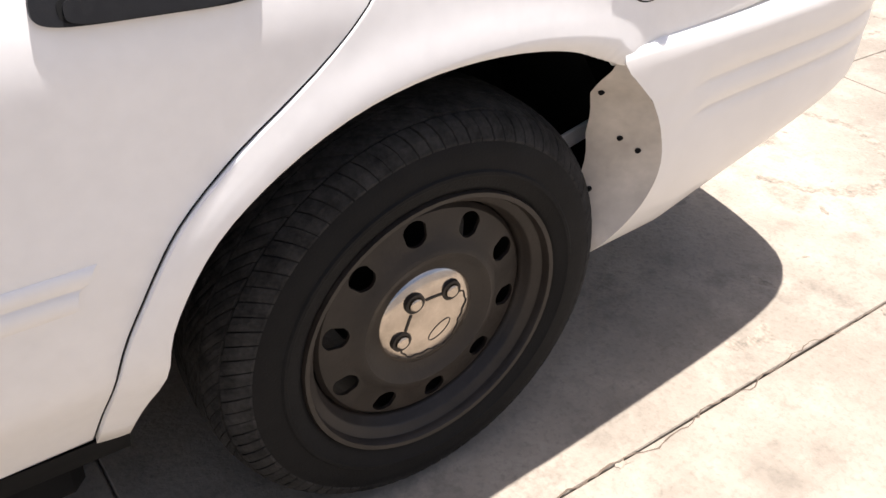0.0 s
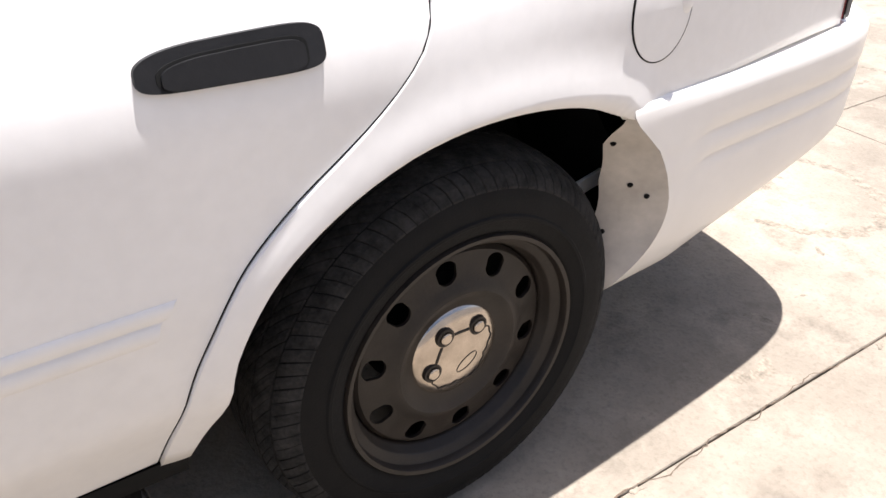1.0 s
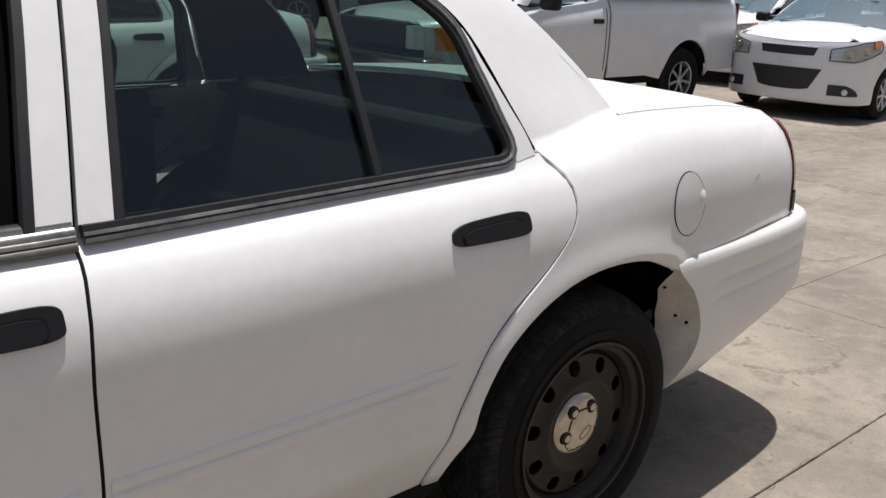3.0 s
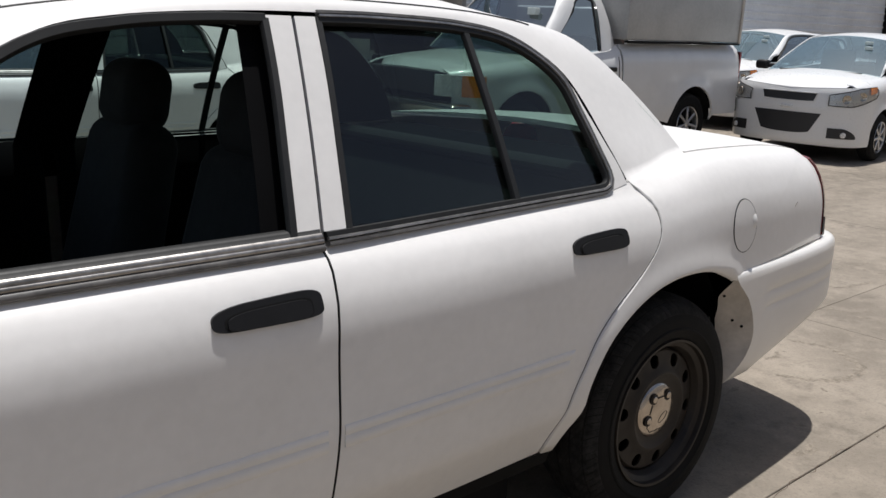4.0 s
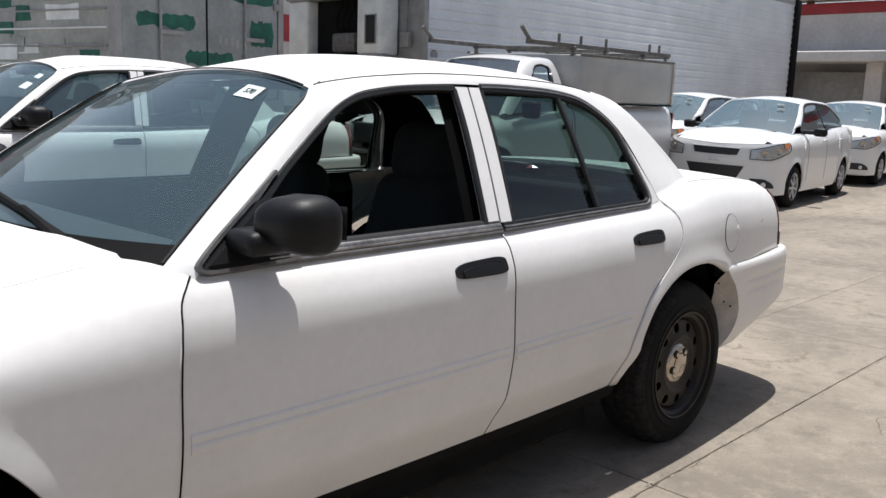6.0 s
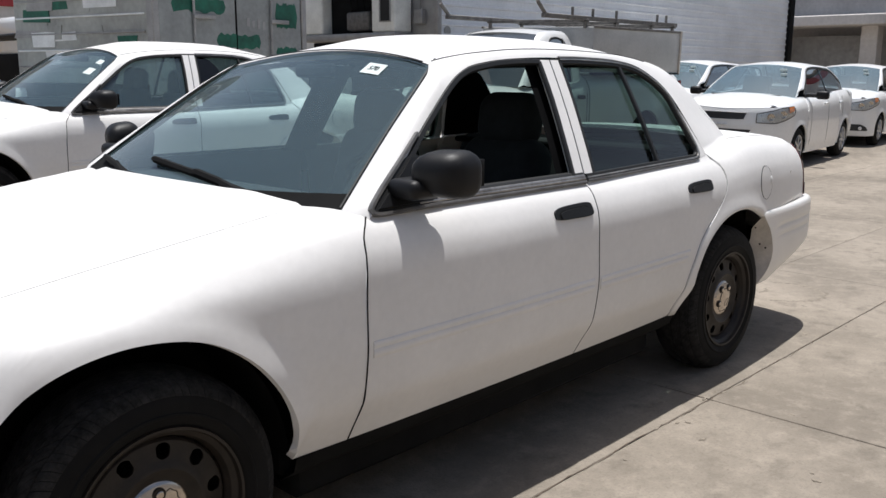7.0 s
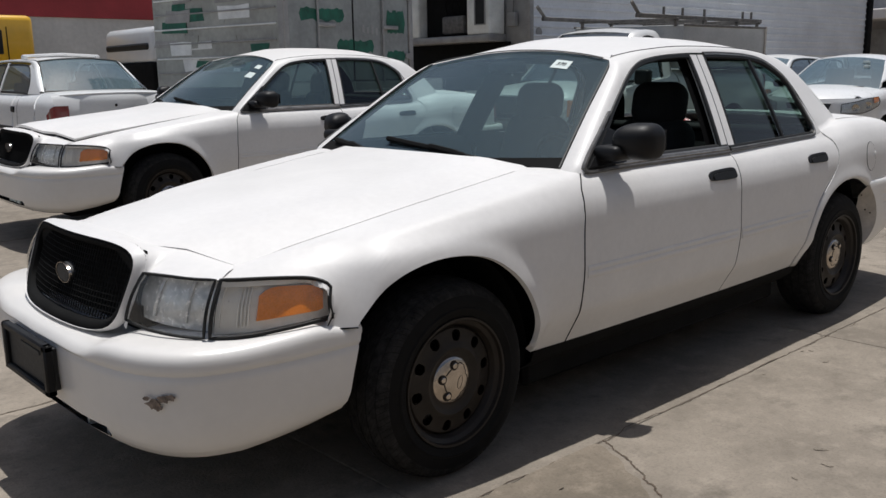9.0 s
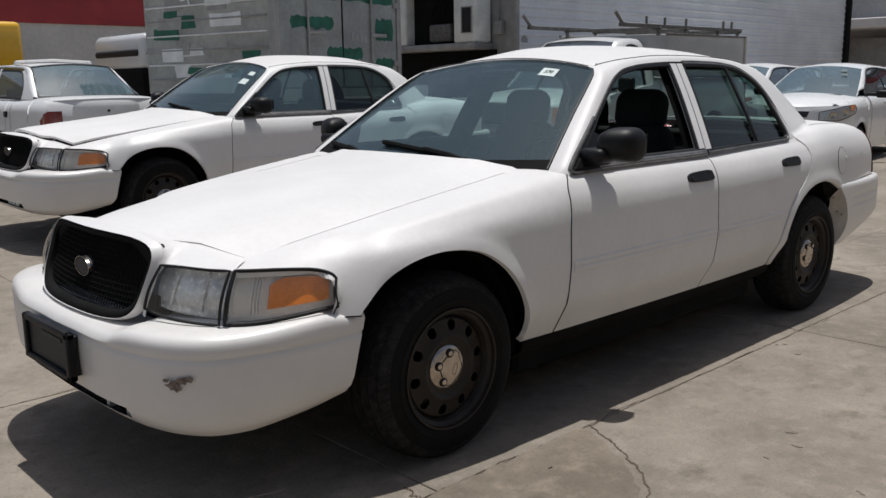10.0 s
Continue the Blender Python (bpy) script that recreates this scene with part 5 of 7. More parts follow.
CONCRETE = concrete("weathered concrete", (0.321, 0.277, 0.226), (0.193, 0.166, 0.134))
GRAVELLY = concrete("bare aggregate concrete", (0.30, 0.25, 0.195), (0.155, 0.13, 0.10))
SPALL = mat("chipped concrete", (0.235, 0.20, 0.158), 0.95, vary=0.3, scale=30, fine=120, bump=0.45, bump_scale=70)
DIRT = mat("dark joint dirt", (0.105, 0.076, 0.054), 0.95, vary=0.3, scale=20)


def build_ground():
    ys = [-300, -20, -5, 1.5, 4, 8, 13.5, 30, 300]
    P = [[(x, y, rise(y) - 0.012) for y in ys] for x in (-300, -30, -10, 0, 10, 30, 300)]
    g = part("ground", sheet(P, (0, 0, 1)), CONCRETE, None)
    tagged(g, "weathered concrete yard with joints and cracks", "ground", kind="structure")
    # slabs: one mesh, worn rounded edges
    LX, LY, gap = 2.70, 1.92, 0.0009
    me = bpy.data.meshes.new("slab")
    bm = bmesh.new()
    hx, hy = LX / 2 - gap, LY / 2 - gap
    rings = [(0.0, -0.03), (0.0, -0.003), (0.002, 0.0)]
    rows = []
    for inset, z in rings:
        edge = []
        n = 10
        rnd = random.Random(2)
        loopp = [(-hx + 2 * hx * i / n, -hy) for i in range(n)] + [(hx, -hy + 2 * hy * i / n) for i in range(n)] + [(hx - 2 * hx * i / n, hy) for i in range(n)] + [(-hx, hy - 2 * hy * i / n) for i in range(n)]
        for x, y in loopp:
            k = inset + rnd.random() * 0.002
            edge.append(bm.verts.new((x - math.copysign(min(k, abs(x)), x) * (abs(x) >= hx - 1e-6), y - math.copysign(min(k, abs(y)), y) * (abs(y) >= hy - 1e-6), z)))
        rows.append(edge)
    for a, b in zip(rows, rows[1:]):
        for i in range(len(a)):
            bm.faces.new((a[i], a[(i + 1) % len(a)], b[(i + 1) % len(a)], b[i]))
    bm.faces.new(rows[-1])
    bmesh.ops.recalc_face_normals(bm, faces=bm.faces)
    bm.to_mesh(me)
    bm.free()
    me.materials.append(CONCRETE)
    rnd = random.Random(4)
    for i in range(-5, 9):
        for j in range(-4, 7):
            ob = new("slab", me)
            ob.parent = g
            y = -1.080 + LY * (j + 0.5) + (0.89 if i >= 1 else 0.0)
            x = -0.45 + LX * (i + 0.5)
            y0, y1 = y - LY / 2, y + LY / 2
            z0, z1 = rise(y0), rise(y1)
            ob.matrix_basis = Matrix.Translation((x, y, (z0 + z1) / 2 + rnd.uniform(-0.0015, 0.0015))) @ Matrix.Rotation(math.atan2(z1 - z0, LY) + rnd.uniform(-0.0008, 0.0008), 4, "X")
    # cracks that wander over the slabs
    rnd = random.Random(9)
    for pts, w in (([(-2.33, -1.08), (-2.375, -1.21), (-2.455, -1.355), (-2.557, -1.486), (-2.683, -1.6), (-2.9, -1.72), (-3.2, -1.78)], 0.022),
                   ([(-0.44, -0.86), (-0.43, -1.0), (-0.45, -1.06)], 0.006), ([(0.3, -1.082), (0.62, -1.084), (0.8, -1.075), (1.1, -1.086), (1.55, -1.078), (1.9, -1.084), (2.24, -1.08)], 0.009), ([(-0.9, -1.078), (-0.3, -1.084), (0.3, -1.082)], 0.012), ([(-3.3, -1.081), (-2.35, -1.079), (-1.6, -1.083), (-0.9, -1.078)], 0.012), ([(-3.21, -0.97), (-3.215, -1.03), (-3.22, -1.08)], 0.016),
                   
                   ([(0.75, -1.5), (0.95, -1.42), (1.15, -1.44)], 0.009), ([(3.2, 0.4), (3.6, -0.1), (4.1, -0.3), (4.6, -0.9)], 0.014), ([(4.8, 1.0), (5.6, 0.2), (6.6, -0.2)], 0.016), ([(2.6, 0.2), (2.9, 0.5), (3.5, 0.7)], 0.014),
                   ([(-4.6, 0.78), (-4.1, 0.86), (-3.7, 0.83), (-3.3, 0.87)], 0.012), ([(3.0, -2.0), (3.6, -1.5), (4.6, -1.3)], 0.012)):
        p = spline([(x, y, rise(y) + 0.0015) for x, y in pts], max(30, len(pts) * 22))
        drift = np.zeros(2)
        for q in p:
            drift = drift * 0.85 + np.array((rnd.gauss(0, 0.0035), rnd.gauss(0, 0.0035)))
            q[:2] += drift
        bm = bmesh.new()
        rowp = []
        for k in range(len(p)):
            d = p[min(k + 1, len(p) - 1)] - p[max(k - 1, 0)]
            nrm = np.array((-d[1], d[0], 0)) / (np.linalg.norm(d) + 1e-9)
            ww = 0.42 * w * (0.3 + 0.7 * rnd.random()) * (0.15 if k in (0, len(p) - 1) else 1) / 2
            rowp.append((bm.verts.new(p[k] + nrm * ww), bm.verts.new(p[k] - nrm * ww)))
        for a, b in zip(rowp, rowp[1:]):
            bm.faces.new((a[0], a[1], b[1], b[0]))
        bmesh.ops.recalc_face_normals(bm, faces=bm.faces)
        part("crack", bm, DIRT, g, "open crack filled with dirt")
    # worn gravelly corner between the long crack and the joint
    rnd = random.Random(33)
    side = spline([(-2.36, -1.085), (-2.47, -1.31), (-2.70, -1.57), (-3.2, -1.74), (-3.6, -1.70), (-3.9, -1.45), (-3.7, -1.16), (-3.3, -1.085), (-2.8, -1.078), (-2.4, -1.078)], 80)
    part("worn_patch", disc_plate([(x + rnd.gauss(0, 0.007), y + rnd.gauss(0, 0.006), rise(y) + 0.0008) for x, y in side], 0.001, (0, 0, 1)), GRAVELLY, g, "worn concrete with bare aggregate")
    # flaked rings and scabs where the skin of the concrete has broken away
    rnd = random.Random(47)
    for pts, w in (([(1.86, -0.34), (1.90, -0.48), (1.88, -0.60), (1.78, -0.73), (1.62, -0.77), (1.47, -0.69), (1.38, -0.55)], 0.075), ([(1.52, -0.42), (1.60, -0.44), (1.66, -0.40)], 0.05), ([(0.72, -0.98), (0.80, -1.01), (0.86, -0.97)], 0.06),
                   ([(2.9, 0.15), (3.0, -0.05), (3.3, -0.12)], 0.06), ([(3.4, 0.5), (3.5, 0.2), (3.8, 0.1)], 0.07), ([(2.7, -0.7), (2.85, -0.9), (3.2, -1.0)], 0.06), ([(4.2, 0.9), (4.3, 0.4), (4.8, 0.2)], 0.08), ([(4.3, -0.4), (4.5, -0.8), (5.0, -0.9)], 0.08)):
        arc = spline(pts, 12 * len(pts))
        tn = np.gradient(arc, axis=0)
        sd = np.stack([-tn[:, 1], tn[:, 0]], 1) / (np.linalg.norm(tn, axis=1, keepdims=True) + 1e-9)
        taper = np.sin(np.pi * np.linspace(0.06, 0.94, len(arc))) ** 0.5
        wide = np.array([w * t_ * (0.25 + 0.75 * rnd.random()) / 2 for t_ in taper])
        thin = np.array([w * t_ * (0.15 + 0.75 * rnd.random()) / 2 for t_ in taper])
        a, b = arc + sd * wide[:, None], arc - sd * thin[:, None]
        bm = bmesh.new()
        va = [bm.verts.new((x, y, rise(y) + 0.0019)) for x, y in a]
        vm = [bm.verts.new((x, y, rise(y) + 0.0016 + 0.0012 * rnd.random())) for x, y in arc]
        vb = [bm.verts.new((x, y, rise(y) + 0.0019)) for x, y in b]
        for k in range(len(arc) - 1):
            bm.faces.new((va[k], vm[k], vm[k + 1], va[k + 1]))
            bm.faces.new((vm[k], vb[k], vb[k + 1], vm[k + 1]))
        bmesh.ops.recalc_face_normals(bm, faces=bm.faces)
        part("flaked_patch", bm, SPALL, g, "flaked patch of broken concrete skin")
    # chipped edges along the joints and shallow pits
    rnd = random.Random(21)
    spots = [(rnd.uniform(-0.9, 2.6), -1.08 + rnd.gauss(0, 0.015), rnd.uniform(0.005, 0.018)) for _ in range(16)]
    spots += [(rnd.uniform(0.9, 3.6), rnd.uniform(-1.0, 0.4), rnd.uniform(0.006, 0.03)) for _ in range(34)]
    spots += [(rnd.uniform(-4.2, 0.5), rnd.uniform(-2.4, -1.1), rnd.uniform(0.004, 0.016)) for _ in range(26)]
    spots += [(rnd.uniform(3.0, 8.0), rnd.uniform(-2.5, 2.5), rnd.uniform(0.015, 0.05)) for _ in range(30)]
    for x, y, s in spots:
        e = rnd.uniform(0, math.pi) if abs(y + 1.08) > 0.06 else rnd.gauss(0, 0.3)
        pts = []
        for a in np.linspace(0, 2 * math.pi, 13, endpoint=False):
            r = s * (0.4 + 0.8 * rnd.random())
            u, v = 1.9 * r * math.cos(a), 0.7 * r * math.sin(a)
            pts.append((x + u * math.cos(e) - v * math.sin(e), y + u * math.sin(e) + v * math.cos(e), rise(y) + 0.0008))
        part("spall", disc_plate(pts, 0.001, (0, 0, 1)), SPALL, g)
    return g


build_ground()
second_car = build_saloon("white four-door saloon parked beyond with its bonnet ajar", stand(1.23, 4.78, 0.5) @ Matrix.Translation((0, 0, 0.02)), 0.032)


# ---- small parked cars ----
GREY_PLASTIC = mat("dark grille plastic", (0.02, 0.02, 0.022), 0.5)
# bluish film colour paints the sky's reflection into these panes, strongest on the windscreen
GLASS_W = glass("blue-tinted windscreen with painted sky haze", (0.50, 0.64, 0.68), 0.0, 0.24, 0.18, (0.36, 0.53, 0.62))
GLASS_D = glass("dark tinted car glass", (0.45, 0.56, 0.60), 0.0, 0.03, 0.30, (0.36, 0.5, 0.58))


def build_compact(label, at, group=""):
    """A small saloon: front axle at x = 0, front towards -x."""
    car = thing("compact_car", label, "car", at, group)
    W = curve_of([(-0.86, 0.55), (-0.7, 0.72), (-0.45, 0.80), (0, 0.84), (0.7, 0.852), (2.0, 0.855), (2.7, 0.84), (3.1, 0.79), (3.42, 0.66)])
    T = curve_of([(-0.86, 0.875), (-0.5, 0.945), (0.0, 1.0), (0.55, 1.02), (1.2, 1.04), (2.4, 1.085), (3.0, 1.085), (3.42, 1.04)])
    sh = Shell(W, T, lambda x: W(x) - 0.125 - (0.06 if x < 0.4 or x > 2.7 else 0), 0.19, 0.62, 0.06)
    def arch(cx, r=0.345):
        return [(cx - r * math.cos(a), 0.295 + r * 1.0 * math.sin(a)) for a in np.linspace(-0.25, math.pi + 0.25, 26)]
    glassy = lambda x, z: sh.S(x) + 0.01 - 0.42 * (z - 1.04) - 0.25 * (z - 1.04) ** 2  # noqa: E731
    plan = spline([(-0.34, -0.828), (-0.56, -0.785), (-0.72, -0.69), (-0.81, -0.5), (-0.855, -0.25), (-0.865, 0)], 60)
    ptan = np.gradient(plan, axis=0)
    pnor = np.stack([ptan[:, 1], -ptan[:, 0]], 1)
    pnor /= np.linalg.norm(pnor, axis=1, keepdims=True)
    if pnor[-1, 0] > 0:
        pnor = -pnor
    depth = curve_of([(0.18, 0.05), (0.22, 0.012), (0.28, 0.0), (0.42, 0.0), (0.5, 0.002), (0.58, 0.0), (0.64, -0.004), (0.69, 0.004), (0.76, 0.012), (0.82, 0.022), (0.86, 0.036), (0.90, 0.06), (0.95, 0.10)])
    def front_skin(s, z, out=0.0):
        """A point of the wrapped front: s from the wheel arch to the middle."""
        k = s * 59
        q = np.array([np.interp(k, range(60), plan[:, c]) for c in (0, 1)])
        m = np.array([np.interp(k, range(60), pnor[:, c]) for c in (0, 1)])
        q = q + m * (out - depth(z) * (0.25 + 0.75 * min(1.0, s / 0.5)))
        return (q[0], q[1], z)
    for mir in (False, True):
        sgn = 1 if mir else -1
        low = [(x, 0.22) for x in np.linspace(-0.62, -0.36, 5)] + arch(0) + [(x, 0.2) for x in np.linspace(0.38, 2.1, 22)] + arch(2.48) + [(x, 0.24) for x in np.linspace(2.86, 3.25, 7)]
        P = sh.ruled(low, [(x + (0.0), 1.0) for x, z in low], 14, 0.018, 0.06)
        part("body_side", sheet(P, (0, -1, 0.1), 0.02, mir), PAINT_B, car)
        for cx in (0.0, 2.48):
            ring = [(x, sgn * 0.6, z) for x, z in arch(cx)]
            part("housing_wall", disc_plate(ring, 0.01, (0, -sgn, 0)), DARK, car)
            P = [[(x, -(W(cx) - 0.02 - d), z) for d in (0, 0.25)] for x, z in arch(cx, 0.35)]
            part("wheel_housing", sheet(P, (0, 0, -1), 0, mir), DARK, car)
            wheel(car, cx, sgn * 0.845, 0.295, 0.19, sgn, 0.19, False, 0.3)
        # door seams and handles
        for x in (0.52, 1.42, 2.25):
            path = [sh.pt(x + (0.0 if x < 2 else 0.10 * max(0, z - 0.6)), z, 0.0015) for z in np.linspace(0.30, 1.0, 16)]
            part("door_seam", ribbon(path, 0.0038, 0.0012, (0, -1, 0), mir), GREYT, car)
        for x in (1.28, 2.12):
            part("door_handle", ribbon([sh.pt(x - 0.1, 0.90, 0.012), sh.pt(x, 0.905, 0.022), sh.pt(x + 0.09, 0.905, 0.014)], 0.03, 0.012, (0, -1, 0), mir), PAINT_B, car)
        # side windows with black frames and a bright post
        up = spline([(0.42, 1.05), (0.75, 1.25), (1.0, 1.385), (1.35, 1.425), (1.8, 1.42), (2.25, 1.385), (2.55, 1.27), (2.78, 1.12)], 40)
        for nm, a, b in (("front_window", 0, 20), ("rear_window", 21, 39)):
            P = []
            for x, z in up[a : b + 1]:
                P.append([(x, -glassy(x, 1.04 + (z - 1.04) * v), 1.03 + (x - 0.4) * 0.012 + (z - 1.03 - (x - 0.4) * 0.012) * v) for v in np.linspace(0, 1, 6)])
            w = part(nm, sheet(P, (0, -1, 0.3), 0.0, mir), GLASS_D, car)
            w.visible_shadow = False
            edge = [np.array(P[k][-1]) for k in range(len(P))] + [np.array(p) for p in P[-1][-2::-1]] + [np.array(P[k][0]) for k in range(len(P) - 2, -1, -1)]
            part("window_frame", ribbon(edge, 0.03, 0.006, (0, -1, 0.4), mir), RUBBER, w)
        # cant rail from the front pillar to the rear post
        rail = np.array([(x, -glassy(x, z) - 0.004, z + 0.012) for x, z in spline([(0.30, 1.03), (0.72, 1.26), (0.98, 1.40), (1.35, 1.44), (1.8, 1.435), (2.28, 1.40), (2.6, 1.28), (2.86, 1.10)], 50)])
        crest = spline([(0.10, -0.70, 1.0), (0.6, -0.60, 1.27), (0.93, -0.52, 1.425), (1.35, -0.48, 1.472), (1.8, -0.48, 1.475), (2.3, -0.49, 1.44), (2.75, -0.56, 1.27), (3.0, -0.62, 1.10)], 50)
        P = [[r + (c - r) * v + np.array((0, -0.6, 0.8)) * 0.012 * math.sin(math.pi * v) for v in np.linspace(0, 1, 6)] for r, c in zip(rail, crest)]
        part("roof_rail", sheet(P, (0, -0.6, 0.7), 0.0, mir), PAINT_B, car)
        # lamps set into the wrapped front
        u = np.linspace(0.0, 0.58, 15)
        P = []
        for s in u:
            z0 = 0.775 - 0.10 * min(1, s / 0.35) + 0.02 * max(0, s - 0.4)
            z1 = 0.905 - 0.02 * s / 0.25 if s < 0.25 else 0.885 - 0.09 * (s - 0.25) / 0.35
            P.append([front_skin(s, z0 + (z1 - z0) * v, 0.012 + 0.022 * math.sin(math.pi * v)) for v in np.linspace(0, 1, 7)])
        P = np.array(P)
        lamp = part("headlamp", sheet(np.array([[front_skin(s, p[2], 0.006) for p in row] for s, row in zip(u, P)]), (-1, -1, 0), 0, mir), ALLOY, car, "clear headlamp with amber corner")
        l = part("lens", sheet(P, (-1, -1, 0), 0.02, mir), GLASS_C, lamp)
        l.visible_shadow = False
        ring = np.vstack([P[:, 0], P[-1, 1:], P[-2::-1, -1], P[0, -2:0:-1]])
        part("lamp_rim", ribbon(ring, 0.012, 0.004, (-0.7, -0.7, 0.1), mir, closed=True), GREYT, lamp)
        part("amber_reflector", sheet(np.array([[front_skin(s, p[2], 0.02) for p in row[3:]] for s, row in zip(u[:4], P[:4])]), (-1, -1, 0), 0, mir), AMBER, lamp)
        for k in (6, 10):
            b = np.array(front_skin(u[k], P[k, 3][2], 0.016))
            part("bowl", moved(turned([(0, 0.012), (0.035, 0.0), (0.05, -0.006), (0.052, 0.004)], 18), Matrix.Translation(b * (1, -sgn, 1)) @ Matrix.Rotation(radians(-55 if not mir else -125), 4, "Z")), CHROME, lamp)
        # fog lamp in a dark recess
        P = [[front_skin(s, 0.30 + (0.025 + 0.095 * min(1.0, (s - 0.26) / 0.14) ** 0.6) * v, 0.006) for v in (0, 0.5, 1)] for s in np.linspace(0.26, 0.56, 10)]
        fog = part("fog_recess", sheet(P, (-1, -0.6, 0), 0.0, mir), GREY_PLASTIC, car)
        b = np.array(front_skin(0.40, 0.345, 0.012))
        part("fog_lamp", moved(turned([(0, -0.01), (0.03, -0.006), (0.035, 0.01)], 18), Matrix.Translation(b * (1, -sgn, 1)) @ Matrix.Rotation(radians(-55 if not mir else -125), 4, "Z")), BRIGHT, fog)
        # mirrors and tail lamps
        mb = block((0.46, 0.88, 0.99), (0.58, 1.06, 1.11), 0.04, 3)
        for v in mb.verts:
            v.co.y *= sgn
        bmesh.ops.recalc_face_normals(mb, faces=mb.faces)
        m = part("door_mirror", mb, TRIM, car, "black door mirror")
        part("mirror_arm", tube([(0.5, sgn * 0.74, 1.04), (0.52, sgn * 0.9, 1.04)], 0.03), TRIM, m)
    # front: bumper skin, bonnet, screen, roof, boot
    def wrap(pts, prof, out):
        h = spline(pts, 22)
        full = np.vstack([h, (h * (1, -1))[-2::-1]])
        ta = np.gradient(full, axis=0)
        no = np.stack([-ta[:, 1], ta[:, 0]], 1)
        no /= np.linalg.norm(no, axis=1, keepdims=True)
        if no[21, 0] * out < 0:
            no = -no
        return [[(q[0] - n[0] * o, q[1] - n[1] * o, z) for o, z in prof] for q, n in zip(full, no)]
    zt = lambda s: 0.855 + 0.055 * (1 - s)  # noqa: E731
    half = [[front_skin(s, 0.20 + (zt(s) - 0.20) * v) for v in np.linspace(0, 1, 20)] for s in np.linspace(0, 1, 24)]
    half = np.array(half)
    fp = np.vstack([half, (half * (1, -1, 1))[-2::-1]])
    fb = part("front_bumper", sheet(fp, (-1, 0, 0)), PAINT_B, car, "white front bumper")
    def face(s0, z0, z1, out, taper=0.0):
        h = np.array([[front_skin(s0 + (1 - s0) * k + taper * (1 - v) * (1 - k), z0 + (z1 - z0) * v + 0.02 * taper / 0.08 * (1 - v) * (1 - k) ** 3, out) for v in np.linspace(0, 1, 5)] for k in np.linspace(0, 1, 9)])
        return np.vstack([h, (h * (1, -1, 1))[-2::-1]])
    part("lower_grille", sheet(face(0.64, 0.33, 0.575, 0.005, 0.10), (-1, 0, 0), 0.01), GREY_PLASTIC, fb)
    up_g = part("upper_grille", sheet(face(0.70, 0.705, 0.81, 0.005, 0.03), (-1, 0, 0), 0.01), GREY_PLASTIC, fb)
    rim = face(0.70, 0.705, 0.81, 0.008, 0.03)
    part("grille_rim", ribbon(np.vstack([rim[:, 0], rim[-1, 1:], rim[-2::-1, -1], rim[0, -2:0:-1]]), 0.012, 0.006, (-1, 0, 0.1), closed=True), PAINT_B, up_g)
    part("badge", block((-0.885, -0.075, 0.62), (-0.862, 0.075, 0.65), 0.006, 1), BRIGHT, fb, "plain silver bar badge")
    rim = fp[:, -1][np.argsort(fp[:, -1, 1])]
    top = []
    for w in np.linspace(-1, 1, 21):
        row = []
        for v in np.linspace(0, 1, 14):
            x = -0.845 + 0.32 * w * w * (1 - v) + (0.18 - 0.06 * (1 - w * w) + 0.845 - 0.32 * w * w * 0) * v * 1.0
            x = min(x, 0.30)
            s = sh.S(max(x, -0.84))
            row.append((x, w * (s if abs(w) < 1 else s + 0.004), (T(max(x, -0.85)) + 0.05 * (1 - abs(w) ** 2.2)) - 0.09 * (1 - 0.75 * w * w) * max(0, 1 - v / 0.12) ** 2))
        lip = np.array([np.interp(row[0][1], rim[:, 1], rim[:, k]) for k in range(3)]) + np.array((-0.002, 0, 0.003))
        for q in range(5):
            f = (1 - q / 5) ** 1.6
            row[q] = tuple(np.array(row[q]) * (1 - f) + lip * f)
        top.append(row)
    part("bonnet", sheet(top, (0, 0, 1), 0.005), PAINT_B, car, "white bonnet")
    P = []
    for u in np.linspace(-1, 1, 15):
        b, t = np.array((0.02 + 0.10 * u * u, 0.71 * u, 1.01 - 0.01 * u * u)), np.array((0.90 + 0.04 * u * u, 0.52 * u, 1.475 - 0.05 * u * u))
        P.append([b + (t - b) * v + np.array((-0.5, 0, 0.8)) * 0.02 * math.sin(math.pi * v) for v in np.linspace(0, 1, 7)])
    ws = part("windscreen", sheet(P, (-1, 0, 0.6)), GLASS_W, car, "windscreen with white paper stickers")
    ws.visible_shadow = False
    for u in (-0.55, -0.60):
        k = 0.80 if u == -0.55 else 0.66
        b, t = np.array((0.02 + 0.10 * u * u, 0.71 * u, 1.01)), np.array((0.90 + 0.04 * u * u, 0.52 * u, 1.46))
        c = b + (t - b) * k + np.array((-0.5, 0, 0.8)) * 0.028
        part("sticker", block(c - np.array((0.02, 0.045, 0.02)), c + np.array((0.02, 0.045, 0.02)), 0.004, 1), PAPER, ws)
    for y0, y1 in ((-0.5, 0.0), (0.05, 0.5)):
        part("wiper", tube([(0.05, y0, 1.03), (0.0, (y0 + y1) / 2, 1.035), (-0.02, y1, 1.03)], 0.01, 6), RUBBER, car)
    crest = spline([(0.93, -0.52, 1.425), (1.35, -0.48, 1.472), (1.8, -0.48, 1.475), (2.3, -0.49, 1.44)], 16)
    part("roof", sheet([[(x, -y * w, z + 0.045 * (1 - w * w)) for w in np.linspace(-1, 1, 13)] for x, y, z in crest], (0, 0, 1)), PAINT_B, car)
    P = []
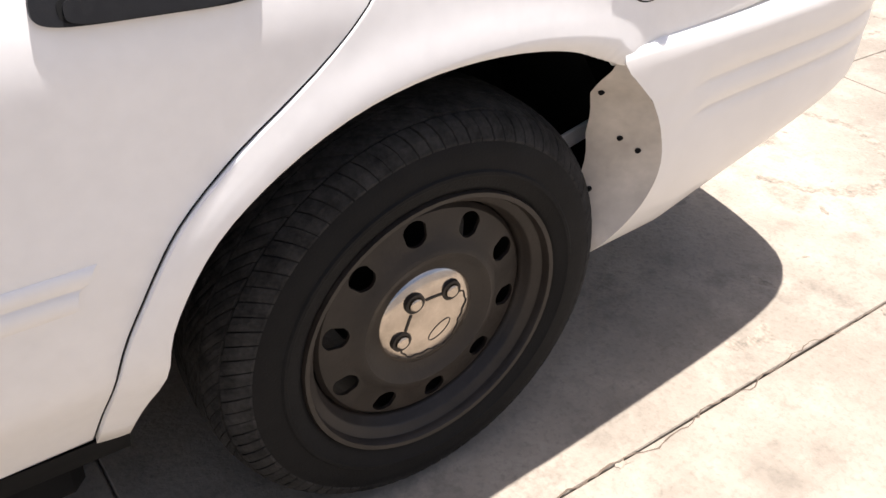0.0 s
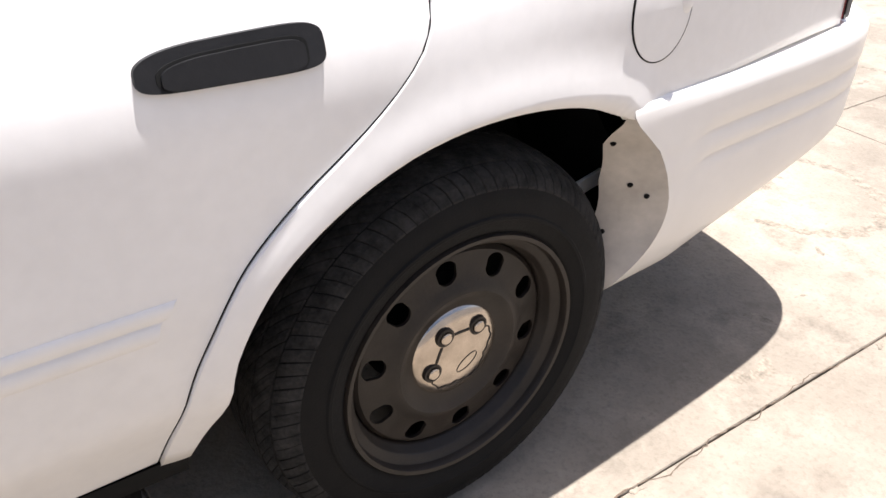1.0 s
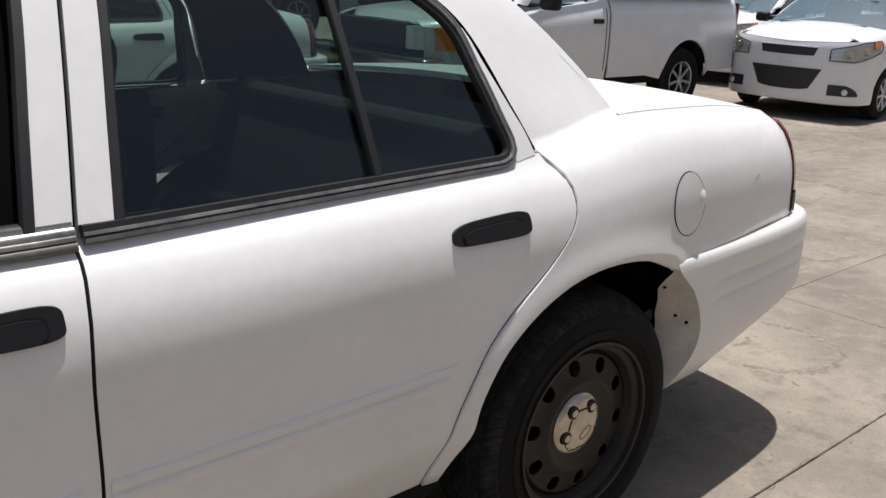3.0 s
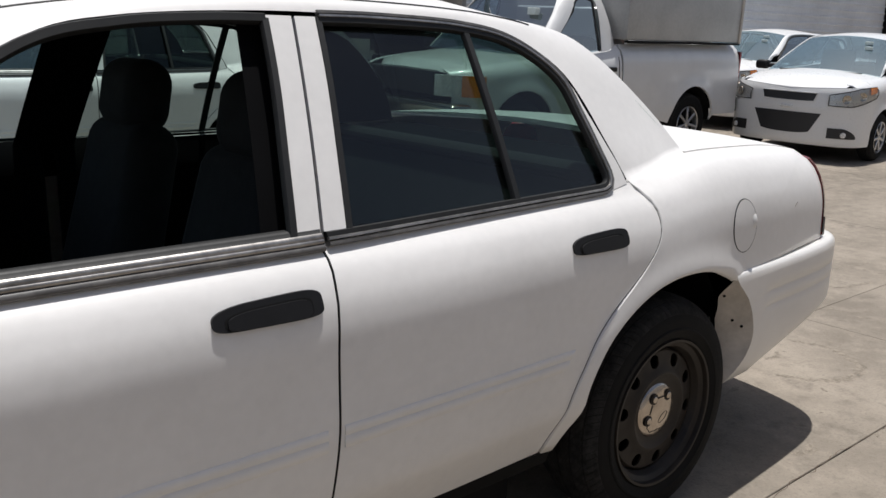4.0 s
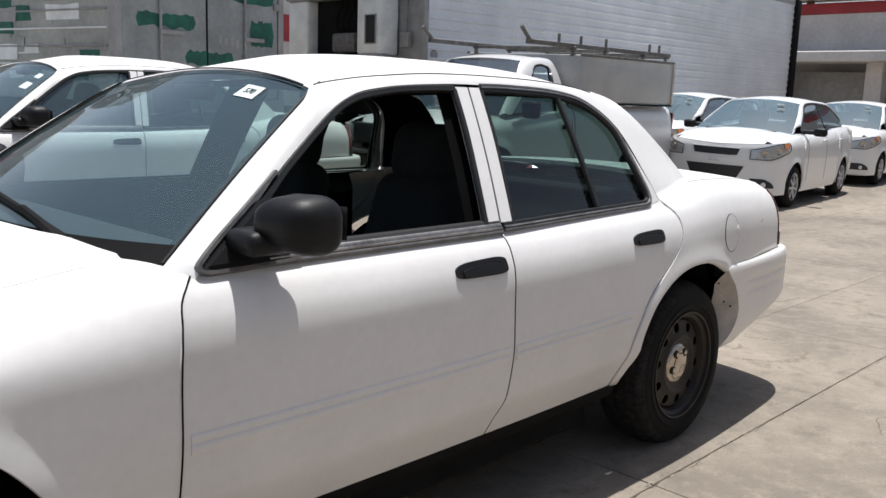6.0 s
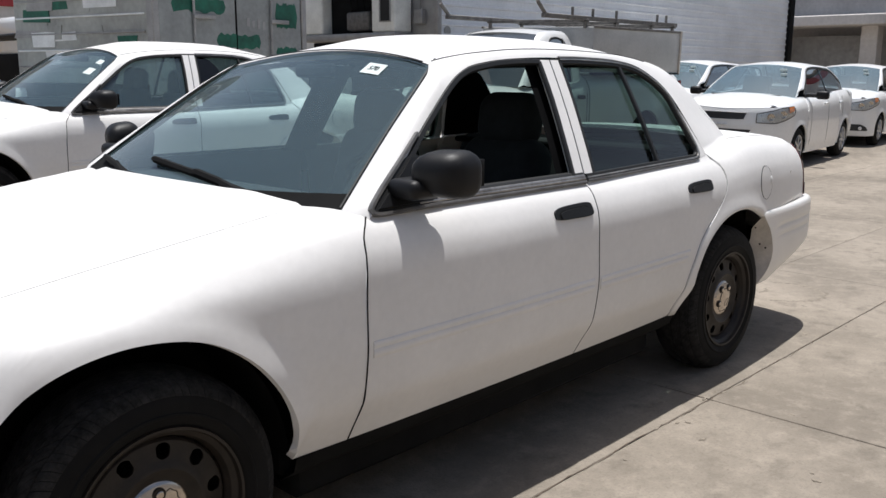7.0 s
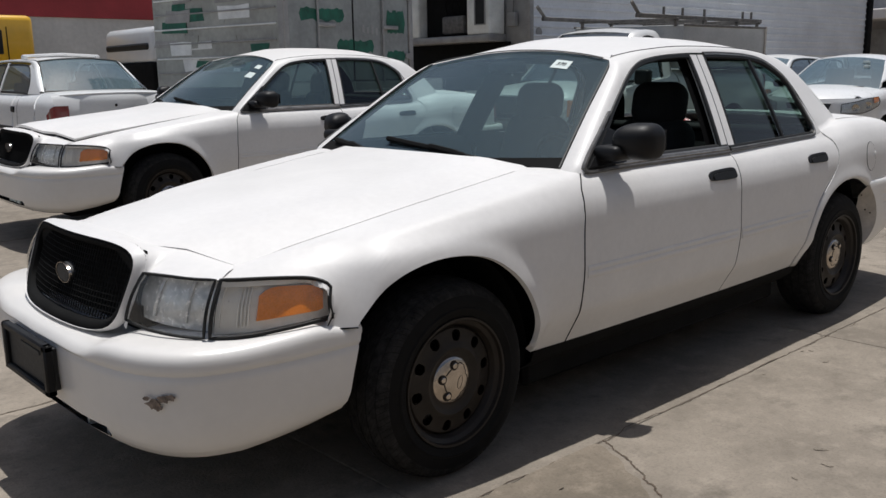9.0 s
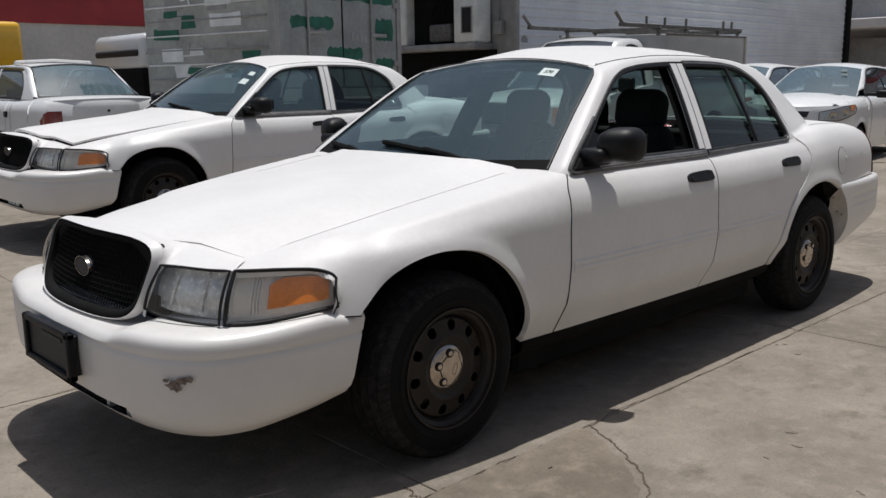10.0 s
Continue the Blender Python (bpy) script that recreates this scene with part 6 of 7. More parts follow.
    for u in np.linspace(-1, 1, 13):
        b, t = np.array((3.03 - 0.06 * u * u, 0.63 * u, 1.10)), np.array((2.34 - 0.04 * u * u, 0.49 * u, 1.48 - 0.045 * u * u))
        P.append([b + (t - b) * v + np.array((0.5, 0, 0.8)) * 0.03 * math.sin(math.pi * v) for v in np.linspace(0, 1, 6)])
    rw = part("rear_window", sheet(P, (1, 0, 0.6)), GLASS_D, car)
    rw.visible_shadow = False
    part("boot_lid", sheet([[(2.92 + 0.08 * (1 - w * w) + 0.44 * v, w * (sh.S(2.95 + 0.4 * v) + 0.0), T(2.95 + 0.44 * v) + 0.025 * (1 - w * w)) for v in np.linspace(0, 1, 6)] for w in np.linspace(-1, 1, 13)], (0, 0, 1), 0.02), PAINT_B, car)
    tail = [(2.85, -0.805), (3.1, -0.785), (3.25, -0.72), (3.36, -0.55), (3.41, -0.3), (3.42, 0)]
    prof = [(0.06, 0.26), (0.0, 0.32), (-0.025, 0.42), (-0.03, 0.52), (-0.025, 0.60), (-0.002, 0.63), (0.0, 0.68), (-0.004, 0.8), (0.0, 0.93), (0.012, 1.02), (0.035, 1.055), (0.07, 1.07)]
    part("rear_skin", sheet(wrap(tail, prof, 1), (1, 0, 0)), PAINT_B, car)
    lit = np.array(wrap(tail, [(-0.014, 0.80), (-0.018, 0.86), (-0.016, 0.92), (-0.010, 0.97)], 1))
    for a, b, e in ((10, 15, 1), (28, 33, -1)):
        P = lit[a:b].copy()
        for k in range(b - a):
            f = k / (b - a - 1) if e > 0 else 1 - k / (b - a - 1)
            P[k, :, 2] = 0.97 - (0.97 - P[k, :, 2]) * (0.35 + 0.65 * f ** 0.7)
        part("tail_lamp", sheet(P, (1, 0, 0), 0.02), RED, car, "red tail lamp")
    seam = np.array(wrap(tail, [(-0.007, z) for z in np.linspace(0.66, 1.0, 6)], 1))
    for k in (14, 28):
        part("boot_seam", ribbon(seam[k], 0.010, 0.002, (1, 0, 0)), RUBBER, car)
    edge = [(2.34 - 0.04 + 0.65 * v, -(0.49 + 0.14 * v) + 0.006, 1.438 - 0.33 * v) for v in np.linspace(0, 1, 10)]
    for mir in (False, True):
        part("window_seal", ribbon([np.array(q) + np.array((0.5, 0, 0.8)) * (0.03 * math.sin(math.pi * v) + 0.006) for q, v in zip(edge, np.linspace(0, 1, 10))], 0.016, 0.004, (0.5, 0, 0.8), mir), RUBBER, car)
    for name, lo, hi in (("underbody", (-0.6, -0.6, 0.17), (3.2, 0.6, 0.6)), ("cabin_floor", (0.4, -0.78, 0.2), (2.05, 0.78, 0.4)), ("bulkhead", (0.2, -0.7, 0.5), (0.5, 0.7, 0.98))):
        part(name, block(lo, hi, 0.02, 1), DARK, car)
    for y in (-0.37, 0.37):
        s = part("seat", block((1.0, y - 0.24, 0.4), (1.5, y + 0.24, 0.58), 0.05, 2), CLOTH, car)
        part("backrest", moved(block((-0.07, y - 0.23, 0), (0.07, y + 0.23, 0.75), 0.06, 2), Matrix.Translation((1.5, 0, 0.55)) @ Matrix.Rotation(radians(12), 4, "Y")), CLOTH, s)
    part("rear_bench", block((2.05, -0.6, 0.5), (2.4, 0.6, 1.1), 0.06, 2), CLOTH, car)
    part("dashboard", block((0.1, -0.7, 0.75), (0.6, 0.7, 1.0), 0.05, 2), DASH, car)
    return car


compact = build_compact("white compact saloon with black grilles and alloy wheels", stand(8.85, 3.19, 6.0), "parked compact cars")
tagged(copy_thing(compact, stand(14.03, 3.72, 5.5)), "white compact saloon parked bumper to bumper in the row")
tagged(copy_thing(compact, stand(10.7, 5.75)), "white compact saloon parked beside the pickup truck")


def build_notchback(at):
    """An older upright saloon: tail at x = 0, front towards -x."""
    car = thing("saloon_car", "older white saloon seen from behind with red tail lamps", "car", at, "parked saloons")
    W = curve_of([(-4.05, 0.60), (-3.8, 0.74), (-3.4, 0.80), (-2.6, 0.82), (-1.2, 0.82), (-0.5, 0.805), (-0.2, 0.785), (-0.06, 0.75), (0.0, 0.70)])
    T = curve_of([(-4.05, 0.80), (-3.5, 0.90), (-2.9, 0.97), (-2.2, 1.005), (-1.2, 1.02), (-0.6, 1.04), (-0.25, 1.05), (0.0, 1.035)])
    sh = Shell(W, T, lambda x: W(x) - 0.115, 0.2, 0.66, 0.05)
    def arch(cx, r=0.325):
        return [(cx - r * math.cos(a), 0.29 + r * math.sin(a)) for a in np.linspace(-0.25, math.pi + 0.25, 26)]
    glassy = lambda x, z: sh.S(x) + 0.012 - 0.36 * (z - 1.03) - 0.2 * (z - 1.03) ** 2  # noqa: E731
    RAIL_ = spline([(-2.86, 1.03), (-2.45, 1.25), (-2.2, 1.372), (-1.85, 1.405), (-1.3, 1.405), (-1.0, 1.385), (-0.83, 1.29), (-0.66, 1.15), (-0.50, 1.05)], 54)
    for mir in (False, True):
        sgn = 1 if mir else -1
        low = [(x, 0.22) for x in np.linspace(-4.0, -3.62, 6)] + arch(-3.25) + [(x, 0.2) for x in np.linspace(-2.88, -1.18, 20)] + arch(-0.80) + [(x, 0.26) for x in np.linspace(-0.43, -0.05, 8)]
        P = sh.ruled(low, [(x, 1.0) for x, z in low], 16, 0.014, 0.05)
        part("body_side", sheet(P, (0, -1, 0.1), 0.02, mir), PAINT_B, car)
        for cx in (-3.25, -0.80):
            part("housing_wall", disc_plate([(x, sgn * 0.56, z) for x, z in arch(cx)], 0.01, (0, -sgn, 0)), DARK, car)
            part("wheel_housing", sheet([[(x, -(W(cx) - 0.02 - d), z) for d in (0, 0.25)] for x, z in arch(cx, 0.33)], (0, 0, -1), 0, mir), DARK, car)
            wheel(car, cx, sgn * 0.81, 0.28, 0.175, sgn, 0.175, False, 0.5)
        for x in (-2.72, -1.78, -0.98):
            path = [sh.pt(x - (0.0 if x < -1 else 0.16 * max(0, 0.62 - z)), z, 0.0015) for z in np.linspace(0.27, 1.0, 18)]
            part("door_seam", ribbon(path, 0.005, 0.0012, (0, -1, 0), mir), RUBBER, car)
        part("side_strip", ribbon([sh.pt(x, 0.60, 0.004) for x in np.linspace(-2.85, -1.15, 12)], 0.045, 0.008, (0, -1, 0), mir), GREY_PLASTIC, car)
        for x in (-1.90, -1.10):
            hd = part("door_handle", ribbon([sh.pt(x - 0.045, 0.835, 0.006), sh.pt(x, 0.835, 0.010), sh.pt(x + 0.045, 0.835, 0.006)], 0.075, 0.010, (0, -1, 0), mir), TRIM, car, "square black door handle")
            part("handle_flap", ribbon([sh.pt(x - 0.03, 0.845, 0.014), sh.pt(x + 0.03, 0.845, 0.014)], 0.03, 0.006, (0, -1, 0), mir), GREY_PLASTIC, hd)
        # side windows
        for nm, pts in (("front_window", [(-2.72, 1.045), (-2.42, 1.215), (-2.16, 1.348), (-1.86, 1.375), (-1.80, 1.375)]), ("rear_window_side", [(-1.72, 1.375), (-1.3, 1.375), (-1.06, 1.356), (-0.93, 1.26), (-0.86, 1.16), (-0.845, 1.075)])):
            top = spline(pts, 18)
            P = [[(x, -glassy(x, 1.035 + (z - 1.035) * v) - 0.002, 1.035 + (z - 1.035) * v) for v in np.linspace(0, 1, 6)] for x, z in top]
            w = part("side_window", sheet(P, (0, -1, 0.3), 0.0, mir), GLASS_D, car, "tinted side glass")
            w.visible_shadow = False
            P = np.array(P)
            edge = np.vstack([P[:, -1], P[-1, -2::-1], P[-2::-1, 0]])
            part("window_frame", ribbon(edge, 0.026, 0.006, (0, -1, 0.4), mir), RUBBER, w)
        P = [[(x, -glassy(x, z) - 0.001, z) for x in np.linspace(-1.80, -1.72, 3)] for z in np.linspace(1.0, 1.4, 6)]
        part("middle_post", sheet(P, (0, -1, 0.3), 0.01, mir), PAINT_B, car)
        # roof rail and the broad rear post
        crest = spline([(-2.98, -0.66, 0.985), (-2.5, -0.60, 1.26), (-2.2, -0.555, 1.395), (-1.85, -0.535, 1.43), (-1.3, -0.53, 1.435), (-0.95, -0.525, 1.42), (-0.80, -0.555, 1.315), (-0.62, -0.605, 1.17), (-0.46, -0.655, 1.058)], 54)
        out_ = np.array([(x, -glassy(x, z) - 0.003, z + 0.006) for x, z in RAIL_])
        P = [[r + (c - r) * v + np.array((0, -0.6, 0.8)) * 0.014 * math.sin(math.pi * v) for v in np.linspace(0, 1, 7)] for r, c in zip(out_, crest)]
        part("roof_rail", sheet(P, (0, -0.6, 0.7), 0.0, mir), PAINT_B, car)
        top = spline([(-1.06, 1.37), (-0.93, 1.27), (-0.86, 1.16), (-0.84, 1.03)], 18)
        rear = spline([(-1.0, 1.39), (-0.83, 1.296), (-0.66, 1.156), (-0.46, 1.03)], 18)
        P = [[(x, -glassy(x, z) - 0.003, z) for x, z in [a + (b - a) * v for v in np.linspace(0, 1, 7)]] for a, b in zip(top, rear)]
        part("rear_post", sheet(P, (0, -1, 0.3), 0.0, mir), PAINT_B, car, "broad white rear post")
        part("window_seal", ribbon([p + np.array((0.004, 0.012, 0.004)) for p in crest[33:]], 0.018, 0.004, (0.5, 0, 0.8), mir), RUBBER, car)
        # tail lamp wrapped round the corner
        plan = [sh.pt(-0.15, 0.8, 0.008)[:2], sh.pt(-0.10, 0.8, 0.010)[:2], (-0.012, -0.778), (0.030, -0.735), (0.040, -0.66), (0.042, -0.585)]
        P = [[(x - 0.012 * v, y, 0.735 + (0.06 + 0.115 * min(1.0, k / 6) ** 0.8) * v) for v in np.linspace(0, 1, 6)] for k, (x, y) in enumerate(spline(plan, 12))]
        part("tail_lamp", sheet(P, (1, -0.4, 0), 0.015, mir), RED, car, "red tail lamp")
        mb = block((-2.66, 0.86, 0.98), (-2.55, 1.0, 1.09), 0.035, 3)
        for v in mb.verts:
            v.co.y *= sgn
        bmesh.ops.recalc_face_normals(mb, faces=mb.faces)
        m = part("door_mirror", mb, TRIM, car, "black door mirror")
        part("mirror_arm", tube([(-2.62, sgn * 0.70, 1.02), (-2.6, sgn * 0.88, 1.03)], 0.025), TRIM, m)
    def across(x, hw, z, crown, n=15):
        return [(x, hw * w, z + crown * (1 - w * w)) for w in np.linspace(-1, 1, n)]
    part("roof", sheet([across(x, -y, z, 0.04) for x, y, z in spline([(-2.2, -0.555, 1.395), (-1.85, -0.535, 1.43), (-1.3, -0.53, 1.435), (-0.95, -0.525, 1.42)], 16)], (0, 0, 1)), PAINT_B, car, "white roof with a low bar")
    P = []
    for u in np.linspace(-1, 1, 15):
        b, t = np.array((-0.40 - 0.06 * u * u, 0.655 * u, 1.062)), np.array((-0.925 - 0.025 * u * u, 0.525 * u, 1.458 - 0.038 * u * u))
        P.append([b + (t - b) * v + np.array((0.6, 0, 0.8)) * 0.022 * math.sin(math.pi * v) * (1 - u ** 4) for v in np.linspace(0, 1, 8)])
    P = np.array(P)
    rw = part("rear_window", sheet(P, (1, 0, 0.8)), GLASS_W, car, "sloping rear window")
    rw.visible_shadow = False
    part("window_seal", merge(ribbon(P[:, -1] + np.array((0.006, 0, 0.004)), 0.022, 0.005, (0.6, 0, 0.8)), ribbon(P[:, 0] + np.array((0.004, 0, 0.006)), 0.022, 0.005, (0.6, 0, 0.8))), RUBBER, rw)
    lid = [[(-0.385 - 0.06 * w * w + 0.385 * v + 0.012 * (1 - w * w) * v, w * (0.665 - 0.02 * v), 1.055 + 0.018 * (1 - w * w) - 0.012 * v * v - 0.010 * max(0, v - 0.85) / 0.15) for v in np.linspace(0, 1, 10)] for w in np.linspace(-1, 1, 17)]
    boot = part("boot_lid", sheet(lid, (0, 0, 1), 0.02), PAINT_B, car, "white boot lid")
    P = [[(row[-1][0] + 0.004 + dx, row[-1][1] * 0.86, z) for dx, z in ((-0.008, 1.032), (0.004, 1.02), (0.018, 0.95), (0.026, 0.86), (0.030, 0.79), (0.022, 0.76), (0.03, 0.70), (0.03, 0.64))] for row in lid]
    part("boot_face", sheet(P, (1, 0, 0), 0.012), PAINT_B, boot, "white boot face")
    part("boot_lock", moved(turned([(0, -0.006), (0.014, -0.005), (0.018, 0.004)], 16), Matrix.Translation((0.045, 0, 0.90)) @ Matrix.Rotation(radians(90), 4, "Z")), RUBBER, boot)
    part("tail_skin", sheet([[(x, y * w, z) for w in np.linspace(-1, 1, 13)] for x, y, z in ((-0.06, 0.75, 1.03), (-0.012, 0.74, 0.98), (0.0, 0.735, 0.80), (0.008, 0.735, 0.62), (-0.02, 0.72, 0.30))], (1, 0, 0)), PAINT_B, car)
    plan = spline([(-0.42, -0.825), (-0.2, -0.81), (-0.02, -0.765), (0.07, -0.64), (0.105, -0.35), (0.112, 0)], 20)
    full = np.vstack([plan, (plan * (1, -1))[-2::-1]])
    P = [[(x * (1 - o) - 0.3 * o, y * (1 - o), z) for o, z in ((0.16, 0.645), (0.03, 0.64), (0.0, 0.62), (0.0, 0.52), (0.012, 0.50), (0.0, 0.48), (0.0, 0.38), (0.03, 0.30), (0.12, 0.27))] for x, y in full]
    part("rear_bumper", sheet(P, (1, 0, 0)), PAINT_B, car, "white rear bumper")
    # the unseen front: bonnet, screen and bumper
    part("bonnet", sheet([[(x, w * sh.S(x), T(x) + 0.04 * (1 - w * w)) for x in np.linspace(-4.03, -2.9, 10)] for w in np.linspace(-1, 1, 13)], (0, 0, 1), 0.01), PAINT_B, car)
    P = [[(-2.95 + 0.06 * u * u + 0.75 * v, u * (0.66 - 0.105 * v), 0.985 + 0.44 * v + 0.03 * (1 - u * u) * v) for v in np.linspace(0, 1, 6)] for u in np.linspace(-1, 1, 11)]
    ws = part("windscreen", sheet(P, (-1, 0, 0.8)), GLASS_W, car)
    ws.visible_shadow = False
    part("front_skin", sheet([[(-4.02 - dx - 0.06 * (1 - w * w), w * 0.62, z) for dx, z in ((0.0, 0.80), (0.03, 0.62), (0.06, 0.5), (0.03, 0.24))] for w in np.linspace(-1, 1, 11)], (-1, 0, 0)), PAINT_B, car)
    # low bar across the roof, cabin and floor
    bar = part("roof_bar", tube([(-1.45, -0.50, 1.485), (-1.45, 0.0, 1.51), (-1.45, 0.50, 1.485)], 0.02, 8), PAINT_B, car, "low white bar across the roof")
    for y in (-0.48, 0.48):
        part("bar_foot", block((-1.49, y - 0.03, 1.43), (-1.41, y + 0.03, 1.495), 0.012, 2), PAINT_B, bar)
    for name, lo, hi in (("underbody", (-3.9, -0.55, 0.2), (-0.05, 0.55, 0.5)), ("boot_floor", (-0.55, -0.6, 0.45), (-0.05, 0.6, 0.9)), ("bulkhead", (-2.95, -0.68, 0.5), (-2.8, 0.68, 0.95))):
        part(name, block(lo, hi, 0.02, 1), DARK, car)
    part("parcel_shelf", block((-0.80, -0.66, 1.0), (-0.42, 0.66, 1.03), 0.01, 1), LAMP_BACK, car, "pale parcel shelf")
    part("rear_bench", block((-1.05, -0.6, 0.5), (-0.82, 0.6, 1.06), 0.05, 2), CLOTH, car)
    for y in (-0.36, 0.36):
        st = part("seat", block((-2.2, y - 0.23, 0.4), (-1.72, y + 0.23, 0.58), 0.05, 2), CLOTH, car)
        part("backrest", moved(block((-0.06, y - 0.22, 0), (0.06, y + 0.22, 0.62), 0.05, 2), Matrix.Translation((-1.75, 0, 0.54)) @ Matrix.Rotation(radians(12), 4, "Y")), CLOTH, st)
        part("headrest", block((-1.66, y - 0.12, 1.12), (-1.57, y + 0.12, 1.29), 0.04, 3), CLOTH, st)
    return car


build_notchback(stand(-0.459, 7.856, -86.8))
SILVER = mat("dull grey aluminium box", (0.42, 0.42, 0.41), 0.55, metal=0.08, vary=0.12, scale=2, fine=30)
PICKUP = mat("silver white pickup paint", (0.62, 0.62, 0.62), 0.32, coat=0.5, vary=0.03)
RACK = mat("grey painted rack steel", (0.16, 0.15, 0.14), 0.6, metal=0.3, vary=0.3, scale=12)


def build_pickup(at):
    """A pickup with a box on its bed and a ladder rack; front towards -x, rear end at x = 4.6."""
    car = thing("pickup_truck", "silver-white pickup truck with a grey box and a ladder rack", "pickup", at)
    W = curve_of([(-0.05, 0.70), (0.2, 0.86), (0.6, 0.93), (1.5, 0.96), (3.0, 0.97), (4.6, 0.96)])
    T = curve_of([(-0.05, 1.0), (0.4, 1.06), (1.0, 1.12), (1.4, 1.16), (2.2, 1.24), (2.3, 1.28), (4.6, 1.30)])
    sh = Shell(W, T, lambda x: W(x) - 0.14, 0.40, 0.78, 0.05)
    arch = lambda cx: [(cx - 0.43 * math.cos(a), 0.40 + 0.42 * math.sin(a)) for a in np.linspace(0, math.pi, 24)]  # noqa: E731
    for mir in (False, True):
        sgn = 1 if mir else -1
        low = [(x, 0.46) for x in np.linspace(0.0, 0.3, 4)] + arch(0.78) + [(x, 0.42) for x in np.linspace(1.3, 2.24, 8)]
        part("cab_side", sheet(sh.ruled(low, [(x, 1.0) for x, z in low], 12, 0.025, 0.08), (0, -1, 0.1), 0.02, mir), PICKUP, car)
        low = [(x, 0.45) for x in np.linspace(2.27, 2.9, 5)] + arch(3.62) + [(x, 0.47) for x in np.linspace(4.1, 4.58, 6)]
        part("bed_side", sheet(sh.ruled(low, [(max(2.27, x), 1.0) for x, z in low], 12, 0.03, 0.09), (0, -1, 0.1), 0.02, mir), PICKUP, car)
        for cx in (0.78, 3.62):
            part("housing_wall", disc_plate([(x, sgn * 0.62, z) for x, z in arch(cx)], 0.01, (0, -sgn, 0)), DARK, car)
            part("wheel_housing", sheet([[(x, -(0.94 - d), z) for d in (0, 0.3)] for x, z in arch(cx)], (0, 0, -1), 0, mir), DARK, car)
            wheel(car, cx, sgn * 0.94, 0.365, 0.235, sgn, 0.21, False, 0.2)
        # cab: pillars, window, roof edge
        gy = lambda z: 0.84 - 0.26 * (z - 1.2)  # noqa: E731
        P = [[(a + (b - a) * v, -gy(1.17 + (zt - 1.17) * v), 1.17 + (zt - 1.17) * v) for v in np.linspace(0, 1, 6)] for a, b, zt in zip(np.linspace(1.15, 1.98, 10), np.linspace(1.62, 1.95, 10), [1.6, 1.68, 1.72, 1.735, 1.74, 1.745, 1.745, 1.74, 1.73, 1.71])]
        w = part("side_window", sheet(P, (0, -1, 0.2), 0, mir), GLASS_D, car)
        w.visible_shadow = False
        edge = [np.array(p[-1]) for p in P] + [np.array(q) for q in P[-1][::-1]] + [np.array(p[0]) for p in P[::-1]] + [np.array(q) for q in P[0]]
        part("window_frame", ribbon(edge, 0.03, 0.008, (0, -1, 0.3), mir), RUBBER, w)
        A = spline([(1.08, -0.86, 1.16), (1.45, -0.77, 1.52), (1.66, -0.70, 1.73), (1.85, -0.68, 1.78), (2.05, -0.70, 1.75), (2.14, -0.78, 1.5), (2.2, -0.86, 1.2)], 34)
        B = spline([(0.98, -0.80, 1.15), (1.36, -0.68, 1.55), (1.58, -0.58, 1.78), (1.85, -0.55, 1.835), (2.12, -0.58, 1.80), (2.24, -0.70, 1.5), (2.26, -0.80, 1.2)], 34)
        C = spline([(1.14, -0.862, 1.16), (1.50, -0.78, 1.50), (1.68, -0.715, 1.70), (1.85, -0.70, 1.74), (1.97, -0.72, 1.72), (2.0, -0.79, 1.5), (2.0, -0.86, 1.17)], 34)
        part("cab_frame", sheet(np.stack([C, A, (A + B) / 2 + np.array((0, -0.02, 0.02)), B], 1), (0, -0.8, 0.6), 0, mir), PICKUP, car)
        part("door_handle", ribbon([sh.pt(2.0, 1.02, 0.012), sh.pt(2.13, 1.02, 0.012)], 0.05, 0.014, (0, -1, 0), mir), TRIM, car)
        part("door_seam", ribbon([sh.pt(2.2, z, 0.002) for z in np.linspace(0.46, 1.15, 10)], 0.01, 0.002, (0, -1, 0), mir), DARK, car)
        mb = block((1.18, 0.95, 1.13), (1.30, 1.17, 1.32), 0.04, 3)
        for v in mb.verts:
            v.co.y *= sgn
        bmesh.ops.recalc_face_normals(mb, faces=mb.faces)
        part("door_mirror", mb, TRIM, car)
        # front lamps
        P = [[(0.33 * u ** 1.9 - 0.065, -0.55 - 0.375 * u ** 0.9, z) for z in np.linspace(0.76, 0.96, 4)] for u in np.linspace(0, 1, 9)]
        lamp = part("headlamp", sheet(P, (-1, -0.5, 0), 0.04, mir), BRIGHT, car)
        part("amber_lamp", sheet(np.array(P)[5:, :] + np.array((-0.010, -0.012, 0)), (-0.5, -1, 0), 0.02, mir), AMBER, lamp, "amber corner lamp")
        P = [[(4.585, sgn * y, z) for y in (0.80, 0.955)] for z in (0.85, 1.1, 1.22)]
        part("tail_lamp", sheet(np.array(P) + np.array((0.012, 0, 0)), (1, 0, 0), 0.03), RED, car)
        part("rocker", block((1.25, min(sgn * 0.75, sgn * 0.93), 0.36), (3.15, max(sgn * 0.75, sgn * 0.93), 0.46), 0.02, 1), DARK, car)
    B = [(0.98, -0.80, 1.15), (1.36, -0.68, 1.55), (1.58, -0.58, 1.78)]
    P = [[(x - 0.10 * (1 - w * w) * (1 - k / 2), -y * w, z) for w in np.linspace(-1, 1, 9)] for k, (x, y, z) in enumerate(B)]
    ws = part("windscreen", sheet(P, (-1, 0, 0.6)), GLASS_D, car, "windscreen with a paper sticker")
    ws.visible_shadow = False
    part("sticker", block((1.29, -0.52, 1.55), (1.36, -0.40, 1.62), 0.004, 1), PAPER, ws)
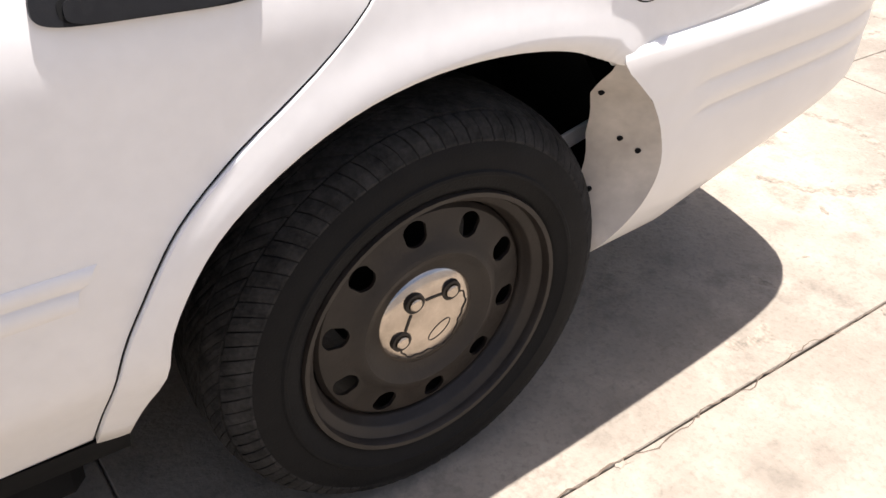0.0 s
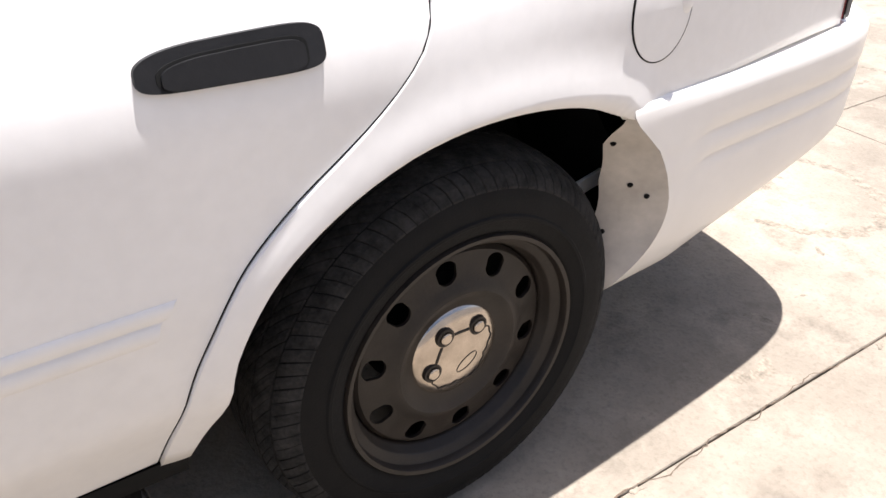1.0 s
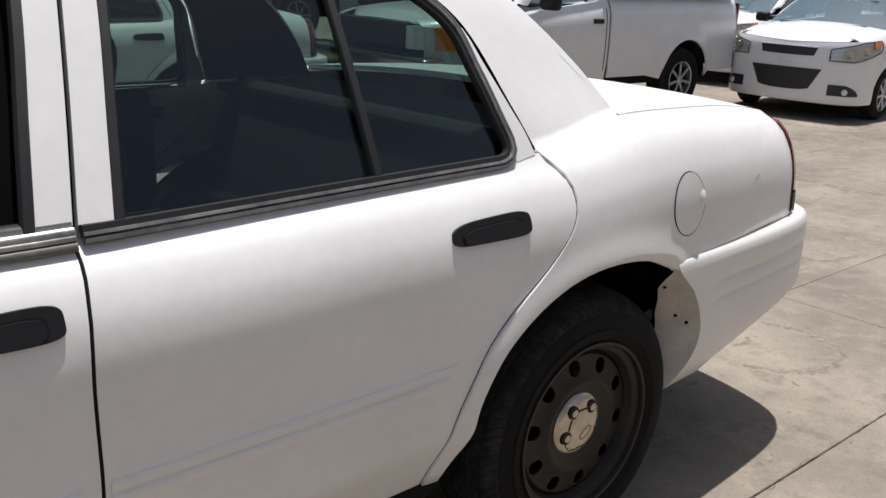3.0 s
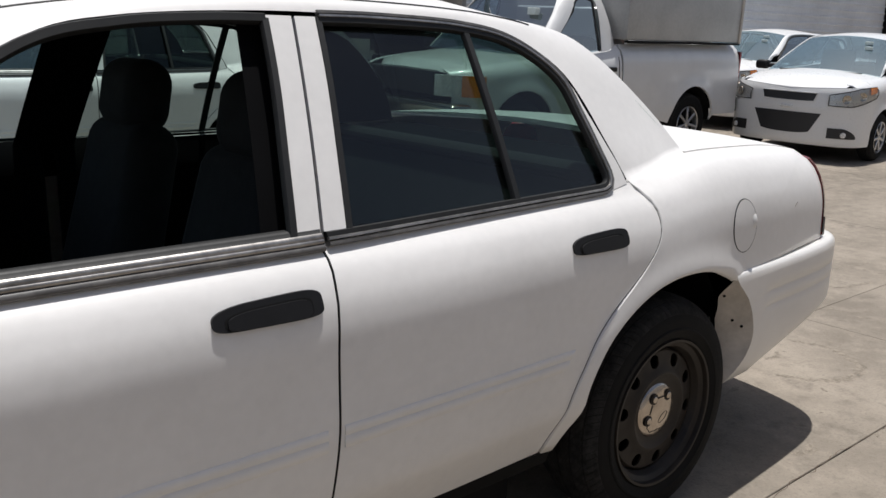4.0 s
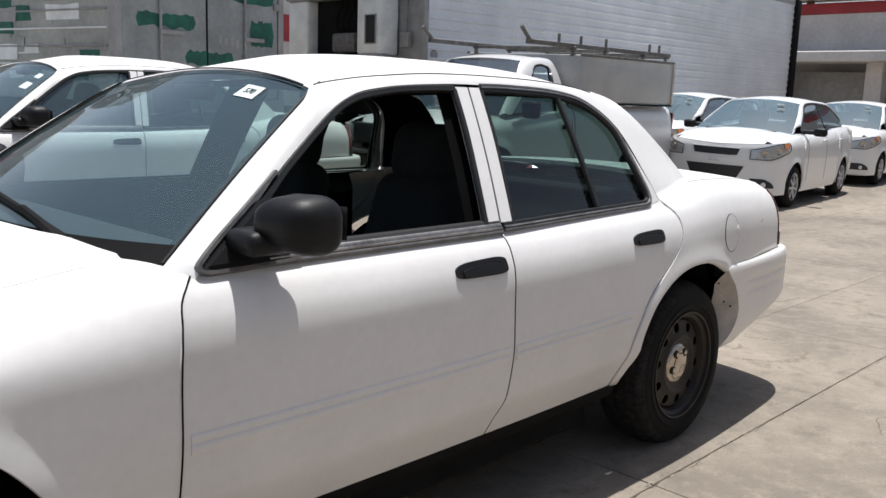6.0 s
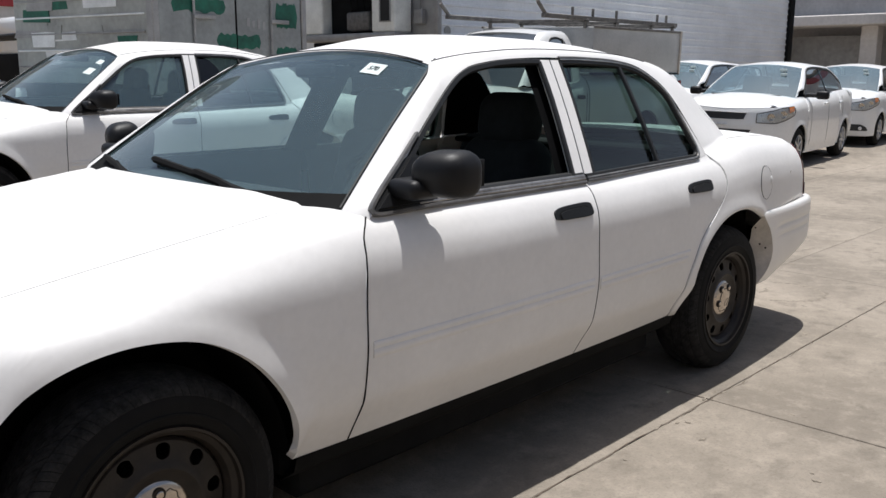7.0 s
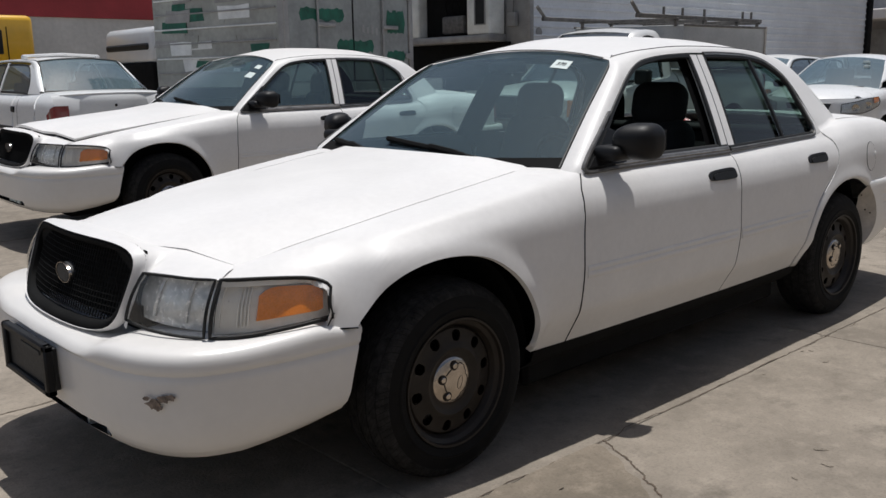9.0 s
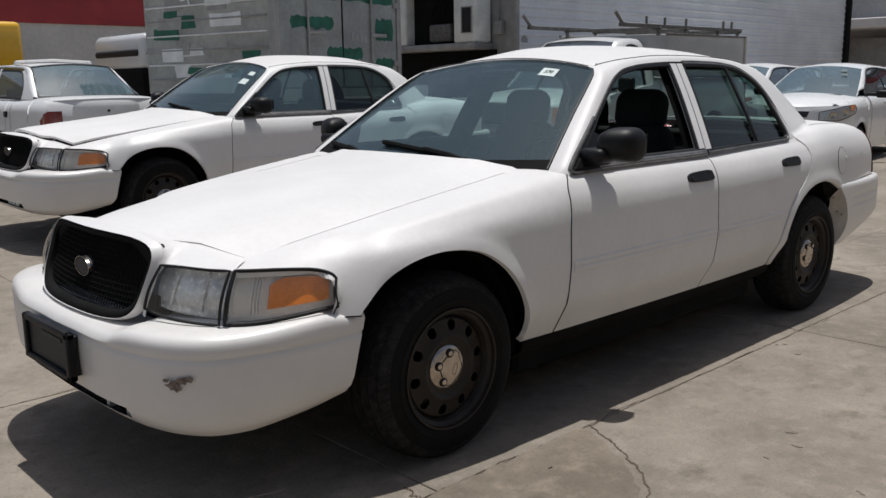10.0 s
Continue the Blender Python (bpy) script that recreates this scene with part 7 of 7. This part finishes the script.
    P = [[(x, -y * w, z + 0.03 * (1 - w * w)) for w in np.linspace(-1, 1, 9)] for x, y, z in ((1.58, -0.58, 1.78), (1.7, -0.56, 1.815), (1.85, -0.55, 1.835), (2.0, -0.56, 1.825), (2.12, -0.58, 1.80))]
    part("roof", sheet(P, (0, 0, 1)), PICKUP, car)
    part("cab_back", block((2.18, -0.66, 0.5), (2.23, 0.66, 1.66), 0.02, 1), PICKUP, car)
    P = [[(-0.03 + 0.2 * w * w * (1 - v) + 1.05 * v, w * (sh.S(0.05 + v) + 0.005), T(0.02 + v) + 0.05 * (1 - w * w) - 0.06 * max(0, 1 - v / 0.15) ** 2) for v in np.linspace(0, 1, 10)] for w in np.linspace(-1, 1, 13)]
    part("bonnet", sheet(P, (0, 0, 1), 0.02), PICKUP, car)
    part("grille", block((-0.06, -0.52, 0.76), (0.05, 0.52, 0.99), 0.03, 2), GREY_PLASTIC, car)
    part("front_bumper", block((-0.16, -0.93, 0.46), (0.12, 0.93, 0.70), 0.05, 3), CHROME, car)
    part("rear_bumper", block((4.58, -0.93, 0.48), (4.74, 0.93, 0.66), 0.03, 2), TRIM, car)
    part("tailgate", block((4.54, -0.80, 0.62), (4.60, 0.80, 1.28), 0.02, 2), PICKUP, car)
    part("bed_floor", block((2.3, -0.85, 0.6), (4.55, 0.85, 0.68), 0.02, 1), DARK, car)
    part("chassis", block((0.2, -0.5, 0.35), (4.4, 0.5, 0.62), 0.02, 1), DARK, car)
    part("seat", block((1.5, -0.7, 0.6), (2.15, 0.7, 1.35), 0.08, 2), CLOTH, car)
    part("dashboard", block((1.0, -0.75, 0.8), (1.35, 0.75, 1.14), 0.05, 2), DASH, car)
    # cargo box on the bed
    box = part("cargo_box", block((2.30, -0.94, 1.33), (4.52, 0.94, 1.90), 0.02, 2), SILVER, car, "dull grey aluminium cargo box")
    for s in (-1, 1):
        part("box_trim", block((2.29, s * 0.945 - 0.012, 1.885), (4.53, s * 0.945 + 0.012, 1.915), 0.004, 1), RACK, box)
    part("box_post", block((4.49, -0.96, 1.32), (4.53, -0.93, 1.92), 0.005, 1), FLANGE, box)
    part("dark_seam", block((2.3, -0.952, 1.30), (4.53, -0.90, 1.325), 0.003, 1), DARK, box)
    # ladder rack
    rk = part("rack_frame", merge(*(block((1.4, s * 0.8 - 0.025, 1.975), (4.6, s * 0.8 + 0.025, 2.03), 0.006, 1) for s in (-1, 1))), RACK, car, "grey steel ladder rack")
    for x in (2.3, 3.0, 3.9, 4.5):
        part("rack_bar", block((x - 0.02, -0.85, 1.955), (x + 0.02, 0.85, 1.995), 0.005, 1), RACK, rk)
        for s in (-1, 1):
            part("rack_leg", block((x - 0.02, s * 0.8 - 0.02, 1.88), (x + 0.02, s * 0.8 + 0.02, 2.0), 0.004, 1), RACK, rk)
    for x in (2.0, 2.45, 3.0, 4.05, 4.3):
        part("rack_peg", block((x - 0.014, -0.82, 2.02), (x + 0.014, -0.79, 2.13), 0.004, 1), RACK, rk)
    for s in (-1, 1):
        part("rack_tip", tube([(1.62, s * 0.8, 2.0), (1.45, s * 0.8, 2.02), (1.28, s * 0.8, 2.17)], 0.024, 6), RACK, rk)
    return car


build_pickup(stand(3.46, 4.78))

# ---- trailers ----
ALU = mat("ribbed aluminium trailer side", (0.74, 0.75, 0.77), 0.45, metal=0.15, vary=0.10, scale=1.2, fine=20)
REEFER = mat("off-white cooling unit", (0.78, 0.78, 0.74), 0.5, vary=0.1, scale=4, fine=30)
POST = mat("dull metal corner post", (0.36, 0.35, 0.34), 0.5, metal=0.5, vary=0.15, scale=5)
DOORS = mat("dirty grey-white trailer door", (0.30, 0.31, 0.30), 0.6, vary=0.18, scale=2.5, fine=18)
GREEN = mat("brushed dark green paint", (0.012, 0.12, 0.075), 0.6, vary=0.3, scale=6, fine=25)
PALE = mat("faded grey sheet with dirt", (0.40, 0.40, 0.365), 0.6, vary=0.2, scale=1.5, fine=15)
WHITE_STRIP = mat("worn white strip", (0.8, 0.8, 0.78), 0.6, vary=0.12, scale=5)


def build_reefer(at):
    """A refrigerated trailer: front corner at the origin, its long side along +x."""
    tr = thing("refrigerated_trailer", "long ribbed aluminium trailer with a cooling unit", "trailer", at)
    L, D, z0, z1 = 13.0, 3.0, 1.18, 3.92
    # ribbed side: a shallow bead every hand's width
    zs = []
    z = z0 + 0.10
    while z < z1 - 0.12:
        zs += [(z, 0.0), (z + 0.085, 0.0), (z + 0.10, 0.02), (z + 0.125, 0.02), (z + 0.14, 0.0)]
        z += 0.15
    P = [[(x, -o, z) for z, o in zs] for x in np.linspace(0.06, L - 0.05, 20)]
    bm = sheet(P, (0, -1, 0))
    for f in bm.faces:
        f.smooth = False
    part("ribbed_side", bm, ALU, tr)
    part("box", block((0.03, 0.012, z0), (L, D, z1 - 0.02), 0.02, 1), REEFER, tr)
    part("top_rail", block((0, -0.02, z1 - 0.13), (L, 0.03, z1), 0.01, 1), POST, tr)
    part("bottom_rail", block((0, -0.02, z0 - 0.05), (L, 0.03, z0 + 0.10), 0.01, 1), POST, tr)
    part("corner_post", block((-0.02, -0.035, z0), (0.07, 0.05, z1), 0.012, 2), POST, tr)
    part("rear_post", block((L - 0.14, -0.08, z0 - 0.1), (L + 0.12, 0.06, z1 + 0.02), 0.012, 2), DARK, tr)
    part("front_wall", block((0.0, 0.03, z0), (0.035, D - 0.03, z1), 0.01, 1), POST, tr)
    part("lower_front", block((-0.05, 0.4, z0), (0.0, D - 0.03, 1.76), 0.01, 1), DARK, tr)
    unit = part("cooling_unit", block((-0.42, 0.52, 2.85), (0.0, D - 0.2, 3.75), 0.05, 3), REEFER, tr, "off-white cooling unit on the front wall")
    part("unit_band", block((-0.44, 0.5, 2.74), (-0.02, D - 0.18, 2.87), 0.015, 2), POST, unit)
    part("name_strip", block((-0.446, 0.75, 2.78), (-0.435, 1.25, 2.825), 0.003, 1), WHITE_STRIP, unit)
    for k in range(8):
        part("name_bar", block((-0.449, 0.78 + 0.055 * k, 2.79), (-0.444, 0.815 + 0.055 * k, 2.815), 0.001, 1), INK, unit)
    part("left_cover", block((-0.40, D - 0.72, 1.88), (-0.02, D - 0.2, 2.74), 0.04, 3), REEFER, unit)
    part("right_cover", block((-0.40, 0.52, 1.88), (-0.02, 1.06, 2.74), 0.04, 3), REEFER, unit)
    hat = part("hatch", block((-0.412, 0.62, 2.05), (-0.395, 0.84, 2.45), 0.01, 1), RUBBER, unit)
    part("hatch_rim", ribbon([(-0.41, 0.61, 2.04), (-0.41, 0.61, 2.46), (-0.41, 0.85, 2.46), (-0.41, 0.85, 2.04)], 0.03, 0.006, (-1, 0, 0), closed=True), POST, hat)
    part("engine_recess", block((-0.20, 1.06, 1.80), (-0.02, D - 0.72, 2.74), 0.01, 1), DARK, unit)
    for k in range(4):
        part("hose", tube([(-0.23, 1.14 + 0.16 * k, 2.7), (-0.30, 1.2 + 0.16 * k, 2.4), (-0.24, 1.16 + 0.15 * k, 1.95)], 0.02, 6), DARK, unit)
    part("compressor", block((-0.33, 1.2, 1.92), (-0.14, 1.75, 2.22), 0.04, 2), RACK, unit)
    part("unit_sill", block((-0.42, 0.5, 1.76), (0.0, D - 0.18, 1.88), 0.02, 2), POST, unit)
    part("junction_box", block((-0.09, 0.24, 2.0), (0.0, 0.42, 2.22), 0.01, 1), POST, tr)
    part("cable", tube([(-0.03, 0.33, 2.2), (-0.04, 0.30, 2.8), (-0.03, 0.36, 3.4)], 0.012, 6), RACK, tr)
    part("round_mark", moved(turned([(0, -0.004), (0.07, -0.004), (0.075, 0.004)], 20), Matrix.Translation((0.22, -0.012, 1.9))), POST, tr)
    part("landing_leg", block((2.6, 0.4, -0.02), (2.8, 0.6, 1.2), 0.02, 1), RACK, tr)
    part("landing_leg", block((2.6, D - 0.6, -0.02), (2.8, D - 0.4, 1.2), 0.02, 1), RACK, tr)
    part("chassis", block((0.3, 0.6, 0.95), (L, D - 0.6, 1.2), 0.03, 1), DARK, tr)
    for x in (10.3, 11.6):
        for y, sg in ((0.05, -1), (D - 0.05, 1)):
            wheel(tr, x, y, 0.5, 0.28, sg, 0.28, False)
    for y in (0.9, D - 0.9):
        part("front_tyre_stop", block((0.1, y - 0.1, 0.0), (0.5, y + 0.1, 0.95), 0.03, 1), DARK, tr)
    return tr


build_reefer(Matrix.Translation((6.05, 6.85, 0.11)))


def stroke(y0, y1, z, h, rnd, n=14):
    """The outline of one broad brush stroke in the plane of a door (across, up)."""
    up = [(y0 + (y1 - y0) * i / n, z + h / 2 + rnd.uniform(-0.02, 0.02)) for i in range(n + 1)]
    dn = [(y1 - (y1 - y0) * i / n, z - h / 2 + rnd.uniform(-0.02, 0.02)) for i in range(n + 1)]
    return up + [(y1 + 0.03, z)] + dn + [(y0 - 0.03, z)]


def build_box_trailer(at):
    """A box trailer seen at its rear corner: doors along +x, the weathered side along +y."""
    tr = thing("box_trailer", "weathered box trailer with green paint strokes over its doors", "trailer", at)
    D, L, z0, z1 = 2.5, 2.5, 1.12, 3.95
    part("box", block((0.02, 0.02, z0), (D - 0.02, L, z1), 0.01, 1), PALE, tr)
    rnd = random.Random(11)
    for k in range(2):
        x0 = 0.09 + k * (D - 0.18) / 2
        x1 = x0 + (D - 0.18) / 2 - 0.012
        leaf = part("door_leaf", block((x0, -0.035, z0 + 0.06), (x1, 0.03, z1 - 0.08), 0.008, 1), DOORS, tr, "dirty grey trailer door leaf")
        for fx in (0.42,) if k == 0 else (0.5,):
            xx = x0 + fx * (x1 - x0)
            part("lock_rod", tube([(xx, -0.06, z0 + 0.02), (xx, -0.06, z1 - 0.1)], 0.016, 8), POST, leaf)
            part("rod_handle", block((xx - 0.02, -0.09, 1.85), (xx + 0.3, -0.05, 1.9), 0.008, 1), POST, leaf)
        for z in (1.5, 2.3, 3.1, 3.7):
            hx = x0 + 0.02 if k == 0 else x1 - 0.02
            part("hinge", block((hx - 0.06, -0.06, z - 0.04), (hx + 0.06, -0.03, z + 0.04), 0.008, 1), POST, leaf)
    part("door_gap", block((D / 2 - 0.012, -0.042, z0 + 0.06), (D / 2 + 0.006, -0.03, z1 - 0.08), 0.001, 1), DARK, tr)
    part("left_post", block((0.0, -0.05, z0 - 0.05), (0.09, 0.06, z1), 0.01, 1), POST, tr)
    part("right_post", block((D - 0.09, -0.05, z0 - 0.05), (D, 0.06, z1), 0.01, 1), POST, tr)
    part("post_shadow_gap", block((0.09, -0.03, z0), (0.115, 0.0, z1), 0.001, 1), DARK, tr)
    part("door_sill", block((0, -0.06, z0 - 0.12), (D, 0.08, z0 + 0.05), 0.01, 1), POST, tr)
    part("door_header", block((0, -0.05, z1 - 0.09), (D, 0.06, z1 + 0.02), 0.01, 1), POST, tr)
    for x0, x1, z, h in ((0.32, 2.2, 3.05, 0.15), (0.32, 2.25, 2.72, 0.16), (0.42, 2.3, 2.38, 0.15), (0.30, 1.05, 2.0, 0.15), (0.95, 1.62, 1.62, 0.15), (1.95, 2.3, 1.95, 0.30), (1.95, 2.3, 1.5, 0.12), (0.3, 1.0, 3.4, 0.15)):
        pts = [(x, -0.036, z2) for x, z2 in stroke(x0, x1, z, h, rnd)]
        part("paint_stroke", disc_plate(pts, 0.003, (0, -1, 0)), GREEN, tr, "dark green brush stroke")
    for k in range(4):
        part("old_mark", block((1.42 + 0.09 * k, -0.0385, 1.80 - 0.01 * k), (1.47 + 0.09 * k, -0.034, 1.90 - 0.03 * (k % 2)), 0.001, 1), POST, tr)
    # the long side: dirty sheet with peeling strips and patches
    for k in range(14):
        z = 1.3 + 0.19 * k
        part("side_rib", block((0.0, 0.1, z), (0.02, L - 0.05, z + 0.02), 0.004, 1), WHITE_STRIP if k % 2 else POST, tr)
    for k in range(80):
        y, z = rnd.uniform(0.15, L - 0.5), rnd.uniform(1.3, 3.7)
        w, h = rnd.uniform(0.2, 0.7), rnd.choice((0.1, 0.16, 0.17))
        m = rnd.choice((WHITE_STRIP, WHITE_STRIP, GREEN, GREEN, POST, PALE))
        pts = [(0.018, y + a, z + b) for a, b in ((0, 0), (w, rnd.uniform(-0.02, 0.02)), (w + rnd.uniform(-0.06, 0.06), h), (w * 0.4, h + rnd.uniform(-0.03, 0.01)), (rnd.uniform(-0.05, 0.05), h))]
        part("peeling_patch", disc_plate(pts, rnd.uniform(0.003, 0.012), (-1, 0, 0)), m, tr)
    part("chassis", block((0.5, 0.2, 0.7), (D - 0.5, L, z0), 0.02, 1), DARK, tr)
    for y in (0.8, 1.9):
        for x, sg in ((0.12, -1), (D - 0.12, 1)):
            w = wheel(tr, 0, 0, 0.48, 0.26, -1, 0.27, False)
            w.matrix_basis = Matrix.Translation((x, y, 0.48)) @ Matrix.Rotation(radians(-90 if sg < 0 else 90), 4, "Z")
    return tr


build_box_trailer(Matrix.Translation((1.02, 6.30, rise(6.3))) @ Matrix.Rotation(radians(11.4), 4, "Z"))

# ---- buildings and the far edge of the yard ----
WALL = mat("stained pale wall render", (0.55, 0.53, 0.50), 0.85, vary=0.14, scale=0.6, fine=8)
WALL_D = mat("grey concrete facade", (0.58, 0.55, 0.53), 0.85, vary=0.15, scale=0.7, fine=10)
RED_BAND = mat("faded red band", (0.33, 0.035, 0.04), 0.7, vary=0.15, scale=1.2, fine=14)
ROOFING = mat("weathered roof sheet", (0.40, 0.37, 0.33), 0.8, vary=0.2, scale=3)
YELLOW = mat("yellow truck paint", (0.75, 0.42, 0.02), 0.35, coat=0.4, vary=0.05)


def build_hall(at):
    """A low hall: its facade faces -x, a red band under the roof and a ledge over dark bays."""
    b = thing("warehouse", "grey concrete warehouse with a red band under the roof", "building", at)
    w = part("wall", block((0, -14, 3.05), (0.4, 6, 4.4), 0.01, 1), WALL_D, b)
    part("red_band", block((-0.06, -14, 4.28), (0.3, 6, 4.62), 0.02, 1), RED_BAND, b, "faded red band")
    part("ledge", block((-0.9, -14, 2.8), (0.4, 6, 3.12), 0.03, 1), WALL_D, b)
    bm = bmesh.new()
    rows = []
    for k in range(161):
        y = -14.2 + 20.4 * k / 160
        z = 4.72 + 0.03 * math.sin(k * math.pi / 2)
        rows.append([bm.verts.new((-0.5, y, z)), bm.verts.new((8.0, y, z + 0.9)), bm.verts.new((8.0, y, z + 0.86)), bm.verts.new((-0.5, y, z - 0.05))])
    for a, c in zip(rows, rows[1:]):
        for i in range(4):
            bm.faces.new((a[i], a[(i + 1) % 4], c[(i + 1) % 4], c[i]))
    bmesh.ops.recalc_face_normals(bm, faces=bm.faces)
    part("roof", bm, ROOFING, b, "corrugated weathered roof")
    for y in (-12, -8.6, -5.2, -1.8, 1.6, 5.0):
        part("column", block((-0.1, y - 0.25, 0), (0.4, y + 0.25, 2.85), 0.02, 1), WALL_D, b)
    part("back_wall", block((2.2, -14, 0), (2.4, 6, 4.4), 0.01, 1), WALL_D, b)
    for y in (-10.3, -6.9, -3.5, -0.1, 3.3):
        part("bay_door", block((1.6, y - 1.3, 0), (1.68, y + 1.3, 2.6), 0.01, 1), POST, b)
    for y in (4.2, 0.6):
        part("roof_vent", merge(tube([(0.6, y, 4.6), (0.6, y, 5.05)], 0.12, 10), block((0.4, y - 0.2, 5.05), (0.8, y + 0.2, 5.15), 0.02, 1)), ROOFING, b)
    part("antenna", tube([(0.8, 2.0, 4.7), (0.8, 2.0, 6.4)], 0.015, 5), POST, b)
    return b


build_hall(Matrix.Translation((25.0, 8.6, 0.0)))


def build_far_block(at):
    b = thing("office_block", "pale building with a red band and dark windows", "building", at)
    part("wall", block((-22, 0, 0), (24, 6, 6.2), 0.02, 1), WALL, b)
    part("red_band", block((-22, -0.08, 3.0), (24, 0.05, 4.0), 0.02, 1), RED_BAND, b, "faded red band")
    part("parapet", block((-22.1, -0.15, 6.15), (24.1, 6.1, 6.4), 0.03, 1), WALL, b)
    for k in range(14):
        x = -20 + 3.2 * k
        win = part("window", block((x, -0.05, 0.4), (x + 1.8, 0.03, 1.35), 0.01, 1), RUBBER, b)
        part("window_frame", merge(block((x - 0.06, -0.08, 0.34), (x + 1.86, -0.02, 0.4), 0.005, 1), block((x - 0.06, -0.08, 1.35), (x + 1.86, -0.02, 1.41), 0.005, 1), block((x + 0.87, -0.08, 0.4), (x + 0.93, -0.02, 1.35), 0.005, 1)), POST, win)
    return b


build_far_block(Matrix.Translation((0, 26, 0.3)))


def build_truck(name, label, paint, at, top=2.45, lower=None):
    """A truck cab with a stepped roof on a long chassis, front towards -x."""
    t = thing(name, label, "truck", at)
    cab = block((-1.1, -1.0, 1.35), (0.9, 1.2, top), 0.12, 3)
    for v in cab.verts:
        v.co.x += 0.22 * max(0.0, v.co.z - 1.8) * (1 if v.co.x < 0 else 0)
    part("cab", cab, paint, t)
    part("cab_base", block((-1.12, -1.02, 0.6), (0.92, 1.22, 1.38), 0.06, 2), lower or paint, t)
    part("windscreen", block((-1.13, -0.85, 1.6), (-0.98, 1.05, top - 0.3), 0.03, 1), RUBBER, t)
    part("side_window", block((-0.75, -1.02, 1.62), (0.25, -0.97, top - 0.3), 0.03, 1), RUBBER, t)
    part("door_seam", block((0.32, -1.012, 0.7), (0.34, -0.99, top - 0.25), 0.003, 1), DARK, t)
    part("chassis", block((-1.0, -0.9, 0.45), (5, 1.1, 0.8), 0.03, 1), DARK, t)
    for x in (-0.3, 4.0):
        for y, sg in ((-1.0, -1), (1.2, 1)):
            wheel(t, x, y, 0.48, 0.26, sg, 0.27, False)
    return t


build_truck("yellow_truck", "yellow truck cab parked far off", YELLOW, Matrix.Translation((0.9, 18.4, 0.3)))
build_truck("white_truck", "white truck cab with a dark lower body", PICKUP, Matrix.Translation((3.35, 13.6, 0.29)), 2.02, DARK)
# unseen wall, added near and tall to cut skylight on the car's near side
boundary = part("added_wall_south", block((-40, -9.3, -0.05), (40, -9.0, 5.2), 0.02, 1), WALL, None)
tagged(boundary, "plain rendered wall added out of view", "wall", kind="structure")
# second unseen wall, added only to close the yard
boundary = part("added_wall_west", block((-26.3, -9, -0.05), (-26.0, 33, 3.2), 0.02, 1), WALL, None)
tagged(boundary, "plain rendered wall added out of view", "wall", kind="structure")
